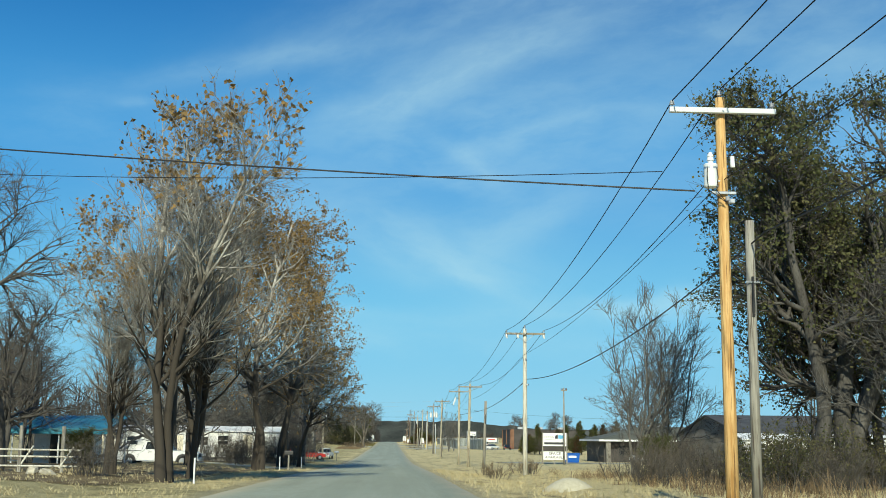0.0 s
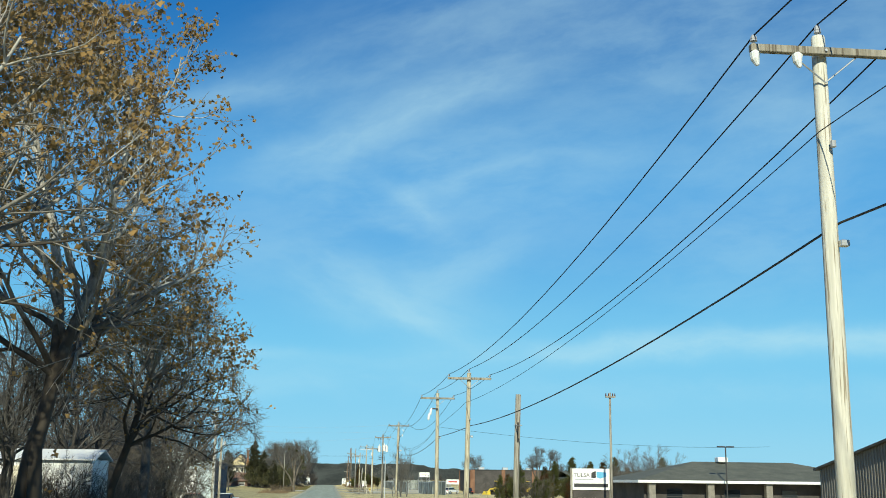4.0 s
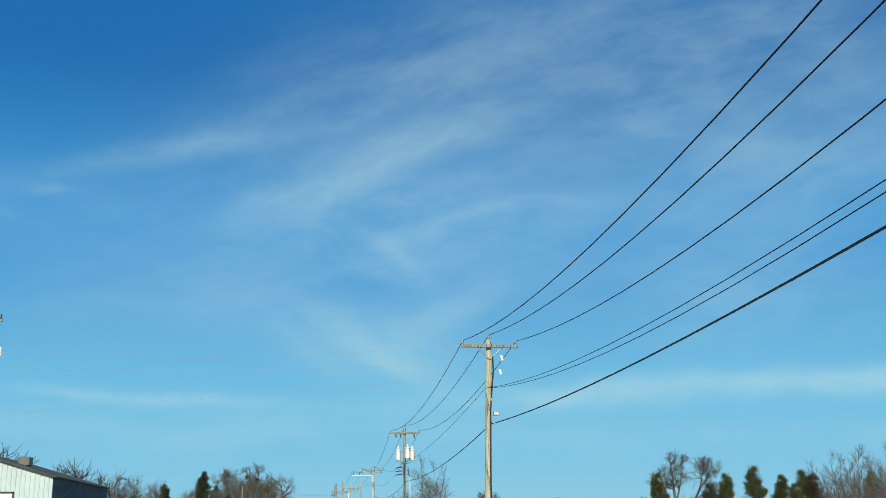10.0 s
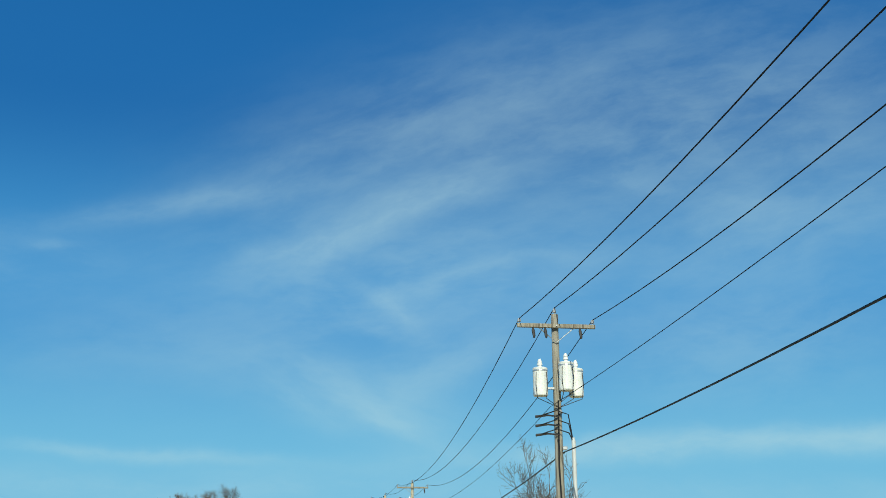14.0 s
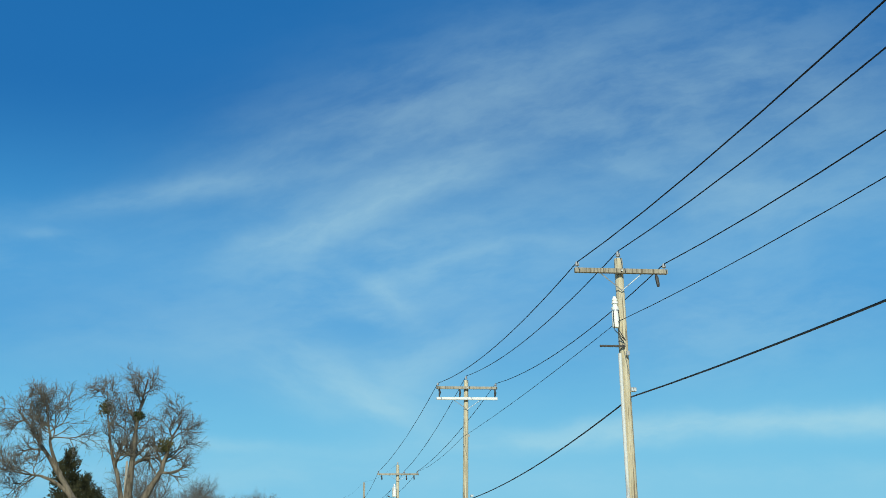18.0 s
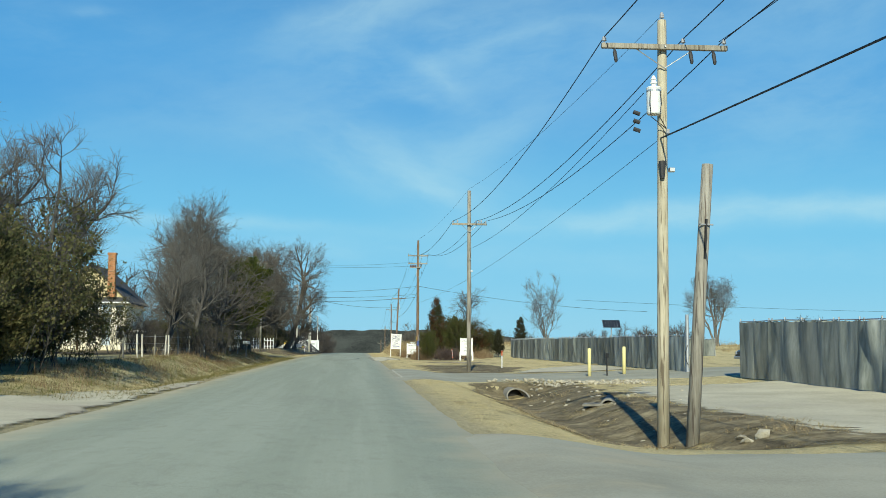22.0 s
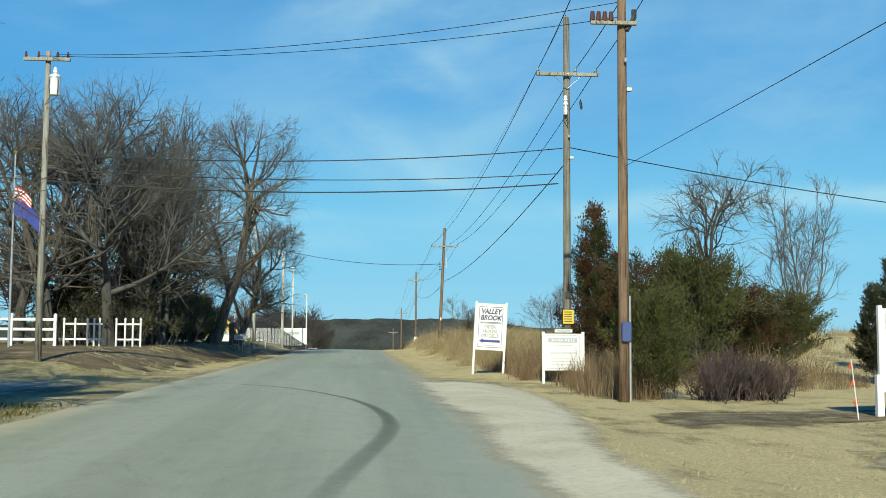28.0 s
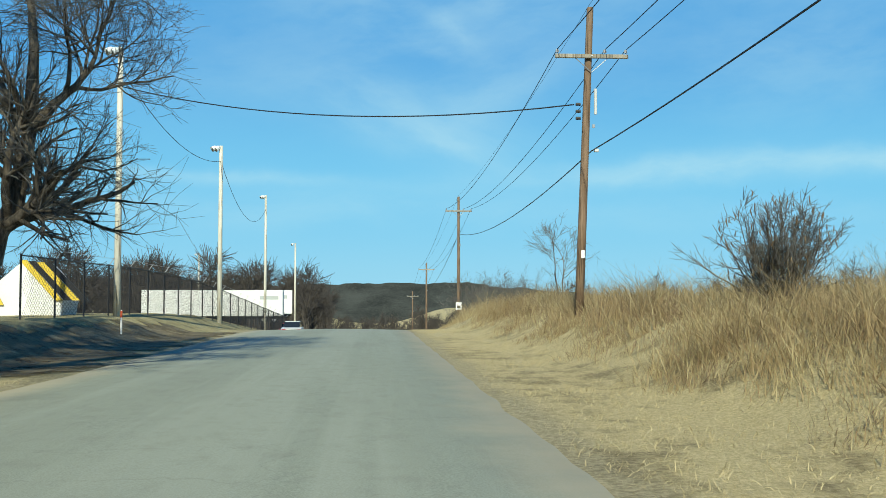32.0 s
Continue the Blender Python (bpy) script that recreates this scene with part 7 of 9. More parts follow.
# P6: three cans, brackets and conduit
p = POLES[6][0]
can(p, -0.52, -0.1, rel(6, 5.33), 0.82, 0.22)
can(p, 0.20, -0.42, rel(6, 5.45), 0.82, 0.22)
can(p, 0.58, -0.05, rel(6, 5.33), 0.82, 0.22)
for k, x in enumerate((-0.72, -0.35, 0.72)):
    hanging(p, x, -0.18, rel(6, 7.42))
for k in range(3):
    z = rel(6, 4.72 - k * 0.27)
    a = part("standoff", Geo().tube([(0.0, -0.18, z), (-0.35, -0.2, z + 0.03), (-0.72, -0.2, z - 0.02)], [0.02, 0.03, 0.045], 6), DARK_TRIM, p)
    part("lead", Geo().tube([(-0.6, -0.22, z), (-0.1, -0.28, z + 0.16), (0.25, -0.28, z + 0.05), (0.38, -0.22, rel(6, 4.0))], 0.018, 5), RUBBER, p)
part("conduit", Geo().tube([(0.40, -0.2, 0.0), (0.40, -0.2, rel(6, 4.0)), (0.38, -0.2, rel(6, 4.1))], [0.062, 0.062, 0.05], 12), PVC, p)
part("ground_lead", Geo().tube([(0.03, -0.17, 0.0), (0.0, -0.17, rel(6, 2.0)), (-0.04, -0.16, rel(6, 3.3)), (0.0, -0.15, rel(6, 5.2))], 0.025, 5), RUBBER, p)
# P7: little can and riser
p = POLES[7][0]
can(p, -0.2, -0.14, rel(7, 5.85), 0.5, 0.09)
part("conduit", Geo().tube([(-0.14, -0.13, 0.0), (-0.14, -0.13, rel(7, 5.2))], 0.045, 10), PVC, p)
part("rack", box(-0.65, -0.2, rel(7, 5.35), 0, -0.15, rel(7, 5.4), 0.008), DARK_TRIM, p)
hanging(p, 0.9, -0.18, rel(7, 7.25))
# P8: strain insulators
p = POLES[8][0]
for x in (-1.3, -0.35, 1.3):
    part("insulator", Geo().tube([(x, -0.2, rel(8, 8.3)), (x + 0.03, -0.2, rel(8, 8.1)), (x, -0.2, rel(8, 7.9))], [0.04, 0.055, 0.03], 8), DARK_TRIM, p)
# P9: can, spools, cable drop
p = POLES[9][0]
can(p, -0.26, -0.15, rel(9, 5.5), 0.62, 0.17)
for x in (-1.2, 0.6, 1.15):
    hanging(p, x, -0.2, rel(9, 7.05))
for k in range(3):
    part("spool", Geo().tube([(-0.75, -0.16, rel(9, 5.55 - k * 0.2)), (-0.6, -0.16, rel(9, 5.5 - k * 0.2))], 0.05, 8), DARK_TRIM, p)
part("weatherhead", Geo().tube([(-0.08, -0.16, rel(9, 4.4)), (-0.08, -0.17, rel(9, 4.0))], [0.09, 0.05], 8), DARK_TRIM, p)
# P10: pin insulators on the low arm
p = POLES[10][0]
for x in (-0.75, 0.75, 0.6):
    insulator(x, -0.2, rel(10, 7.96), 0.2, parent=p)
# P11: second, shorter arm set
p = POLES[11][0]
for k in range(4):
    part("insulator", Geo().tube([(-0.8 + k * 0.16, -0.2, rel(11, 8.62)), (-0.8 + k * 0.16, -0.2, rel(11, 8.85))], [0.075, 0.05], 8), PORCELAIN_BROWN, p)
part("crossarm", box(-0.85, -0.24, rel(11, 8.52), 0.35, -0.14, rel(11, 8.62), 0.01), ARM_WOOD, p)
part("bracket", Geo().tube([(0.1, -0.1, rel(11, 8.4)), (0.3, -0.1, rel(11, 8.75)), (0.3, -0.1, rel(11, 8.95))], 0.07, 6), DARK_TRIM, p)
part("meter_box", box(-0.1, -0.25, rel(11, 0.45), 0.14, -0.13, rel(11, 0.95), 0.02), plain("meter_blue", (0.05, 0.08, 0.22), 0.5), p)
part("conduit", Geo().tube([(0.12, -0.16, 0.0), (0.12, -0.16, rel(11, 1.6))], 0.03, 8), GALV, p)
# P12: cutouts, yellow plate
p = POLES[12][0]
can(p, -0.08, -0.22, rel(12, 8.35), 0.4, 0.085)
hanging(p, 0.45, -0.2, rel(12, 8.9))
plate = part("notice", box(-0.18, -0.2, rel(12, 1.05), 0.19, -0.185, rel(12, 1.53), 0.003), YELLOW, p, "yellow printed notice nailed to the pole")
for k in range(5):
    part("text_bar", box(-0.14, -0.206, rel(12, 1.12 + k * 0.08), 0.13, -0.201, rel(12, 1.15 + k * 0.08)), LETTER_DARK, plate)
part("notice", box(-0.1, -0.2, rel(12, 1.95), 0.1, -0.185, rel(12, 2.15), 0.003), LETTER_DARK, p)
# P13: tag and spools
p = POLES[13][0]
part("pole_tag", box(-0.36, -0.19, rel(13, 2.1), -0.25, -0.15, rel(13, 2.35), 0.003), WHITE_PAINT, p)
for k in range(3):
    part("spool", Geo().tube([(-0.5, -0.15, rel(13, 6.9 - k * 0.22)), (-0.35, -0.15, rel(13, 6.9 - k * 0.22))], 0.05, 8), DARK_TRIM, p)
part("conduit", Geo().tube([(0.13, -0.12, rel(13, 6.6)), (0.13, -0.12, rel(13, 7.4))], 0.05, 8), PVC, p)
# speed sign on P14
p = POLES[14][0]
sg = part("speed_sign", box(-0.25, -0.22, 1.2, 0.25, -0.2, 1.85, 0.005), WHITE_PAINT, p, "white speed limit plate")
part("text_bar", box(-0.15, -0.228, 1.3, 0.15, -0.223, 1.55), LETTER_DARK, sg)


def stub_pole(x0, x1, y, top, label, r=0.13, wood=None):
    z = land(x0, y)
    ob = thing("pole_stub", x0, y, z, label, "pole", "old cut-off poles")
    part("pole", Geo().tube([(0, 0, -0.3), ((x1 - x0) * 0.5, 0, (top - z) * 0.5), (x1 - x0, 0, top - z)], [r, r * 0.92, r * 0.85], 12), wood or POLE_GREY, ob, smooth=True)
    part("hardware", Geo().tube([((x1 - x0) * 0.78 - 0.16, -r, (top - z) * 0.78), ((x1 - x0) * 0.78 + 0.16, -r, (top - z) * 0.78)], 0.02, 6), GALV, ob)
    part("strap", Geo().tube([((x1 - x0) * 0.7, -r * 0.9, (top - z) * 0.66), ((x1 - x0) * 0.8, -r, (top - z) * 0.8)], 0.03, 6), RUBBER, ob)
    return ob


stub_pole(7.45, 7.5, 24.6, 6.45, "grey cut-off pole stub beside a new pole", 0.12)
stub_pole(7.3, 7.46, 95.7, 4.6, "grey cut-off pole stub carrying a cable", 0.13, POLE_GREY)
stub_pole(7.28, 7.75, 324.4, 4.16, "grey cut-off pole stub leaning from its neighbour", 0.15, POLE_GREY)

# side poles west of the road
def side_pole(x, y, top, label, wood, arm=1.2, tank=None, r=0.12):
    z = land(x, y)
    ob = thing("utility_pole", x, y, z, label, "utility pole", "side poles west of the road")
    part("pole", Geo().tube([(0, 0, -0.3), (0, 0, (top - z) * 0.5), (0, 0, top - z)], [r, r * 0.85, r * 0.7], 12), wood, ob, smooth=True)
    if arm:
        part("crossarm", box(-arm / 2, -0.2, top - z - 0.35, arm / 2, -0.1, top - z - 0.24, 0.01), ARM_WOOD, ob)
        for k in (-1, -0.4, 0.5, 1):
            part("insulator", Geo().tube([(k * arm / 2 * 0.9, -0.15, top - z - 0.24), (k * arm / 2 * 0.9, -0.15, top - z - 0.05)], [0.05, 0.03], 8), PORCELAIN_BROWN, ob)
    if tank:
        can(ob, tank, -0.14, top - z - 1.5, 0.65, 0.18)
    return ob


barn_pole = side_pole(-13.0, 177.1, 8.95, "pale pole with a transformer before the barn", POLE_PALE, 0.0, -0.1, 0.14)
bt = 8.95 - land(-13.0, 177.1)
part("crossarm", box(-0.85, -0.2, bt - 0.42, 0.3, -0.1, bt - 0.3, 0.01), ARM_WOOD, barn_pole)
for dx in (-0.8, -0.62, 0.24):
    part("insulator", Geo().tube([(dx, -0.15, bt - 0.3), (dx, -0.15, bt - 0.1)], [0.05, 0.03], 8), PORCELAIN_BROWN, barn_pole)
part("brace", Geo().tube([(-0.6, -0.17, bt - 0.42), (-0.05, -0.17, bt - 0.95)], 0.016, 5), GALV, barn_pole)
for dx in (-0.32, 0.34):
    part("fuse", Geo().tube([(dx, -0.2, bt - 1.5), (dx, -0.22, bt - 1.9)], [0.07, 0.06], 8), CAN, barn_pole)
part("conduit", Geo().tube([(0.16, -0.14, 0.0), (0.16, -0.14, bt - 2.9)], 0.05, 10), PVC, barn_pole)
part("lead", Geo().tube([(-0.1, -0.18, bt - 2.2), (-0.22, -0.2, bt - 2.7), (0.1, -0.2, bt - 3.2), (0.16, -0.16, bt - 3.6)], 0.035, 6), RUBBER, barn_pole)
lamp_pole = side_pole(-9.85, 152.0, 4.75, "tan pole with a yard light", POLE_TAN, 0.0, None, 0.13)
lt = 4.75 - land(-9.85, 152.0)
part("lamp_arm", Geo().tube([(0.1, -0.05, lt - 0.5), (0.3, -0.08, lt - 0.35)], 0.025, 6), GALV, lamp_pole)
part("yard_light", Geo().tube([(0.32, -0.08, lt - 0.72), (0.32, -0.08, lt - 0.5), (0.32, -0.08, lt - 0.32)], [0.14, 0.12, 0.05], 10), CAN, lamp_pole)
side_pole(-10.64, 424.8, 9.9, "grey pole with a transformer at the side road", POLE_GREY, 1.5, 0.28)

side_pole(-26.1, 406.7, 10.9, "grey pole with two crossarms by the house", POLE_BROWN, 1.6)
side_pole(18.9, 125.6, 7.2, "grey pole with a floodlight by the sign", POLE_GREY, 0.7, None, 0.1)
side_pole(54.0, 372.0, 7.0, "far pole carrying pale transformers", POLE_GREY, 1.4, 0.3)

side_pole(-10.8, 316.4, 7.15, "slim grey pole with a conduit by a gravel apron", POLE_GREY, 0.0, None, 0.11)
# service wires across the road
W = "dark service wire strung across the road"
cable((5.95, 23.5, 6.88), (-21, 30.7, 9.9), 0.12, 0.02, "service_wire", "thick black twisted cable strung across the road", RUBBER, "service wires")
cable((5.25, 23.6, 7.33), (-13.94, 33.20, 9.21), 0.15, 0.01, "service_wire", W, None, "service wires")
for z0, z1 in ((7.1, 10.2), (6.45, 9.8), (5.85, 3.6)):
    cable((7.0, 172.2, z0), (-34, 180, z1), 1.5 if z1 > 5 else 0.2, 0.005, "service_wire", "thin pale service wire strung across the road", PORCELAIN, "service wires")
cable((7.0, 125.8, 4.7), (36, 140, 4.2), 0.5, 0.009, "service_wire", W, None, "service wires")
cable((6.75, 426, 7.2), (-10.6, 424.8, 6.5), 0.35, 0.018, "service_wire", W, RUBBER, "service wires")
cable((6.6, 426, 6.3), (-10.6, 424.8, 6.0), 0.3, 0.016, "service_wire", W, RUBBER, "service wires")
cable((6.6, 426, 5.95), (-10.6, 424.8, 5.6), 0.35, 0.022, "service_wire", W, RUBBER, "service wires")
cable((6.4, 415.5, 8.8), (-10.9, 424.8, 9.75), 0.4, 0.01, "service_wire", W, None, "service wires")
cable((6.4, 415.5, 9.2), (-10.4, 424.8, 9.8), 0.4, 0.01, "service_wire", W, None, "service wires")
cable((6.9, 426, 7.25), (34, 428, 4.6), 0.5, 0.018, "service_wire", W, RUBBER, "service wires")
cable((6.35, 481.8, 6.9), (-10.25, 493.6, 9.6), 0.75, 0.022, "service_wire", "black twisted cable strung across the road", RUBBER, "service wires")
cable((-10.25, 493.6, 10.4), (-9.07, 515.2, 9.3), 1.1, 0.016, "service_wire", "black cable between light poles", RUBBER, "service wires")
cable((-9.07, 515.2, 9.3), (-10.6, 559.6, 10.2), 2.3, 0.016, "service_wire", "black cable between light poles", RUBBER, "service wires")
cable((-13.0, 177, 6.3), (-9.85, 152, 4.5), 0.9, 0.012, "service_wire", "thin dark wire between two poles", None, "service wires")
cable((-12.9, 177, 6.2), (-40, 140, 6.2), 0.7, 0.012, "service_wire", "thin dark wire to a house", None, "service wires")
cable((20, 400, 4.6), (90, 420, 4.6), 0.5, 0.012, "service_wire", "thin dark wire behind the fence", None, "service wires")


# ---- light poles at the last yard ----
def flood_pole(x, y, top, label, heads=2, lean=0.0):
    z = land(x, y)
    ob = thing("flood_light_pole", x, y, z, label, "light pole", "flood light poles")
    part("pole", Geo().tube([(0, 0, -0.3), (lean * 0.5, 0, (top - z) * 0.5), (lean, 0, top - z)], [0.15, 0.13, 0.11], 12), POLE_PALE, ob, smooth=True)
    for k in range(heads):
        s = -0.25 if k == 0 else -0.05
        h = part("flood_light", Geo().tube([(lean + s - 0.25, -0.25, top - z - 0.25), (lean + s - 0.1, -0.15, top - z - 0.12), (lean + s, -0.05, top - z - 0.05)], [0.17, 0.13, 0.05], 10), CAN, ob, "pale cylindrical flood light")
        part("lens", Geo().tube([(lean + s - 0.26, -0.256, top - z - 0.256), (lean + s - 0.252, -0.252, top - z - 0.252)], 0.15, 10), GLASS_DARK, h)
    return ob


flood_pole(-10.25, 493.6, 11.2, "tall pale wooden pole with flood lights")
flood_pole(-9.07, 515.2, 10.25, "tall pale wooden pole with flood lights")
flood_pole(-10.6, 559.6, 11.6, "tall pale wooden pole with flood lights")
flood_pole(-10.4, 600, 9.0, "tall pale wooden pole with flood lights", 1)
flood_pole(-13.2, 481.0, 9.6, "pale wooden pole among bare branches", 1)
flood_pole(-25, 610, 8.0, "slim pale pole behind trailers", 1)

# ---- fences ----
# besides pale smudges, the upright streaks paint lit and shaded folds into the colour
SCREEN = surface("dark_green_screen_fabric", (0.09, 0.104, 0.094), (0.29, 0.31, 0.285), 0.7, 4, 0.6, 0, 0.2, stretch=(1.2, 1.2, 0.22), stain=(0.36, 0.38, 0.36), stain_scale=0.9, random_tone=0.85, spec=0.5)


def screen_fence(line, height, label, seed=1, bay=1.5):
    """Steel posts and rails hung with sagging dark fabric, a panel a bay."""
    ob = thing("screen_fence", 0, 0, 0, label, "fence", "screened yard fences")
    rnd = random.Random(seed)
    pts = []
    for (xa, ya), (xb, yb) in zip(line, line[1:]):
        n = max(1, round(math.hypot(xb - xa, yb - ya) / bay))
        pts += [(xa + (xb - xa) * k / n, ya + (yb - ya) * k / n) for k in range(n)]
    pts.append(line[-1])
    for k, (x, y) in enumerate(pts):
        z = land(x, y)
        part("post", Geo().tube([(x, y, z - 0.2), (x, y, z + height + 0.1)], 0.035, 8), GALV, ob)
        if k + 1 < len(pts):
            x2, y2 = pts[k + 1]
            z2 = land(x2, y2)
            part("rail", Geo().tube([(x, y, z + height), (x2, y2, z2 + height)], 0.022, 6), GALV, ob)
            nx_, nz_ = 13, 9
            d = Vector((x2 - x, y2 - y, 0))
            nrm = Vector((d.y, -d.x, 0)).normalized()
            if nrm.x > 0:
                nrm = -nrm
            vs = []
            ph, rip = rnd.uniform(0, 9), rnd.uniform(0.6, 1.4)
            sag, blown = rnd.uniform(0, 0.07), rnd.choice((0.3, 0.6, 1.0, 1.5))
            for j in range(nz_):
                q = j / (nz_ - 1)
                for i in range(nx_):
                    s = i / (nx_ - 1)
                    w = (noise.noise(Vector((s * 1.5 * rip + ph, q * 1.1, seed))) * (0.42 - 0.2 * q) * blown + noise.noise(Vector((s * 4.5 + ph, q * 1.6, seed))) * 0.06) * math.sin(math.pi * s) ** 0.5
                    zz = (z + (z2 - z) * s) + 0.05 + (height - 0.05 - (sag * math.sin(math.pi * s) + 0.05 * abs(math.sin(s * 9.4 + ph))) * q) * q
                    vs.append(Vector((x, y, 0)) + d * s + nrm * (0.06 + max(w, -0.05)) + Vector((0, 0, zz)))
            fs = [(j * nx_ + i, j * nx_ + i + 1, (j + 1) * nx_ + i + 1, (j + 1) * nx_ + i) for j in range(nz_ - 1) for i in range(nx_ - 1)]
            part("screen", Geo().add(vs, fs), SCREEN, ob, smooth=True)
    return ob


screen_fence([(18.5, 319.6), (17.7, 335), (17.0, 348.5), (26, 349.5)], 2.5, "tall chain fence hung with torn dark green screen fabric", 3)
screen_fence([(17.2, 357.5), (17.0, 388), (16.9, 420.7)], 1.95, "long fence hung with wrinkled dark green screen fabric", 7)
screen_fence([(16.9, 420.7), (40, 421.6)], 1.95, "fence hung with dark screen fabric at the yard's end", 11)
screen_fence([(20.6, 311.0), (21.0, 300), (21.6, 286), (22.5, 270)], 2.6, "tall fence hung with dark grey screen fabric", 5)


def gate(x0, y0, x1, y1, height, label):
    z = land((x0 + x1) / 2, (y0 + y1) / 2)
    ob = thing("steel_gate", 0, 0, 0, label, "gate")
    a, b = Vector((x0, y0, z)), Vector((x1, y1, z))
    for p_ in (a, b):
        part("post", Geo().tube([p_ - Vector((0, 0, 0.2)), p_ + Vector((0, 0, height + 0.35))], 0.06, 10), GALV, ob)
    for q in (0.12, 0.5, 0.98):
        part("rail", Geo().tube([a + Vector((0, 0, height * q)), b + Vector((0, 0, height * q))], 0.025, 6), GALV, ob)
    n = 5
    for k in range(1, n):
        c = a.lerp(b, k / n)
        part("upright", Geo().tube([c + Vector((0, 0, height * 0.1)), c + Vector((0, 0, height))], 0.022, 6), GALV, ob)
    for k in range(n - 1):
        c, d = a.lerp(b, k / n), a.lerp(b, (k + 1) / n)
        part("brace", Geo().tube([c + Vector((0, 0, height * (0.12 if k % 2 else 0.98))), d + Vector((0, 0, height * (0.98 if k % 2 else 0.12)))], 0.018, 5), GALV, ob)
    return ob


gate(18.7, 319.2, 20.6, 311.6, 2.3, "galvanised steel sliding gate of a yard")
# gate posts and drop box at the second drive
gp = thing("gate_post", 17.1, 356.8, land(17.1, 356.8), "pair of galvanised gate posts with a keypad", "gate post")
part("post", Geo().tube([(0, 0, -0.2), (0, 0, 3.0)], 0.09, 12), GALV, gp)
part("post", Geo().tube([(0.35, -0.1, -0.2), (0.35, -0.1, 2.7)], 0.06, 12), GALV, gp)
part("antenna", Geo().tube([(0.36, -0.1, 2.7), (0.36, -0.1, 3.4)], 0.012, 5), GALV, gp)
part("cable_loop", Geo().tube([(-0.02, -0.1, 1.4), (-0.14, -0.14, 1.1), (-0.12, -0.14, 0.6), (0.0, -0.1, 0.4)], 0.02, 6), RUBBER, gp)
part("keypad", box(0.4, -0.2, 0.6, 0.62, -0.02, 1.0, 0.02), GREY_METAL, gp)
sp = thing("solar_panel", 17.7, 376.5, land(17.7, 376.5), "small dark solar panel on a post behind the fence", "solar panel")
part("post", Geo().tube([(0, 0, -0.2), (0, 0, 2.8)], 0.04, 8), GALV, sp)
part("panel", box(-0.62, -0.35, -0.02, 0.62, 0.35, 0.02, 0.006, m=pose(0, -0.05, 2.85, 48)), GLASS_DARK, sp)
for k in range(7):
    part("cell_line", box(-0.6 + k * 0.2 - 0.004, -0.34, 0.021, -0.6 + k * 0.2 + 0.004, 0.34, 0.024, m=pose(0, -0.05, 2.85, 48)), GALV, sp)

# bollards and delineators
for x, y in ((11.9, 356.6), (13.95, 357.6)):
    b = thing("bollard", x, y, land(x, y), "pale yellow painted steel bollard beside a drive", "bollard", "yellow bollards")
    part("tube", Geo().tube([(0, 0, -0.2), (0, 0, 1.42), (0, 0, 1.46), (0, 0, 1.48)], [0.095, 0.095, 0.075, 0.03], 14), CREAM_YELLOW, b, smooth=True)
    part("footing", Geo().tube([(0, 0, -0.1), (0, 0, 0.05)], [0.2, 0.17], 12), CONCRETE, b)
kp = thing("card_reader", 12.9, 357.0, land(12.9, 357), "slim dark card reader post between bollards", "post")
part("post", box(-0.03, -0.03, -0.1, 0.03, 0.03, 1.1, 0.005), BLACK_PAINT, kp)
part("reader", box(-0.07, -0.09, 0.95, 0.07, 0.03, 1.2, 0.01), BLACK_PAINT, kp)


def marker(x, y, h, label, top=None, body=None):
    ob = thing("marker_post", x, y, land(x, y), label, "marker post", "roadside markers")
    part("post", Geo().tube([(0, 0, -0.2), (0, 0, h * 0.98), (0, 0, h)], [0.036, 0.036, 0.018], 10), body or WHITE_PAINT, ob)
    if top:
        part("band", Geo().tube([(0, 0, h * 0.7), (0, 0, h * 0.98)], 0.039, 10), top, ob)
    return ob


marker(10.1, 377.1, 1.25, "white marker post with an orange top", ORANGE)
marker(-7.85, 300.3, 1.45, "white wooden marker post by the cottonwood")
marker(-7.9, 41.9, 0.95, "white roadside marker post")
marker(-8.6, 487.0, 0.85, "white marker post with an orange top", ORANGE)
marker(-8.0, 74.9, 0.9, "white roadside marker post by trees")
marker(-7.6, 88.0, 0.8, "white roadside marker post by trees")
for x, y in ((9.53, 409.3),):
    f = thing("survey_flag", x, y, land(x, y), "thin stake tied with orange ribbon", "stake", "survey stakes")
    part("stake", Geo().tube([(0, 0, -0.1), (-0.14, 0, 1.2)], 0.012, 5), WHITE_PAINT, f)
    for k in (0.45, 0.82, 1.15):
        part("ribbon", Geo().poly([(-0.17 * k / 1.2, 0, k), (0.05 - 0.14 * k / 1.2, 0.02, k - 0.03), (0.02 - 0.14 * k / 1.2, 0.03, k - 0.16), (-0.06 - 0.14 * k / 1.2, 0.01, k - 0.12)], (0, 0.004, 0)), ORANGE, f)
gu = thing("cable_marker", 8.3, 284.8, land(8.3, 284.8), "low yellow utility warning sign on stakes", "sign")
part("panel", box(-0.3, -0.015, 0.62, 0.3, 0.015, 1.0, 0.004), YELLOW, gu)
part("text_bar", box(-0.26, -0.022, 0.76, 0.26, -0.017, 0.84), LETTER_DARK, gu)
for x in (-0.05, 0.07):
    part("stake", box(x - 0.02, 0.016, -0.2, x + 0.02, 0.05, 0.95), CREAM_YELLOW, gu)
br = thing("brace_post", 7.4, 285.2, land(7.4, 285.2), "pair of short weathered leaning posts", "post")
part("post", Geo().tube([(-0.25, 0, -0.2), (-0.15, 0, 1.15)], [0.07, 0.06], 8), POLE_GREY, br)
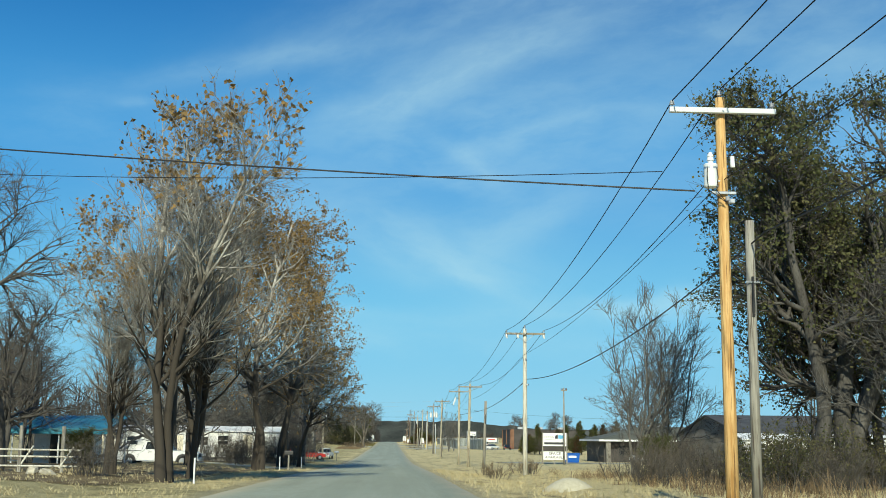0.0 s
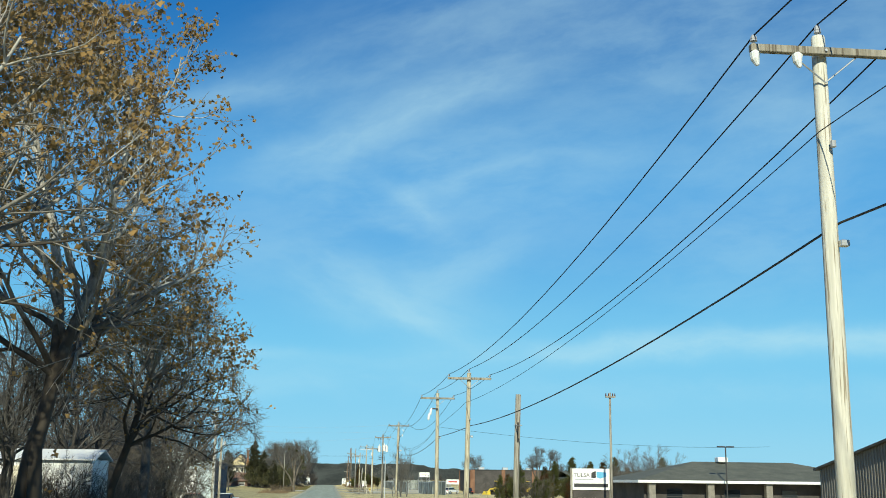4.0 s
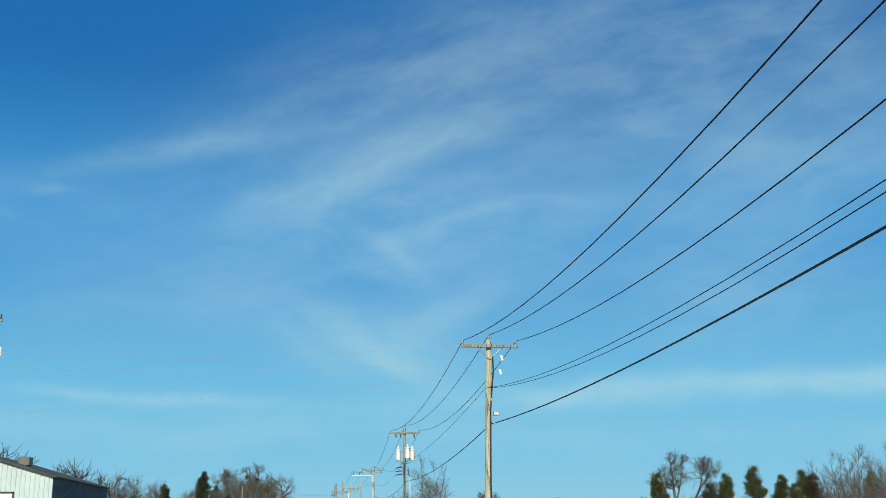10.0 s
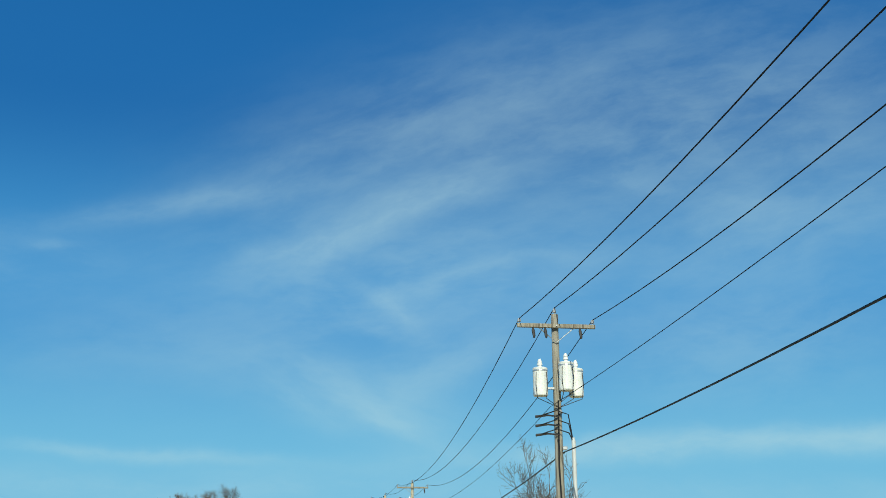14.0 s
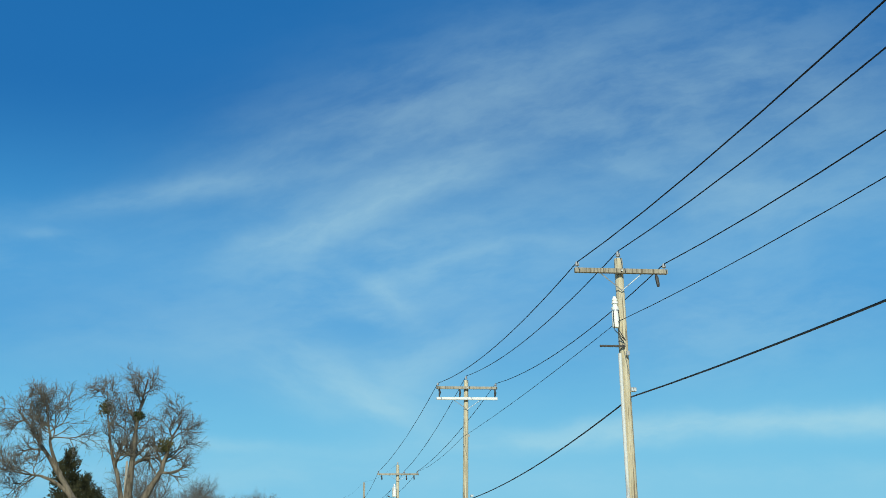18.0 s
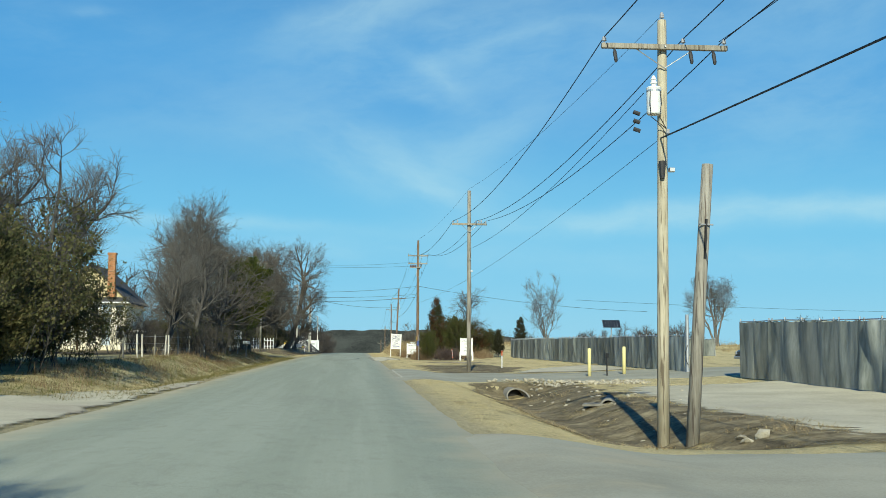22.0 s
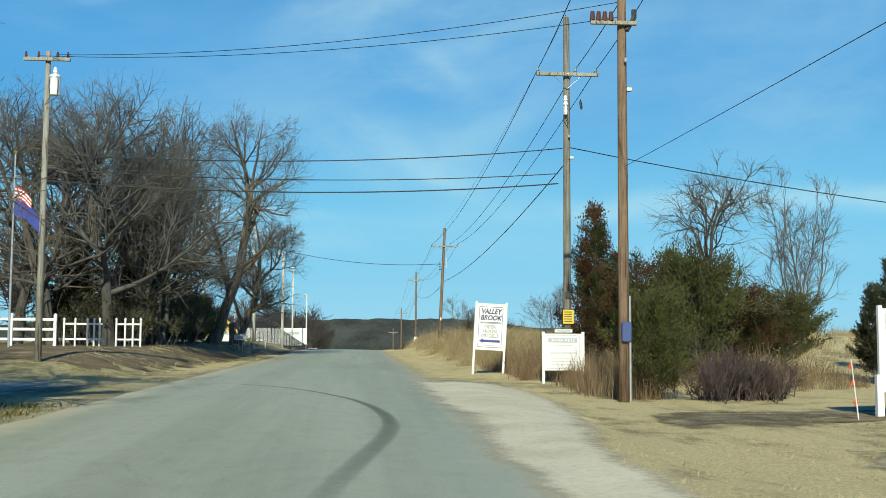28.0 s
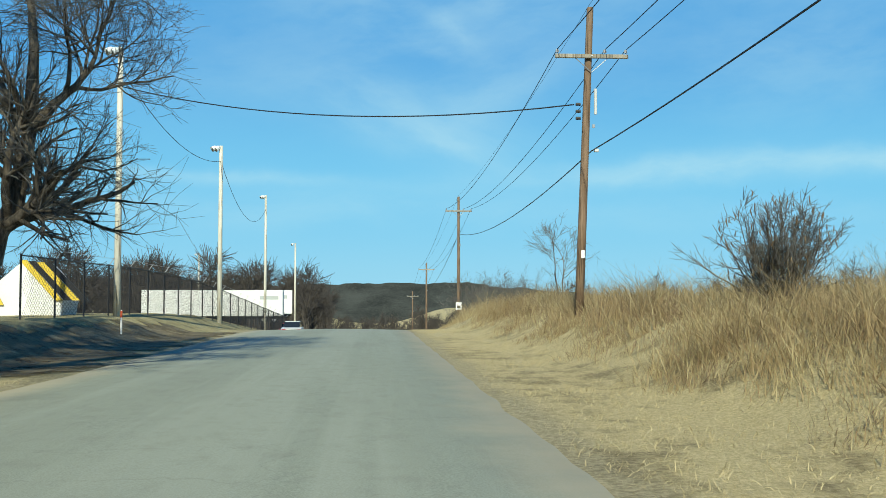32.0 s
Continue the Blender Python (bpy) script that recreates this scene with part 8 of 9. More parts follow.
part("post", Geo().tube([(0.3, 0.05, -0.2), (-0.02, 0, 1.1)], [0.08, 0.07], 8), POLE_PALE, br)


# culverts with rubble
# near-black colour that stands in for the shade inside the pipes
PIPE_SHADE = plain("painted_pipe_shade", (0.02, 0.018, 0.015), 0.9)


def culvert(x, y, r, label, lying=0.0, low=0.0, skew=0.5):
    """A pipe under a drive, its mouth cut on the slant."""
    z = land(x, y)
    ob = thing("culvert", x, y, z - low, label, "culvert", "culverts in the ditch", "", lying)
    n, vs, fs = 24, [], []
    for k in range(n + 1):
        w = math.pi * (-0.2 + 1.4 * k / n)
        c, s = math.cos(w), math.sin(w)
        for rr_, yy, sl in ((r, 0.0, 1), (r + 0.06, 0.02, 1), (r + 0.06, 4.0, 0), (r, 4.0, 0)):
            vs.append((c * rr_, yy + sl * (0.55 * s - skew * c) * (r / 0.45), s * rr_ + r * 0.55))
    for k in range(n):
        for q in range(4):
            fs.append((k * 4 + q, k * 4 + (q + 1) % 4, k * 4 + 4 + (q + 1) % 4, k * 4 + 4 + q))
    part("pipe", Geo().add(vs, fs), CONCRETE, ob)
    part("silt", Geo().poly([(-r * 0.9, -0.3, -r * 0.05), (r * 0.9, -0.7, -r * 0.05), (r * 0.9, 3.9, r * 0.08), (-r * 0.9, 3.9, r * 0.08)], (0, 0, -0.3)), DIRT, ob)
    # an added disc closes the bore and paints its shade close behind the mouth
    part("shade_disc", Geo().tube([(0, 0.8, r * 0.55), (0, 0.82, r * 0.55)], r * 0.99, 20), PIPE_SHADE, ob)
    return ob


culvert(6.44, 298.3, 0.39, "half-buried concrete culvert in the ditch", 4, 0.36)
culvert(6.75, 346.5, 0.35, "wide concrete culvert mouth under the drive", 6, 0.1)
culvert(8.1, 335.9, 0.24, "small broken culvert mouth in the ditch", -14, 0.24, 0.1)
slab_ = thing("concrete_slab", 7.9, 336.3, land(7.9, 336.3) - 0.01, "broken concrete slab lying over a culvert", "slab", "", "", -14)
part("slab", Geo().poly([(-0.55, -0.1, 0), (0.5, -0.2, 0.03), (1.3, 0.1, 0.06), (1.2, 0.5, 0.06), (-0.5, 0.6, 0.02)], (0, 0, 0.07)), CONCRETE, slab_)
rk = random.Random(9)
rock_meshes = []
for s in range(5):
    bm = bmesh.new()
    bmesh.ops.create_icosphere(bm, subdivisions=1, radius=1.0)
    for v in bm.verts:
        v.co *= 1 + rk.uniform(-0.28, 0.22)
        v.co.z *= 0.7
    me = bpy.data.meshes.new("rock")
    bm.to_mesh(me)
    bm.free()
    me.materials.append(ROCK)
    rock_meshes.append(me)


def rocks(n, area, size, label, group, top=0.0):
    for k in range(n):
        x, y = rk.uniform(area[0], area[1]), rk.uniform(area[2], area[3])
        ob = new("rock", rock_meshes[k % 5])
        s = rk.uniform(*size)
        ob.matrix_world = pose(x, y, land(x, y) + s * 0.22 + top * max(0, 1 - abs(x - 6.6) / 2.5), rk.uniform(-25, 25), rk.uniform(-25, 25), rk.uniform(0, 360)) @ Matrix.Diagonal((s, s * rk.uniform(0.7, 1.2), s * rk.uniform(0.6, 1), 1))
        tagged(ob, label, "rock", group)


rocks(30, (5.9, 7.5, 349.6, 350.8), (0.04, 0.12), "pale limestone rubble stone above a culvert", "rubble round the culvert", 0.05)
rocks(210, (7.4, 12.8, 347.0, 350.8), (0.04, 0.15), "pale limestone rubble stone above a culvert", "rubble round the culvert", 0.12)
rocks(16, (5.9, 7.0, 299.0, 299.7), (0.05, 0.11), "pale limestone stone above a culvert", "rubble round the culvert", 0.1)
rocks(20, (6.2, 12.5, 326.0, 345.0), (0.04, 0.13), "loose pale stone in the ditch", "loose stones")
rocks(24, (7.0, 9.6, 335.0, 347.0), (0.04, 0.12), "loose pale stone in the ditch", "loose stones")
rocks(3, (7.9, 8.4, 322.6, 323.4), (0.14, 0.22), "pale stone at a pole's foot", "loose stones")
rocks(3, (-13.6, -11.8, 39.5, 41.5), (0.25, 0.4), "large grey boulder beside a pipe fence", "loose stones")
rocks(4, (7.5, 10.4, 416.6, 418.4), (0.16, 0.3), "pale boulder under junipers", "loose stones")
mo = Geo()
for j in range(5):
    for i in range(16):
        w, q = 2 * math.pi * i / 16, j / 4
        s = (1 - q) * (1 + 0.15 * noise.noise(Vector((math.cos(w) * 2, math.sin(w) * 2, j))))
        mo.v.append((6.4 + math.cos(w) * 1.2 * s, 44 + math.sin(w) * 1.2 * s, land(6.4, 44) - 0.1 + 0.6 * math.sin(q * math.pi / 2)))
mo.f = [(j * 16 + i, j * 16 + (i + 1) % 16, (j + 1) * 16 + (i + 1) % 16, (j + 1) * 16 + i) for j in range(4) for i in range(16)]
single("gravel_mound", mo, GRAVEL, "small pale heap of gravel", "gravel heap", smooth=True)

# ---- signs ----
LETTER_SLATE = plain("slate_lettering", (0.17, 0.19, 0.24), 0.7)
LETTER_PALE = plain("sun_bleached_lettering", (0.57, 0.60, 0.59), 0.7)
def post_sign(x, y, turn, w, z0, z1, leg, label, post=0.09, cap=True):
    """A white board between two square posts; heights over the ground."""
    z = land(x, y)
    ob = thing("yard_sign", x, y, z, label, "sign", "white roadside signs", "", turn)
    for s in (-1, 1):
        part("post", box(s * w / 2 - post / 2, -post / 2, leg - 0.1, s * w / 2 + post / 2, post / 2, z1 + 0.06, 0.006), WHITE_PAINT, ob)
    b = part("board", box(-w / 2 + post / 2, -0.03, z0, w / 2 - post / 2, 0.03, z1, 0.004), WHITE_PAINT, ob)
    return ob, b


def border(parent, x0, x1, z0, z1, mat, t=0.018, y=-0.034):
    for q in ((x0, z0, x1, z0 + t), (x0, z1 - t, x1, z1), (x0, z0 + t, x0 + t, z1 - t), (x1 - t, z0 + t, x1, z1 - t)):
        part("border", box(q[0], y, q[1], q[2], y + 0.005, q[3]), mat, parent)


ob, b = post_sign(4.62, 429.3, -6, 1.24, 0.82, 2.56, -0.2, "white wooden sign for open house models")
ob.matrix_world = pose(4.52, 429.3, land(4.62, 429.3) + 0.06, 0, 3.0, -6) @ Matrix.Diagonal((0.91, 1, 1, 1))
border(b, -0.49, 0.49, 0.92, 2.44, LETTER)
writing("VALLEY", 0.27, b, pose(0, -0.036, 2.26), LETTER, wide=0.90, bold=0.008, slant=0.22)
writing("BROOK", 0.27, b, pose(0, -0.036, 2.02), LETTER, wide=0.92, bold=0.008, slant=0.22)
part("rule", box(-0.42, -0.036, 1.815, 0.42, -0.031, 1.87), LETTER, b)
part("text_bar", box(-0.40, -0.041, 1.832, 0.40, -0.036, 1.852), LETTER_PALE, b)
for k, w in enumerate(("OPEN", "HOUSE", "MODELS")):
    writing(w, 0.19, b, pose(0, -0.036, 1.68 - k * 0.165), LETTER)
part("arrow", Geo().poly([(0.42, -0.036, 1.115), (0.42, -0.036, 1.205), (-0.28, -0.036, 1.205), (-0.28, -0.036, 1.25), (-0.44, -0.036, 1.16), (-0.28, -0.036, 1.07), (-0.28, -0.036, 1.115)], (0, 0.005, 0)), ARROW_BLUE, b)
part("text_bar", box(-0.42, -0.036, 0.98, 0.40, -0.031, 1.005), LETTER_GREY, b)

ob, b = post_sign(6.27, 423.4, 3, 1.3, 0.42, 1.6, -0.2, "white board sign with faded lettering")
border(b, -0.54, 0.54, 0.48, 1.55, LETTER_GREY, 0.012)
part("header_band", box(-0.5, -0.036, 1.32, 0.46, -0.031, 1.46), LETTER_GREY, b)
writing("AVAILABLE", 0.13, b, pose(0, -0.042, 1.385), WHITE_PAINT, wide=1.25)
for z, w, t in ((1.2, 0.28, 0.05), (0.95, 0.42, 0.07), (0.8, 0.40, 0.03), (0.7, 0.42, 0.03), (0.6, 0.40, 0.03)):
    part("text_bar", box(-w, -0.036, z, w, -0.031, z + t), LETTER_PALE, b)
part("rider_board", box(-0.28, -0.03, 1.64, 0.3, 0.0, 1.74, 0.003), WHITE_PAINT, ob)
part("text_bar", box(-0.22, -0.036, 1.67, 0.25, -0.031, 1.71), LETTER_GREY, ob)

ob, b = post_sign(10.9, 410.0, 2, 1.16, 0.5, 2.2, -0.2, "white wooden board sign on stout posts")
border(b, -0.47, 0.47, 0.58, 2.12, LETTER_GREY, 0.014)
for k, (w, s) in enumerate((("OPEN HOUSE", 0.2), ("MODELS", 0.2), ("VALLEY", 0.24), ("BROOK", 0.24))):
    writing(w, s, b, pose(0, -0.036, 1.92 - k * 0.32), LETTER_SLATE, wide=0.68)
for s in (-1, 1):
    part("side_post", box(s * 0.64 - 0.05, -0.06, -0.2, s * 0.64 + 0.05, 0.06, 0.85, 0.008), WHITE_PAINT, ob)
part("base_box", box(-0.2, -0.2, 0.0, 0.1, 0.1, 0.3, 0.02), DARK_TRIM, ob)

# sign of the storage yard
tz = land(18.1, 129.6)
ts = thing("billboard", 18.1, 129.6, tz, "white business billboard in a steel frame", "billboard")
ts.matrix_world = pose(18.42, 129.6, tz) @ Matrix.Diagonal((1.18, 1, 1, 1))
pan = part("panel", box(-1.14, -0.04, 2.06, 1.14, 0.04, 3.55, 0.006), WHITE_PAINT, ts)
writing("TULSA", 0.36, pan, pose(-0.58, -0.045, 3.08), LETTER_DARK, wide=0.95)
part("logo", Geo().poly([(0.02, -0.046, 2.9), (0.02, -0.046, 3.25), (0.3, -0.046, 3.4), (0.3, -0.046, 2.9)], (0, 0.005, 0)), LETTER_DARK, pan)
part("logo", Geo().poly([(0.34, -0.046, 2.95), (0.34, -0.046, 3.35), (0.95, -0.046, 3.28), (0.95, -0.046, 3.0), (0.55, -0.046, 2.85)], (0, 0.005, 0)), plain("logo_blue", (0.12, 0.4, 0.62), 0.6), pan)
part("text_bar", box(-1.0, -0.046, 2.74, 0.15, -0.041, 2.82), LETTER_GREY, pan)
part("text_bar", box(-1.05, -0.046, 2.25, 1.05, -0.041, 2.5), LETTER_DARK, pan)
pan2 = part("panel", box(-1.14, -0.04, 0.5, 1.14, 0.04, 1.45, 0.006), WHITE_PAINT, ts)
writing("SPACE", 0.42, pan2, pose(0, -0.045, 1.2), LETTER_DARK)
writing("AVAILABLE", 0.42, pan2, pose(0, -0.045, 0.78), LETTER_DARK, wide=0.95)
part("window_gap_panel", box(-1.1, -0.03, 1.5, 1.1, 0.03, 2.02, 0.005), BRICK_DARK, ts)
for x in (-1.2, -0.05, 1.2):
    part("post", box(x - 0.06, 0.045, -0.2, x + 0.06, 0.15, 3.6, 0.008), POLE_GREY, ts)
dn = thing("blue_container", 22.4, 142.0, land(22.4, 142), "bright blue refuse container with a lid", "container")
part("body", Geo().poly([(-0.8, -0.6, 0.1), (0.8, -0.6, 0.1), (0.95, -0.7, 1.2), (-0.95, -0.7, 1.2)], (0, 1.3, 0)), BLUE_BIN, dn)
part("lid", box(-0.98, -0.75, 1.2, 0.98, 0.65, 1.28, 0.02), BLUE_BIN, dn)
part("text_bar", box(-0.5, -0.712, 0.7, 0.5, -0.69, 0.95), WHITE_PAINT, dn)
pl = thing("parking_lamp", 34.9, 162.0, land(34.9, 162) + 3.0, "dark twin-headed parking lot lamp", "lamp")
part("pole", Geo().tube([(0, -14.5, -3.1), (0, -14.5, 3.0)], 0.06, 8), DARK_TRIM, pl)
for s in (-1, 1):
    part("lamp_head", box(s * 0.1 if s > 0 else -0.75, -14.65, 2.95, 0.75 if s > 0 else -0.1, -14.35, 3.08, 0.02), DARK_TRIM, pl)

# white panel sign over the gate
hs = thing("billboard", 22.48, 319.8, land(22.48, 319.8), "white sign panel on tall steel posts", "billboard")
hz0 = 2.13 - land(22.48, 319.8)
pan = part("panel", box(-1.2, -0.05, hz0, 1.2, 0.05, hz0 + 1.15, 0.008), WHITE_PAINT, hs)
writing("Tulsa", 0.3, pan, pose(0.35, -0.056, hz0 + 0.3), LETTER_DARK)
part("text_bar", box(-0.85, -0.056, hz0 + 0.62, 0.55, -0.051, hz0 + 0.74), plain("pale_orange_print", (0.72, 0.62, 0.40), 0.7), pan)
part("text_bar", box(-0.3, -0.056, hz0 + 0.52, 0.5, -0.051, hz0 + 0.55), LETTER_GREY, pan)
part("emblem", box(0.78, -0.056, hz0 + 0.18, 1.08, -0.051, hz0 + 0.45), LETTER_DARK, pan)
for x in (-1.32, -0.8, 0.6, 1.3):
    part("post", Geo().tube([(x, 0.08, -0.2), (x, 0.08, hz0 + (1.3 if abs(x) > 1 else 0.1))], 0.055, 8), GALV, hs)
part("brace", Geo().tube([(0.6, 0.08, hz0), (1.3, 0.1, hz0 - 0.9)], 0.03, 6), GALV, hs)

# far white boards seen down the road on the first stretch
for x, y, w, z0, z1 in ((23, 262, 2.4, 2.1, 3.0),):
    bs = thing("billboard", x, y, land(x, y), "white board sign beyond the line", "billboard")
    part("panel", box(-w / 2, -0.04, z0, w / 2, 0.04, z1, 0.01), WHITE_PAINT, bs)
    part("text_bar", box(-0.8, -0.05, z0 + 0.35, 0.8, -0.042, z0 + 0.6), RED, bs)
    for s in (-0.8, 0.8):
        part("post", box(s - 0.05, 0.045, -0.2, s + 0.05, 0.14, z1), POLE_GREY, bs)

# mailboxes
def mailbox(x, y, label, turn=90, mat=None, n=1):
    ob = thing("mailbox", x, y, land(x, y), label, "mailbox", "roadside mailboxes", "", turn)
    part("post", box(-0.05, -0.05, -0.2, 0.05, 0.05, 1.0, 0.006), POLE_GREY, ob)
    g = Geo()
    prof = [(-0.12, 1.0), (0.12, 1.0), (0.12, 1.16)] + [(0.12 * math.cos(a), 1.16 + 0.1 * math.sin(a)) for a in (0.5, 1.0, 1.57, 2.14, 2.64)] + [(-0.12, 1.16)]
    part("box", Geo().poly([(a, -0.26, b) for a, b in prof], (0, 0.52, 0)), mat or GALV, ob)
    part("door", Geo().poly([(a * 1.03, -0.275, b) for a, b in prof], (0, 0.012, 0)), mat or GALV, ob)
    part("flag", box(0.125, -0.1, 1.12, 0.14, -0.06, 1.3), RED, ob)
    return ob


wb = thing("notice_board", -8.5, 465.9, land(-8.5, 465.9), "small weathered white notice board on posts", "sign")
part("board", box(-0.38, -0.03, 0.85, 0.38, 0.03, 1.3, 0.01), WHITE_PAINT, wb)
part("header_band", box(-0.38, -0.034, 1.2, 0.38, -0.031, 1.3), LETTER_GREY, wb)
for k in range(3):
    part("text_bar", box(-0.28, -0.036, 0.95 + k * 0.07, 0.28, -0.031, 0.98 + k * 0.07), LETTER_GREY, wb)
for s in (-0.15, 0.12):
    part("post", box(s - 0.03, 0.031, -0.2, s + 0.03, 0.08, 1.1), POLE_GREY, wb)
yb = thing("newspaper_box", -7.95, 466.3, land(-7.95, 466.3), "small yellow newspaper tube on a post", "mailbox")
part("tube", box(-0.14, -0.2, 0.95, 0.14, 0.2, 1.15, 0.03), YELLOW, yb)
part("post", box(-0.03, -0.03, -0.2, 0.03, 0.03, 0.95), POLE_GREY, yb)
mailbox(-7.2, 72.5, "dark mailbox on a post by trees", 90, DARK_TRIM)
mailbox(-7.4, 140.0, "white mailbox on a wooden post", 90, WHITE_PAINT)
mailbox(-8.9, 391.3, "grey mailbox on a leaning post", 80)
sgn = thing("back_of_sign", -9.4, 389.5, land(-9.4, 389.5), "grey back of a small road sign", "road sign")
part("post", Geo().tube([(0, 0, -0.2), (0, 0, 1.9)], 0.03, 8), GALV, sgn)
part("panel", box(-0.3, -0.02, 1.2, 0.3, 0.0, 1.9, 0.008), GALV, sgn)

# ---- west fences ----
def board_fence(x0, x1, y, label, n, h=1.25):
    ob = thing("board_fence", 0, 0, 0, label, "fence")
    for k in range(n + 1):
        x = x0 + (x1 - x0) * k / n
        z = land(x, y)
        pt = part("post", box(x - 0.07, y - 0.07, z - 0.2, x + 0.07, y + 0.07, z + h + 0.12, 0.01), WHITE_PAINT, ob)
        part("post_cap", Geo().tube([(x, y, z + h + 0.12), (x, y, z + h + 0.2), (x, y, z + h + 0.26)], [0.085, 0.085, 0.03], 10), WHITE_PAINT, pt)
        if k < n:
            x2 = x0 + (x1 - x0) * (k + 1) / n
            for q in (0.25, 0.62, 0.98):
                part("rail", box(x + 0.07, y - 0.02, z + h * q - 0.06, x2 - 0.07, y + 0.02, z + h * q + 0.06, 0.006), WHITE_PAINT, ob)
    return ob


board_fence(-24, -14.2, 440.0, "white board fence with capped posts", 5)
pk = thing("picket_fence", 0, 0, 0, "short white picket fence by bare trees", "fence")
for k, x in enumerate((-13.8, -13.3, -12.75, -12.45, -12.2, -11.45, -11.05, -10.7, -10.35)):
    z = land(x, 440)
    part("picket", Geo().tube([(x, 440, z - 0.1), (x, 440, z + 1.22), (x, 440, z + 1.25), (x, 440, z + 1.33)], [0.045, 0.045, 0.065, 0.02], 8), WHITE_PAINT, pk)
for q in (0.3, 1.0):
    part("rail", box(-13.85, 440.03, land(-12, 440) + q, -12.1, 440.08, land(-12, 440) + q + 0.08), WHITE_PAINT, pk)
    part("rail", box(-11.5, 440.03, land(-11, 440) + q, -10.3, 440.08, land(-11, 440) + q + 0.08), WHITE_PAINT, pk)
wf = thing("wire_fence", 0, 0, 0, "wire fence on weathered wooden stakes", "fence")
for k in range(22):
    y = 352 + k * 2.6
    x = -10.6 + 0.15 * math.sin(k * 2.1)
    z = land(x, y)
    part("stake", Geo().tube([(x, y, z - 0.2), (x + 0.04 * math.sin(k * 5), y, z + 1.15)], [0.05, 0.04], 7), POLE_PALE if k % 3 else POLE_GREY, wf)
    for q in (0.35, 0.7, 1.05):
        if k < 21:
            x2 = -10.6 + 0.15 * math.sin((k + 1) * 2.1)
            part("wire", Geo().tube([(x, y, z + q), (x2, y + 2.6, land(x2, y + 2.6) + q)], 0.006, 4), GALV, wf)
pf = thing("pipe_fence", 0, 0, 0, "low pale pipe fence with diagonal braces", "fence")
px = [(-16.5, 42.5), (-14.64, 43.0), (-13.17, 43.4)]
for x, y in px[1:]:
    part("post", Geo().tube([(x, y, land(x, y) - 0.2), (x, y, land(x, y) + 1.75)], 0.075, 10), POLE_GREY, pf)
for q in (0.25, 0.6, 0.85):
    part("rail", Geo().tube([(-17.5, 42.2, land(-17, 42) + q), (-12.5, 43.5, land(-13, 43) + q)], 0.035, 8), POLE_PALE, pf)
for x in (-16.2, -14.4, -12.9):
    part("brace", Geo().tube([(x - 0.25, 43.0, land(x, 43) + 0.2), (x + 0.25, 43.0, land(x, 43) + 1.0)], 0.035, 8), POLE_PALE, pf)


def chain_fence(x0, y0, x1, y1, h, label, bay=3.0, every=0.14):
    ob = thing("chain_link_fence", 0, 0, 0, label, "fence")
    L = math.hypot(x1 - x0, y1 - y0)
    n = round(L / bay)
    P = lambda s: Vector((x0 + (x1 - x0) * s / L, y0 + (y1 - y0) * s / L, 0))
    Z = lambda s: land(P(s).x, P(s).y)
    for k in range(n + 1):
        s = L * k / n
        p_ = P(s)
        z = Z(s)
        part("post", Geo().tube([(p_.x, p_.y, z - 0.2), (p_.x, p_.y, z + h + 0.05)], 0.035, 8), DARK_TRIM, ob)
        part("barb_arm", Geo().tube([(p_.x, p_.y, z + h), (p_.x + 0.22, p_.y, z + h + 0.3)], 0.018, 6), GALV, ob)
        if k < n:
            q = P(L * (k + 1) / n)
            part("top_rail", Geo().tube([(p_.x, p_.y, z + h), (q.x, q.y, Z(L * (k + 1) / n) + h)], 0.022, 6), DARK_TRIM, ob)
            part("barbed_wire", Geo().tube([(p_.x + 0.2, p_.y, z + h + 0.27), (q.x + 0.2, q.y, Z(L * (k + 1) / n) + h + 0.27)], 0.006, 4), GALV, ob)
    g = Geo()
    k = -h
    while k < L:
        for a, b in ((k, k + h), (k + h, k)):
            s0, s1 = (a, b)
            t0, t1 = 0.0, h
            lo, hi = min(s0, s1), max(s0, s1)
            if hi <= 0 or lo >= L:
                continue
            pts = []
            for q in (0, 0.5, 1):
                s = s0 + (s1 - s0) * q
                if 0 <= s <= L:
                    pp = P(s)
                    pts.append((pp.x, pp.y, Z(s) + 0.05 + h * q))
            if len(pts) > 1:
                g.tube(pts, 0.0045, 3, False)
        k += every
    w = part("wire_mesh", g, DARK_TRIM, ob)
    w["kind"] = "stuff"
    return ob


chain_fence(-9.6, 468.5, -9.9, 474.0, 1.6, "dark chain-link fence beside a bare tree", 2.7)
chain_fence(-10.8, 483.0, -8.2, 556.0, 2.0, "long dark chain-link fence topped with barbed wire", 3.3, 0.16)

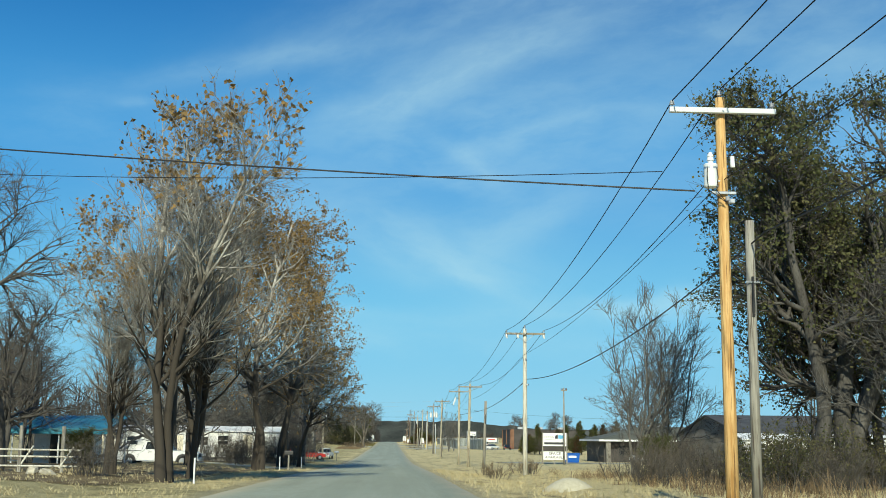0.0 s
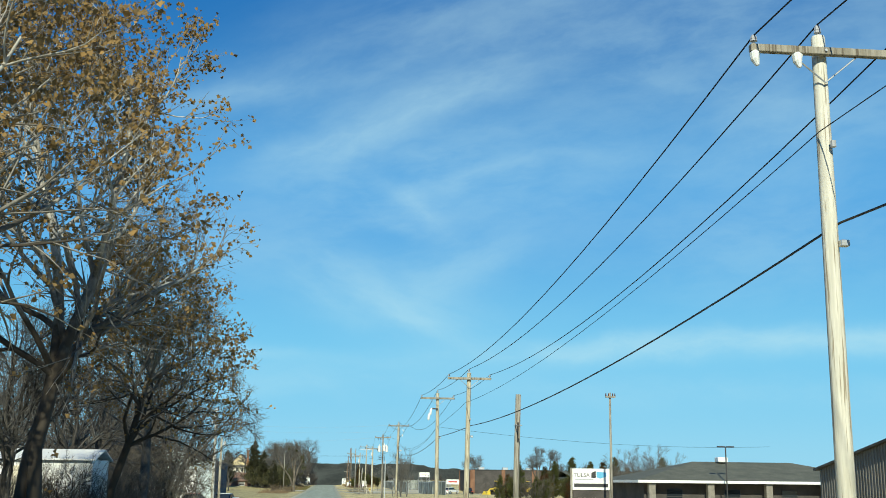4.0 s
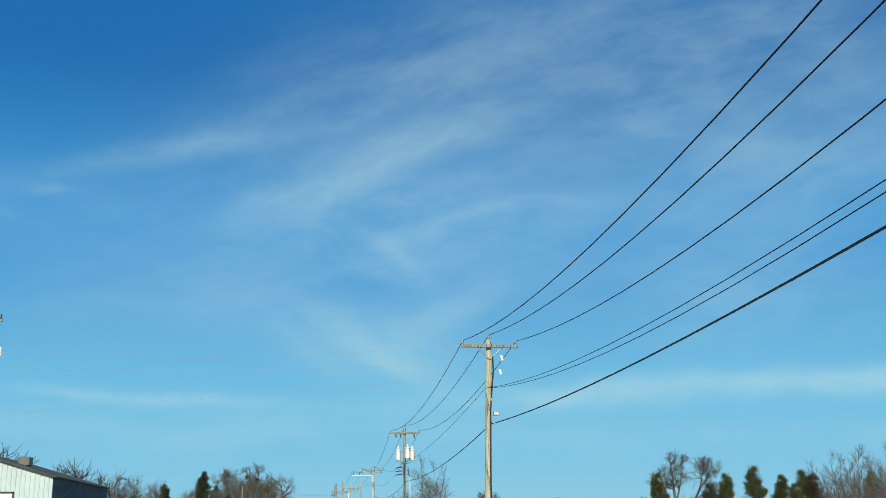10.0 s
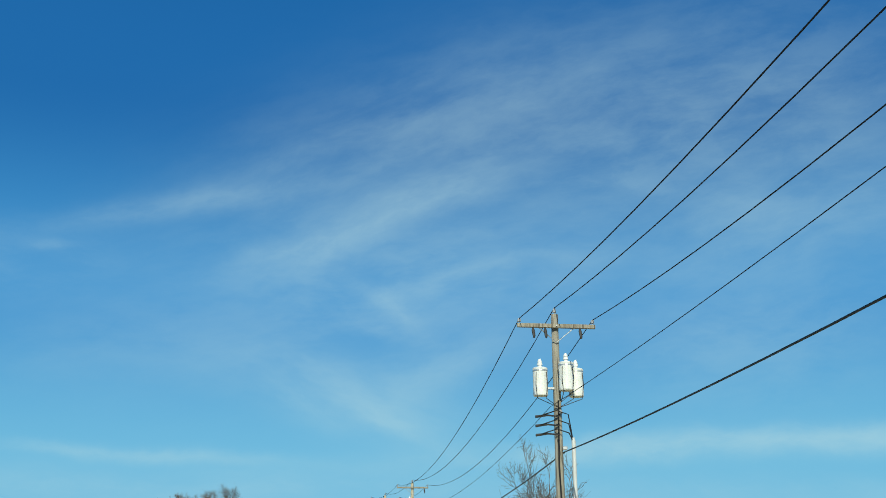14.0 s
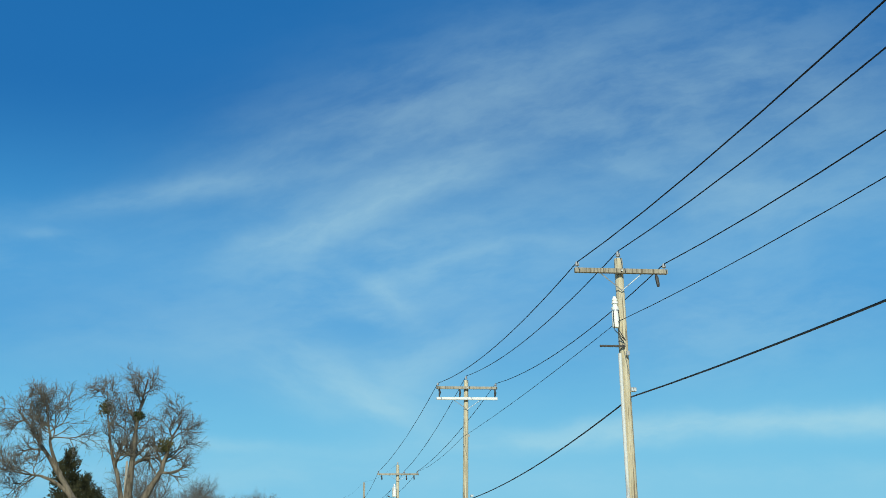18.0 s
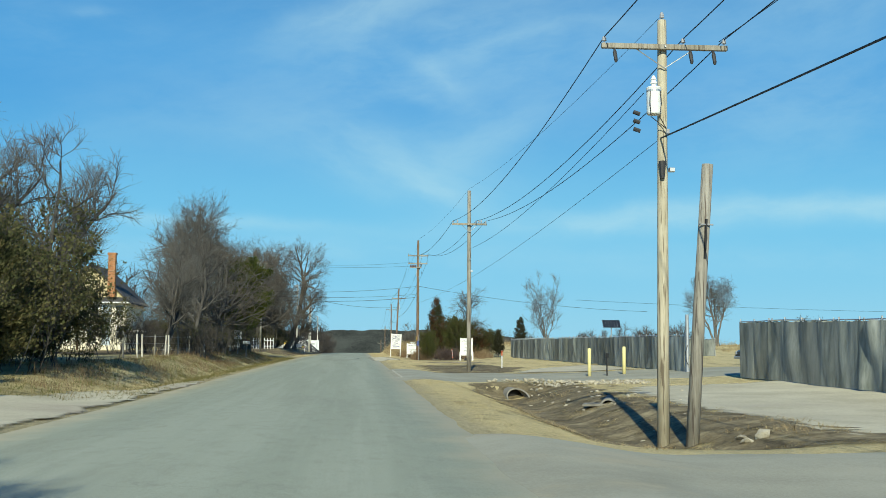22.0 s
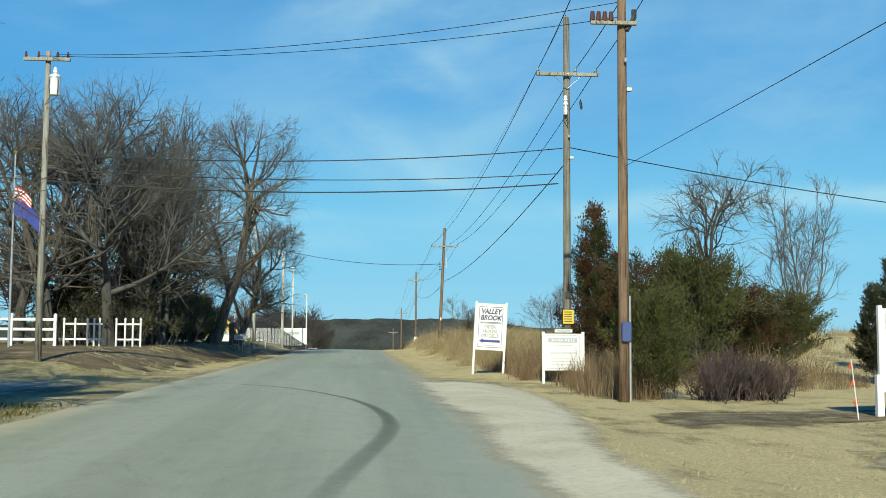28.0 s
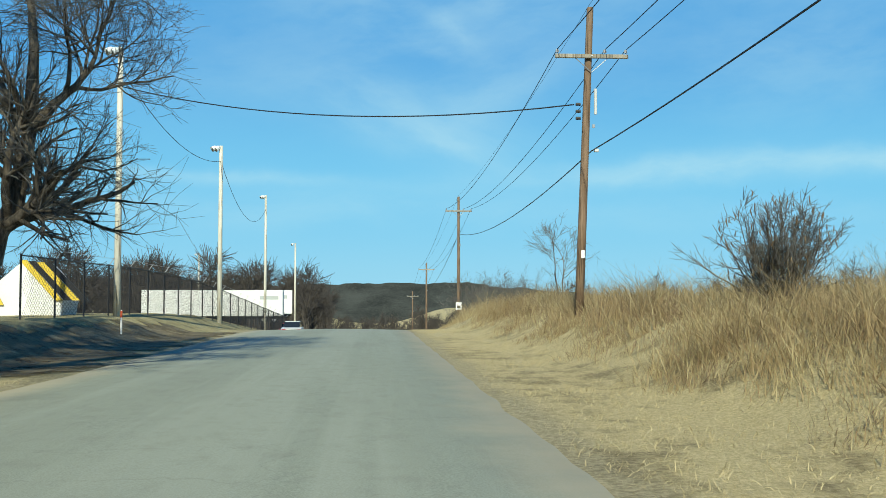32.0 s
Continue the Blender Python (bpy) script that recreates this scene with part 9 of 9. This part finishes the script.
# ---- last yard: trailers, shed ----
def box_trailer(x, y, length, turn, label, z=None):
    zz = land(x, y) if z is None else z
    ob = thing("box_trailer", x, y, zz, label, "trailer", "white box trailers", "", turn)
    part("body", box(-length / 2, -1.25, 1.1, length / 2, 1.25, 3.9, 0.05), WHITE_METAL, ob)
    for k in range(int(length / 1.2)):
        part("rib", box(-length / 2 + 0.5 + k * 1.2, -1.27, 1.15, -length / 2 + 0.56 + k * 1.2, -1.252, 3.85), WHITE_METAL, ob)
    part("chassis", box(-length / 2 + 0.2, -0.5, 0.8, length / 2 - 0.2, 0.5, 1.1), DARK_TRIM, ob)
    for dx in (-length / 2 + 1.2, -length / 2 + 2.4):
        for s in (-1, 1):
            w = part("wheel", Geo().tube([(dx, s * 1.2 - 0.15, 0.5), (dx, s * 1.2 + 0.15, 0.5)], 0.5, 16), TYRE, ob)
            part("rim", Geo().tube([(dx, s * 1.2 - 0.16, 0.5), (dx, s * 1.2 + 0.16, 0.5)], 0.27, 12), RIM, w)
    part("text_bar", box(length / 2 - 2.6, -1.275, 2.9, length / 2 - 0.6, -1.268, 3.3), LETTER_GREY, ob)
    return ob


box_trailer(-17.0, 569, 15.0, 6, "long white box trailer parked behind the fence", -1.75)
box_trailer(-11.6, 580, 4.5, 4, "short white box trailer parked behind the fence", -1.6)
sh = thing("shed", -13.2, 491.6, land(-13.2, 491.6), "white shed striped with yellow and black boards", "shed")
sh.matrix_world = pose(-13.1, 491.6, land(-13.2, 491.6)) @ Matrix.Diagonal((1.15, 1, 1.15, 1))
part("wall", Geo().poly([(-1.2, 0, -0.1), (1.0, 0, -0.1), (1.15, 0, 0.75), (0.35, 0, 1.7), (-0.35, 0, 1.75), (-1.2, 0, 1.0)], (0, 2.2, 0)), WHITE_METAL, sh)
for k, (x0, m) in enumerate(((-0.35, YELLOW), (-0.05, BLACK_PAINT), (0.22, YELLOW), (0.5, BLACK_PAINT))):
    part("striped_board", Geo().poly([(x0, -0.12, 1.86 - k * 0.04), (x0 + 0.24, -0.12, 1.86 - k * 0.04), (x0 + 1.45, -0.12, 0.5), (x0 + 1.2, -0.12, 0.5)], (0, 0.06, 0)), m, sh)
for k, m in enumerate((YELLOW, BLACK_PAINT, YELLOW)):
    part("striped_board", Geo().poly([(-1.75 + k * 0.2, -0.12, 1.15 - k * 0.12), (-1.55 + k * 0.2, -0.12, 1.15 - k * 0.12), (-1.25 + k * 0.2, -0.12, 0.35), (-1.45 + k * 0.2, -0.12, 0.35)], (0, 0.06, 0)), m, sh)
# flags
fp = thing("flag_pole", -13.8, 432.0, land(-13.8, 432), "slim flag pole with two hanging flags", "flag pole")
part("pole", Geo().tube([(0, 0, -0.2), (0, 0, 7.6)], [0.05, 0.03], 8), GALV, fp)
part("finial", Geo().tube([(0, 0, 7.58), (0, 0, 7.64), (0, 0, 7.72)], [0.03, 0.07, 0.02], 8), YELLOW, fp)


def flag(z, w, h, mats, parent, name):
    n = len(mats)
    first = None
    for k, m in enumerate(mats):
        vs = []
        for i in range(9):
            q = i / 8
            for e in (0, 1):
                zz = z - h * (k + e) / n - q * q * w * 0.55
                vs.append((0.04 + q * w * 0.75, math.sin(q * 6 + k * 0.1) * 0.09 * q, zz))
        fs = [(i * 2, i * 2 + 1, i * 2 + 3, i * 2 + 2) for i in range(8)]
        o = part(name if first is None else "stripe", Geo().add(vs, fs), m, first or parent, smooth=True)
        first = first or o


flag(6.3, 0.85, 0.5, [RED, WHITE_PAINT, RED, WHITE_PAINT, RED, WHITE_PAINT, RED], fp, "striped_flag")
flag(5.75, 1.35, 0.62, [plain("flag_blue", (0.03, 0.05, 0.30), 0.7)], fp, "blue_flag")

# ---- vehicles ----
def wheel(parent, x, y, z, r, w):
    t = part("wheel", Geo().tube([(x, y - w / 2, z), (x, y - w / 2 + 0.03, z), (x, y + w / 2 - 0.03, z), (x, y + w / 2, z)], [r * 0.9, r, r, r * 0.9], 22), TYRE, parent, smooth=False)
    s = -1 if y < 0 else 1
    part("rim", Geo().tube([(x, y + s * (w / 2 - 0.02), z), (x, y + s * (w / 2 + 0.008), z), (x, y + s * (w / 2 + 0.012), z)], [r * 0.62, r * 0.6, r * 0.2], 16), RIM, t)


def pickup(x, y, turn, paint, label, z=None):
    """A crew-cab pickup, nose along its +x."""
    ob = thing("pickup_truck", x, y, land(x, y) if z is None else z, label, "pickup truck", "", "", turn)
    L, W = 5.7, 0.98
    side = [(-2.85, 0.55), (-2.85, 1.05), (-0.95, 1.07), (-0.95, 1.12), (0.95, 1.12), (2.6, 1.05), (2.85, 0.92), (2.85, 0.5), (2.3, 0.45), (2.15, 0.8), (1.85, 0.92), (1.55, 0.8), (1.4, 0.42), (-1.3, 0.42), (-1.45, 0.8), (-1.75, 0.92), (-2.05, 0.8), (-2.2, 0.45)]
    part("body", Geo().poly([(a, -W, b) for a, b in side], (0, 2 * W, 0)), paint, ob)
    cab = [(-0.95, 1.12), (-0.75, 1.75), (-0.6, 1.82), (0.35, 1.82), (0.55, 1.76), (1.15, 1.12)]
    c = part("cab", Geo().poly([(a, -W * 0.86, b) for a, b in cab], (0, 1.72 * W, 0)), paint, ob)
    for s in (-1, 1):
        yy = s * W * 0.862
        part("side_window", Geo().poly([(-0.72, yy, 1.2), (-0.6, yy, 1.7), (-0.1, yy, 1.72), (-0.1, yy, 1.2)], (0, s * 0.006, 0)), GLASS_DARK, c)
        part("side_window", Geo().poly([(0.0, yy, 1.2), (0.0, yy, 1.72), (0.4, yy, 1.7), (0.88, yy, 1.2)], (0, s * 0.006, 0)), GLASS_DARK, c)
        part("door_handle", box(-0.45, yy + (0.1 if s > 0 else -0.14), 1.0, -0.25, yy + (0.14 if s > 0 else -0.1), 1.04), DARK_TRIM, ob)
        part("mirror", box(0.75, s * (W + 0.12) - 0.08, 1.15, 0.88, s * (W + 0.12) + 0.08, 1.38, 0.02), paint, ob)
        part("headlight", box(2.72, s * 0.75 - 0.16, 0.74, 2.87, s * 0.75 + 0.16, 0.95, 0.01), CAN, ob)
        part("tail_light", box(-2.87, s * 0.88 - 0.08, 0.72, -2.8, s * 0.88 + 0.08, 1.02, 0.01), RED, ob)
        for xx in (1.85, -1.75):
            wheel(ob, xx, s * (W - 0.12), 0.39, 0.39, 0.26)
            part("wheel_arch", Geo().tube([(xx, s * (W - 0.02) - 0.02, 0.42), (xx, s * (W - 0.02) + 0.012, 0.42)], 0.47, 20), DARK_TRIM, ob)
    part("windscreen", Geo().poly([(0.58, -0.76, 1.74), (1.1, -0.8, 1.16), (1.1, 0.8, 1.16), (0.58, 0.76, 1.74)], (0.02, 0, 0.015)), GLASS_DARK, c)
    part("rear_window", Geo().poly([(-0.77, -0.7, 1.72), (-0.96, -0.74, 1.2), (-0.96, 0.74, 1.2), (-0.77, 0.7, 1.72)], (-0.015, 0, 0.005)), GLASS_DARK, c)
    part("front_bumper", box(2.82, -0.95, 0.42, 2.98, 0.95, 0.62, 0.03), RIM, ob)
    part("rear_bumper", box(-2.98, -0.92, 0.48, -2.84, 0.92, 0.66, 0.03), RIM, ob)
    part("grille", box(2.84, -0.55, 0.66, 2.88, 0.55, 0.94, 0.01), DARK_TRIM, ob)
    part("bed_liner", box(-2.75, -0.82, 0.9, -1.05, 0.82, 1.09), DARK_TRIM, ob)
    return ob


def sedan(x, y, turn, paint, label):
    ob = thing("car", x, y, land(x, y), label, "car", "parked cars", "", turn)
    side = [(-2.2, 0.4), (-2.25, 0.85), (-1.5, 0.95), (1.0, 0.95), (2.1, 0.78), (2.2, 0.4)]
    part("body", Geo().poly([(a, -0.86, b) for a, b in side], (0, 1.72, 0)), paint, ob)
    part("cabin", Geo().poly([(-1.5, -0.7, 0.95), (-1.0, -0.65, 1.42), (0.2, -0.65, 1.44), (1.0, -0.7, 0.95)], (0, 1.36, 0)), GLASS_DARK, ob)
    part("roof", box(-1.0, -0.64, 1.42, 0.2, 0.64, 1.47, 0.02), paint, ob)
    for s in (-1, 1):
        for xx in (1.35, -1.35):
            wheel(ob, xx, s * 0.8, 0.32, 0.32, 0.2)
        part("headlight", box(2.08, s * 0.6 - 0.15, 0.6, 2.2, s * 0.6 + 0.15, 0.74, 0.01), CAN, ob)
        part("tail_light", box(-2.27, s * 0.65 - 0.15, 0.65, -2.2, s * 0.65 + 0.15, 0.82, 0.01), RED, ob)
    return ob


pickup(-16.7, 78.3, 0, CAR_WHITE, "white crew-cab pickup parked in a yard", -0.72)
pickup(29.2, 375.0, 180, CAR_BLACK, "black pickup parked beyond the gate", -0.95)
sedan(-11.5, 150.0, 10, RED, "red car parked by a yard")
sedan(-9.8, 158.0, 85, CAR_WHITE, "white car parked by a yard")
for k, (x, y) in enumerate(((24, 300), (27, 303), (30.5, 299), (27.0, 342.0))):
    sedan(x, y, 10 + 40 * k, CAR_WHITE if k % 3 != 2 else CAR_BLACK, "parked pale car behind the yard fence" if k % 3 != 2 else "parked dark car behind the yard fence")
vn = thing("van", 23.9, 330.0, land(23.9, 330), "dark maroon panel van parked behind the gate", "van", "parked cars", "", 78)
part("body", Geo().poly([(-2.5, -1.0, 0.35), (-2.55, -1.0, 1.75), (-2.3, -1.0, 2.0), (1.0, -1.0, 2.0), (1.7, -1.0, 1.2), (2.5, -1.0, 1.0), (2.5, -1.0, 0.35)], (0, 2.0, 0)), plain("maroon_paint", (0.018, 0.010, 0.011), 0.35), vn)
part("rear_window", box(-2.57, -0.75, 1.15, -2.54, 0.75, 1.65, 0.01), GLASS_DARK, vn)
part("bumper", box(-2.7, -0.95, 0.35, -2.52, 0.95, 0.6, 0.03), BLACK_PAINT, vn)
for s in (-1, 1):
    part("tail_light", box(-2.58, s * 0.9 - 0.05, 0.85, -2.53, s * 0.9 + 0.05, 1.1, 0.01), RED, vn)
    for xx in (-1.6, 1.6):
        wheel(vn, xx, s * 0.92, 0.36, 0.36, 0.22)
pickup(24.5, 317.5, 170, CAR_BLACK, "dark pickup parked behind the gate")


def loader(x, y, turn):
    ob = thing("wheel_loader", x, y, land(x, y), "yellow wheel loader parked by the hall", "loader", "", "", turn)
    part("body", box(-1.6, -0.9, 0.7, 1.0, 0.9, 1.7, 0.08), YELLOW, ob)
    part("cab", box(-0.4, -0.75, 1.7, 0.8, 0.75, 3.0, 0.06), GLASS_DARK, ob)
    part("cab_roof", box(-0.5, -0.85, 3.0, 0.9, 0.85, 3.12, 0.03), YELLOW, ob)
    part("boom", Geo().tube([(0.9, 0, 1.5), (2.3, 0, 1.3), (2.9, 0, 0.6)], 0.16, 8), YELLOW, ob)
    part("bucket", Geo().poly([(2.8, -1.2, 0.1), (3.7, -1.2, 0.15), (3.2, -1.2, 0.9), (2.8, -1.2, 0.8)], (0, 2.4, 0)), YELLOW, ob)
    for s in (-1, 1):
        for xx in (1.0, -1.1):
            wheel(ob, xx, s * 0.95, 0.62, 0.62, 0.4)
    return ob


loader(37.0, 296.0, 200)
loader(44.0, 300.0, 160)
sedan(31.6, 143.5, 95, CAR_WHITE, "white car parked before the office")
sedan(-6.9, 547.0, 90, CAR_WHITE, "white car parked past the crest")
sedan(-7.4, 553.0, 80, RED, "dark red car parked past the crest")

# ---- grass ----
def blades(n, seed, area, height, width, mat, label, keep=None, lean=0.35, name="grass", foot=None):
    """Separate bent blades, scattered in tufts."""
    rng = np.random.default_rng(seed)
    t = max(1, n // (22 if height[1] > 0.5 else 9))
    cx, cy = rng.uniform(area[0], area[1], t), rng.uniform(area[2], area[3], t)
    own = rng.integers(0, t, n)
    wide = 0.2 if height[1] > 0.5 else 0.12
    x, y = cx[own] + rng.normal(0, wide, n), cy[own] + rng.normal(0, wide, n)
    if keep is not None:
        k = keep(x, y, rng.uniform(0, 1, n))
        x, y, own = x[k], y[k], own[k]
    n = len(x)
    z = land_all(x, y) - 0.02
    patch = 0.5 + 0.5 * np.sin(x * 0.9 + 1.7 * np.sin(y * 0.23 + seed)) * np.sin(y * 0.55 + 1.3 * np.sin(x * 0.6 + seed))
    h = (height[0] + (height[1] - height[0]) * rng.uniform(0, 1, n) ** 1.7) * (0.4 + 0.8 * rng.uniform(0, 1, t)[own]) * (0.65 + 0.5 * patch)
    if foot is not None:
        h *= 0.35 + 0.65 * ease(x + 0.6 * np.sin(y * 0.9) * np.sin(y * 0.37 + 1), foot, foot + 2.2)
    a = rng.uniform(0, 2 * math.pi, n)
    w = rng.uniform(0.6, 1.3, n) * width
    if height[1] > 0.5:
        w *= 0.8
    d = (rng.normal(0, lean, (n, 2)) + rng.normal(0, lean * 0.9, (t, 2))[own]) * h[:, None]
    sx, sy = np.cos(a) * w, np.sin(a) * w
    b0 = np.stack([x - sx, y - sy, z], 1)
    b1 = np.stack([x + sx, y + sy, z], 1)
    m1 = np.stack([x + sx * 0.8 + d[:, 0] * 0.35, y + sy * 0.8 + d[:, 1] * 0.35, z + h * 0.6], 1)
    m0 = np.stack([x - sx * 0.8 + d[:, 0] * 0.35, y - sy * 0.8 + d[:, 1] * 0.35, z + h * 0.6], 1)
    t1 = np.stack([x + sx * 0.15 + d[:, 0], y + sy * 0.15 + d[:, 1], z + h], 1)
    t0 = np.stack([x - sx * 0.15 + d[:, 0], y - sy * 0.15 + d[:, 1], z + h], 1)
    v = np.stack([b0, b1, m1, m0, t1, t0], 1).reshape(-1, 3)
    i = np.arange(n)[:, None] * 6
    f = np.concatenate([i + np.array([[0, 1, 2, 3]]), i + np.array([[3, 2, 4, 5]])])
    return single(name, quads_mesh(name, v, f, mat), None, label, "grass", kind="stuff")


def off_drive(x, y, u):
    return ~(((y > 301) & (y < 346.5) & (x > 8.2)) | ((y > 300.5) & (y < 319)) | ((y > 347.5) & (y < 364.6)))


# tall straw on the bank
def on_bank(a, b):
    return lambda x, y, u: u < ease(x + 0.5 * np.sin(y * 0.8) + 0.3 * np.sin(y * 2.1), a, b) * (0.45 + 0.55 * (np.sin(x * 1.9 + 2 * np.sin(y * 0.4)) * np.sin(y * 1.1 + np.sin(x)) > -0.25))


blades(64000, 71, (4.2, 12, 436, 470), (0.25, 1.2), 0.007, STRAW, "tall dry straw-coloured grass on the bank", on_bank(4.3, 5.6), 0.42, "tall_grass", 4.4)
blades(30000, 93, (4.4, 10, 436, 505), (0.2, 0.6), 0.006, STRAW, "matted bent dry grass on the bank", on_bank(4.3, 5.4), 0.9, "tall_grass", 4.2)
blades(40000, 91, (4.4, 11, 432, 505), (0.25, 0.95), 0.007, REED, "grey-brown dead weeds among tall grass", on_bank(4.6, 6.0), 0.5, "weeds", 4.6)
blades(46000, 72, (4.4, 13, 470, 530), (0.25, 1.2), 0.010, STRAW, "tall dry straw-coloured grass on the bank", on_bank(4.6, 6.0), 0.42, "tall_grass", 4.6)
blades(26000, 73, (13, 60, 436, 560), (0.4, 1.1), 0.022, STRAW, "tall dry straw-coloured grass on the field", None, 0.3, "tall_grass")
blades(9000, 74, (7.0, 15, 419, 434), (0.4, 1.3), 0.009, REED, "grey-brown dead weeds round the signs", None, 0.25, "weeds")
blades(9000, 75, (5.2, 9.0, 424.2, 436), (0.4, 1.2), 0.008, REED, "dry tall grass behind a sign", None, 0.25, "tall_grass")
blades(3200, 92, (6.2, 7.7, 416.5, 425), (0.5, 1.3), 0.008, REED, "dry tall grass at a pole's foot", None, 0.2, "tall_grass")
# short turf on the verges
blades(46000, 76, (2.1, 5.4, 425, 505), (0.03, 0.10), 0.005, STRAW_SHORT, "short tan winter turf on the verge", None, 0.8)
blades(40000, 77, (2.1, 6.0, 284, 350), (0.03, 0.09), 0.005, STRAW_SHORT, "short tan winter turf on the verge", off_drive, 0.8)
blades(26000, 78, (2.1, 9.0, 366, 412), (0.03, 0.08), 0.005, STRAW_SHORT, "short tan winter turf on the verge", None, 0.8)
blades(7000, 79, (6.5, 20, 284, 301), (0.04, 0.12), 0.007, STRAW_SHORT, "short tan winter turf by the drive", None, 0.7)
blades(22000, 94, (4.6, 20, 284, 301), (0.03, 0.1), 0.005, STRAW, "clumps of dry grass on bare soil", lambda x, y, u: np.sin(x * 1.3 + 2 * np.sin(y * 0.7)) * np.sin(y * 1.2 + x * 0.4) > 0.1, 0.8)
blades(20000, 95, (4.4, 10, 319, 347), (0.05, 0.16), 0.007, STRAW, "clumps of dry grass in a ditch", lambda x, y, u: np.sin(x * 1.7 + 2 * np.sin(y * 0.6)) * np.sin(y * 1.1 + x * 0.5) > 0.15, 0.8)
blades(11000, 96, (4.8, 16, 386, 412), (0.03, 0.1), 0.005, STRAW, "clumps of dry grass on bare soil", lambda x, y, u: np.sin(x * 0.9 + 2 * np.sin(y * 0.5)) * np.sin(y * 0.9 + x * 0.4) > 0.0, 0.8)
# west verge and bank
blades(30000, 80, (-10.5, -6.1, 330, 411), (0.06, 0.22), 0.009, GREEN_GRASS, "greenish winter grass on the west bank", None, 0.5)
blades(26000, 81, (-14, -6.2, 284, 335), (0.06, 0.26), 0.007, STRAW_SHORT, "pale dry grass west of the road", lambda x, y, u: ~((y > 310) & (y < 334) & (x > -10)), 0.45)
blades(9000, 82, (-10.5, -7.0, 333, 412), (0.2, 0.6), 0.007, REED, "dry weeds on the west bank", lambda x, y, u: x < -7.8, 0.35, "weeds")
blades(7000, 83, (-10.5, -6.1, 422, 470), (0.05, 0.16), 0.009, STRAW_SHORT, "pale dry grass west of the road", None, 0.5)
blades(6000, 84, (-12, -6.2, 400, 411), (0.06, 0.2), 0.009, GREEN_GRASS, "greenish grass at the side road", None, 0.5)
blades(9000, 85, (-14, -7, 268, 300), (0.3, 0.9), 0.009, REED, "grey-brown dead weeds by the cottonwood", lambda x, y, u: (x < -8.2), 0.3, "weeds")
blades(14000, 86, (-16, -6.2, 22, 80), (0.06, 0.2), 0.012, STRAW_SHORT, "dry grass under roadside trees", None, 0.5)
blades(16000, 87, (2.2, 16, 22, 80), (0.06, 0.3), 0.013, STRAW_SHORT, "dry grass beside the road", None, 0.5)
blades(5000, 88, (8.5, 18, 28, 62), (0.3, 0.9), 0.012, REED, "grey-brown dead weeds under trees", None, 0.3, "weeds")
plant(WEEDS, "weed_clump", -9.0, 287.5, land(-9, 287.5), "tangle of dead brown weeds", "weeds", "weed clumps", 0, 0.9)
plant(WEEDS, "weed_clump", -8.6, 291.5, land(-8.6, 291.5), "tangle of dead brown weeds", "weeds", "weed clumps", 90, 0.75)
plant(WEEDS, "weed_clump", -11.5, 290.5, land(-11.5, 290.5), "tangle of dead brown weeds", "weeds", "weed clumps", 190, 1.1)
plant(WEEDS, "weed_clump", 5.0, 62.0, land(5, 62), "tangle of dead brown weeds", "weeds", "weed clumps", 190, 0.6)
plant(WEEDS, "weed_clump", 7.6, 67.2, land(7.6, 67.2), "tangle of dead brown weeds", "weeds", "weed clumps", 20, 0.6)
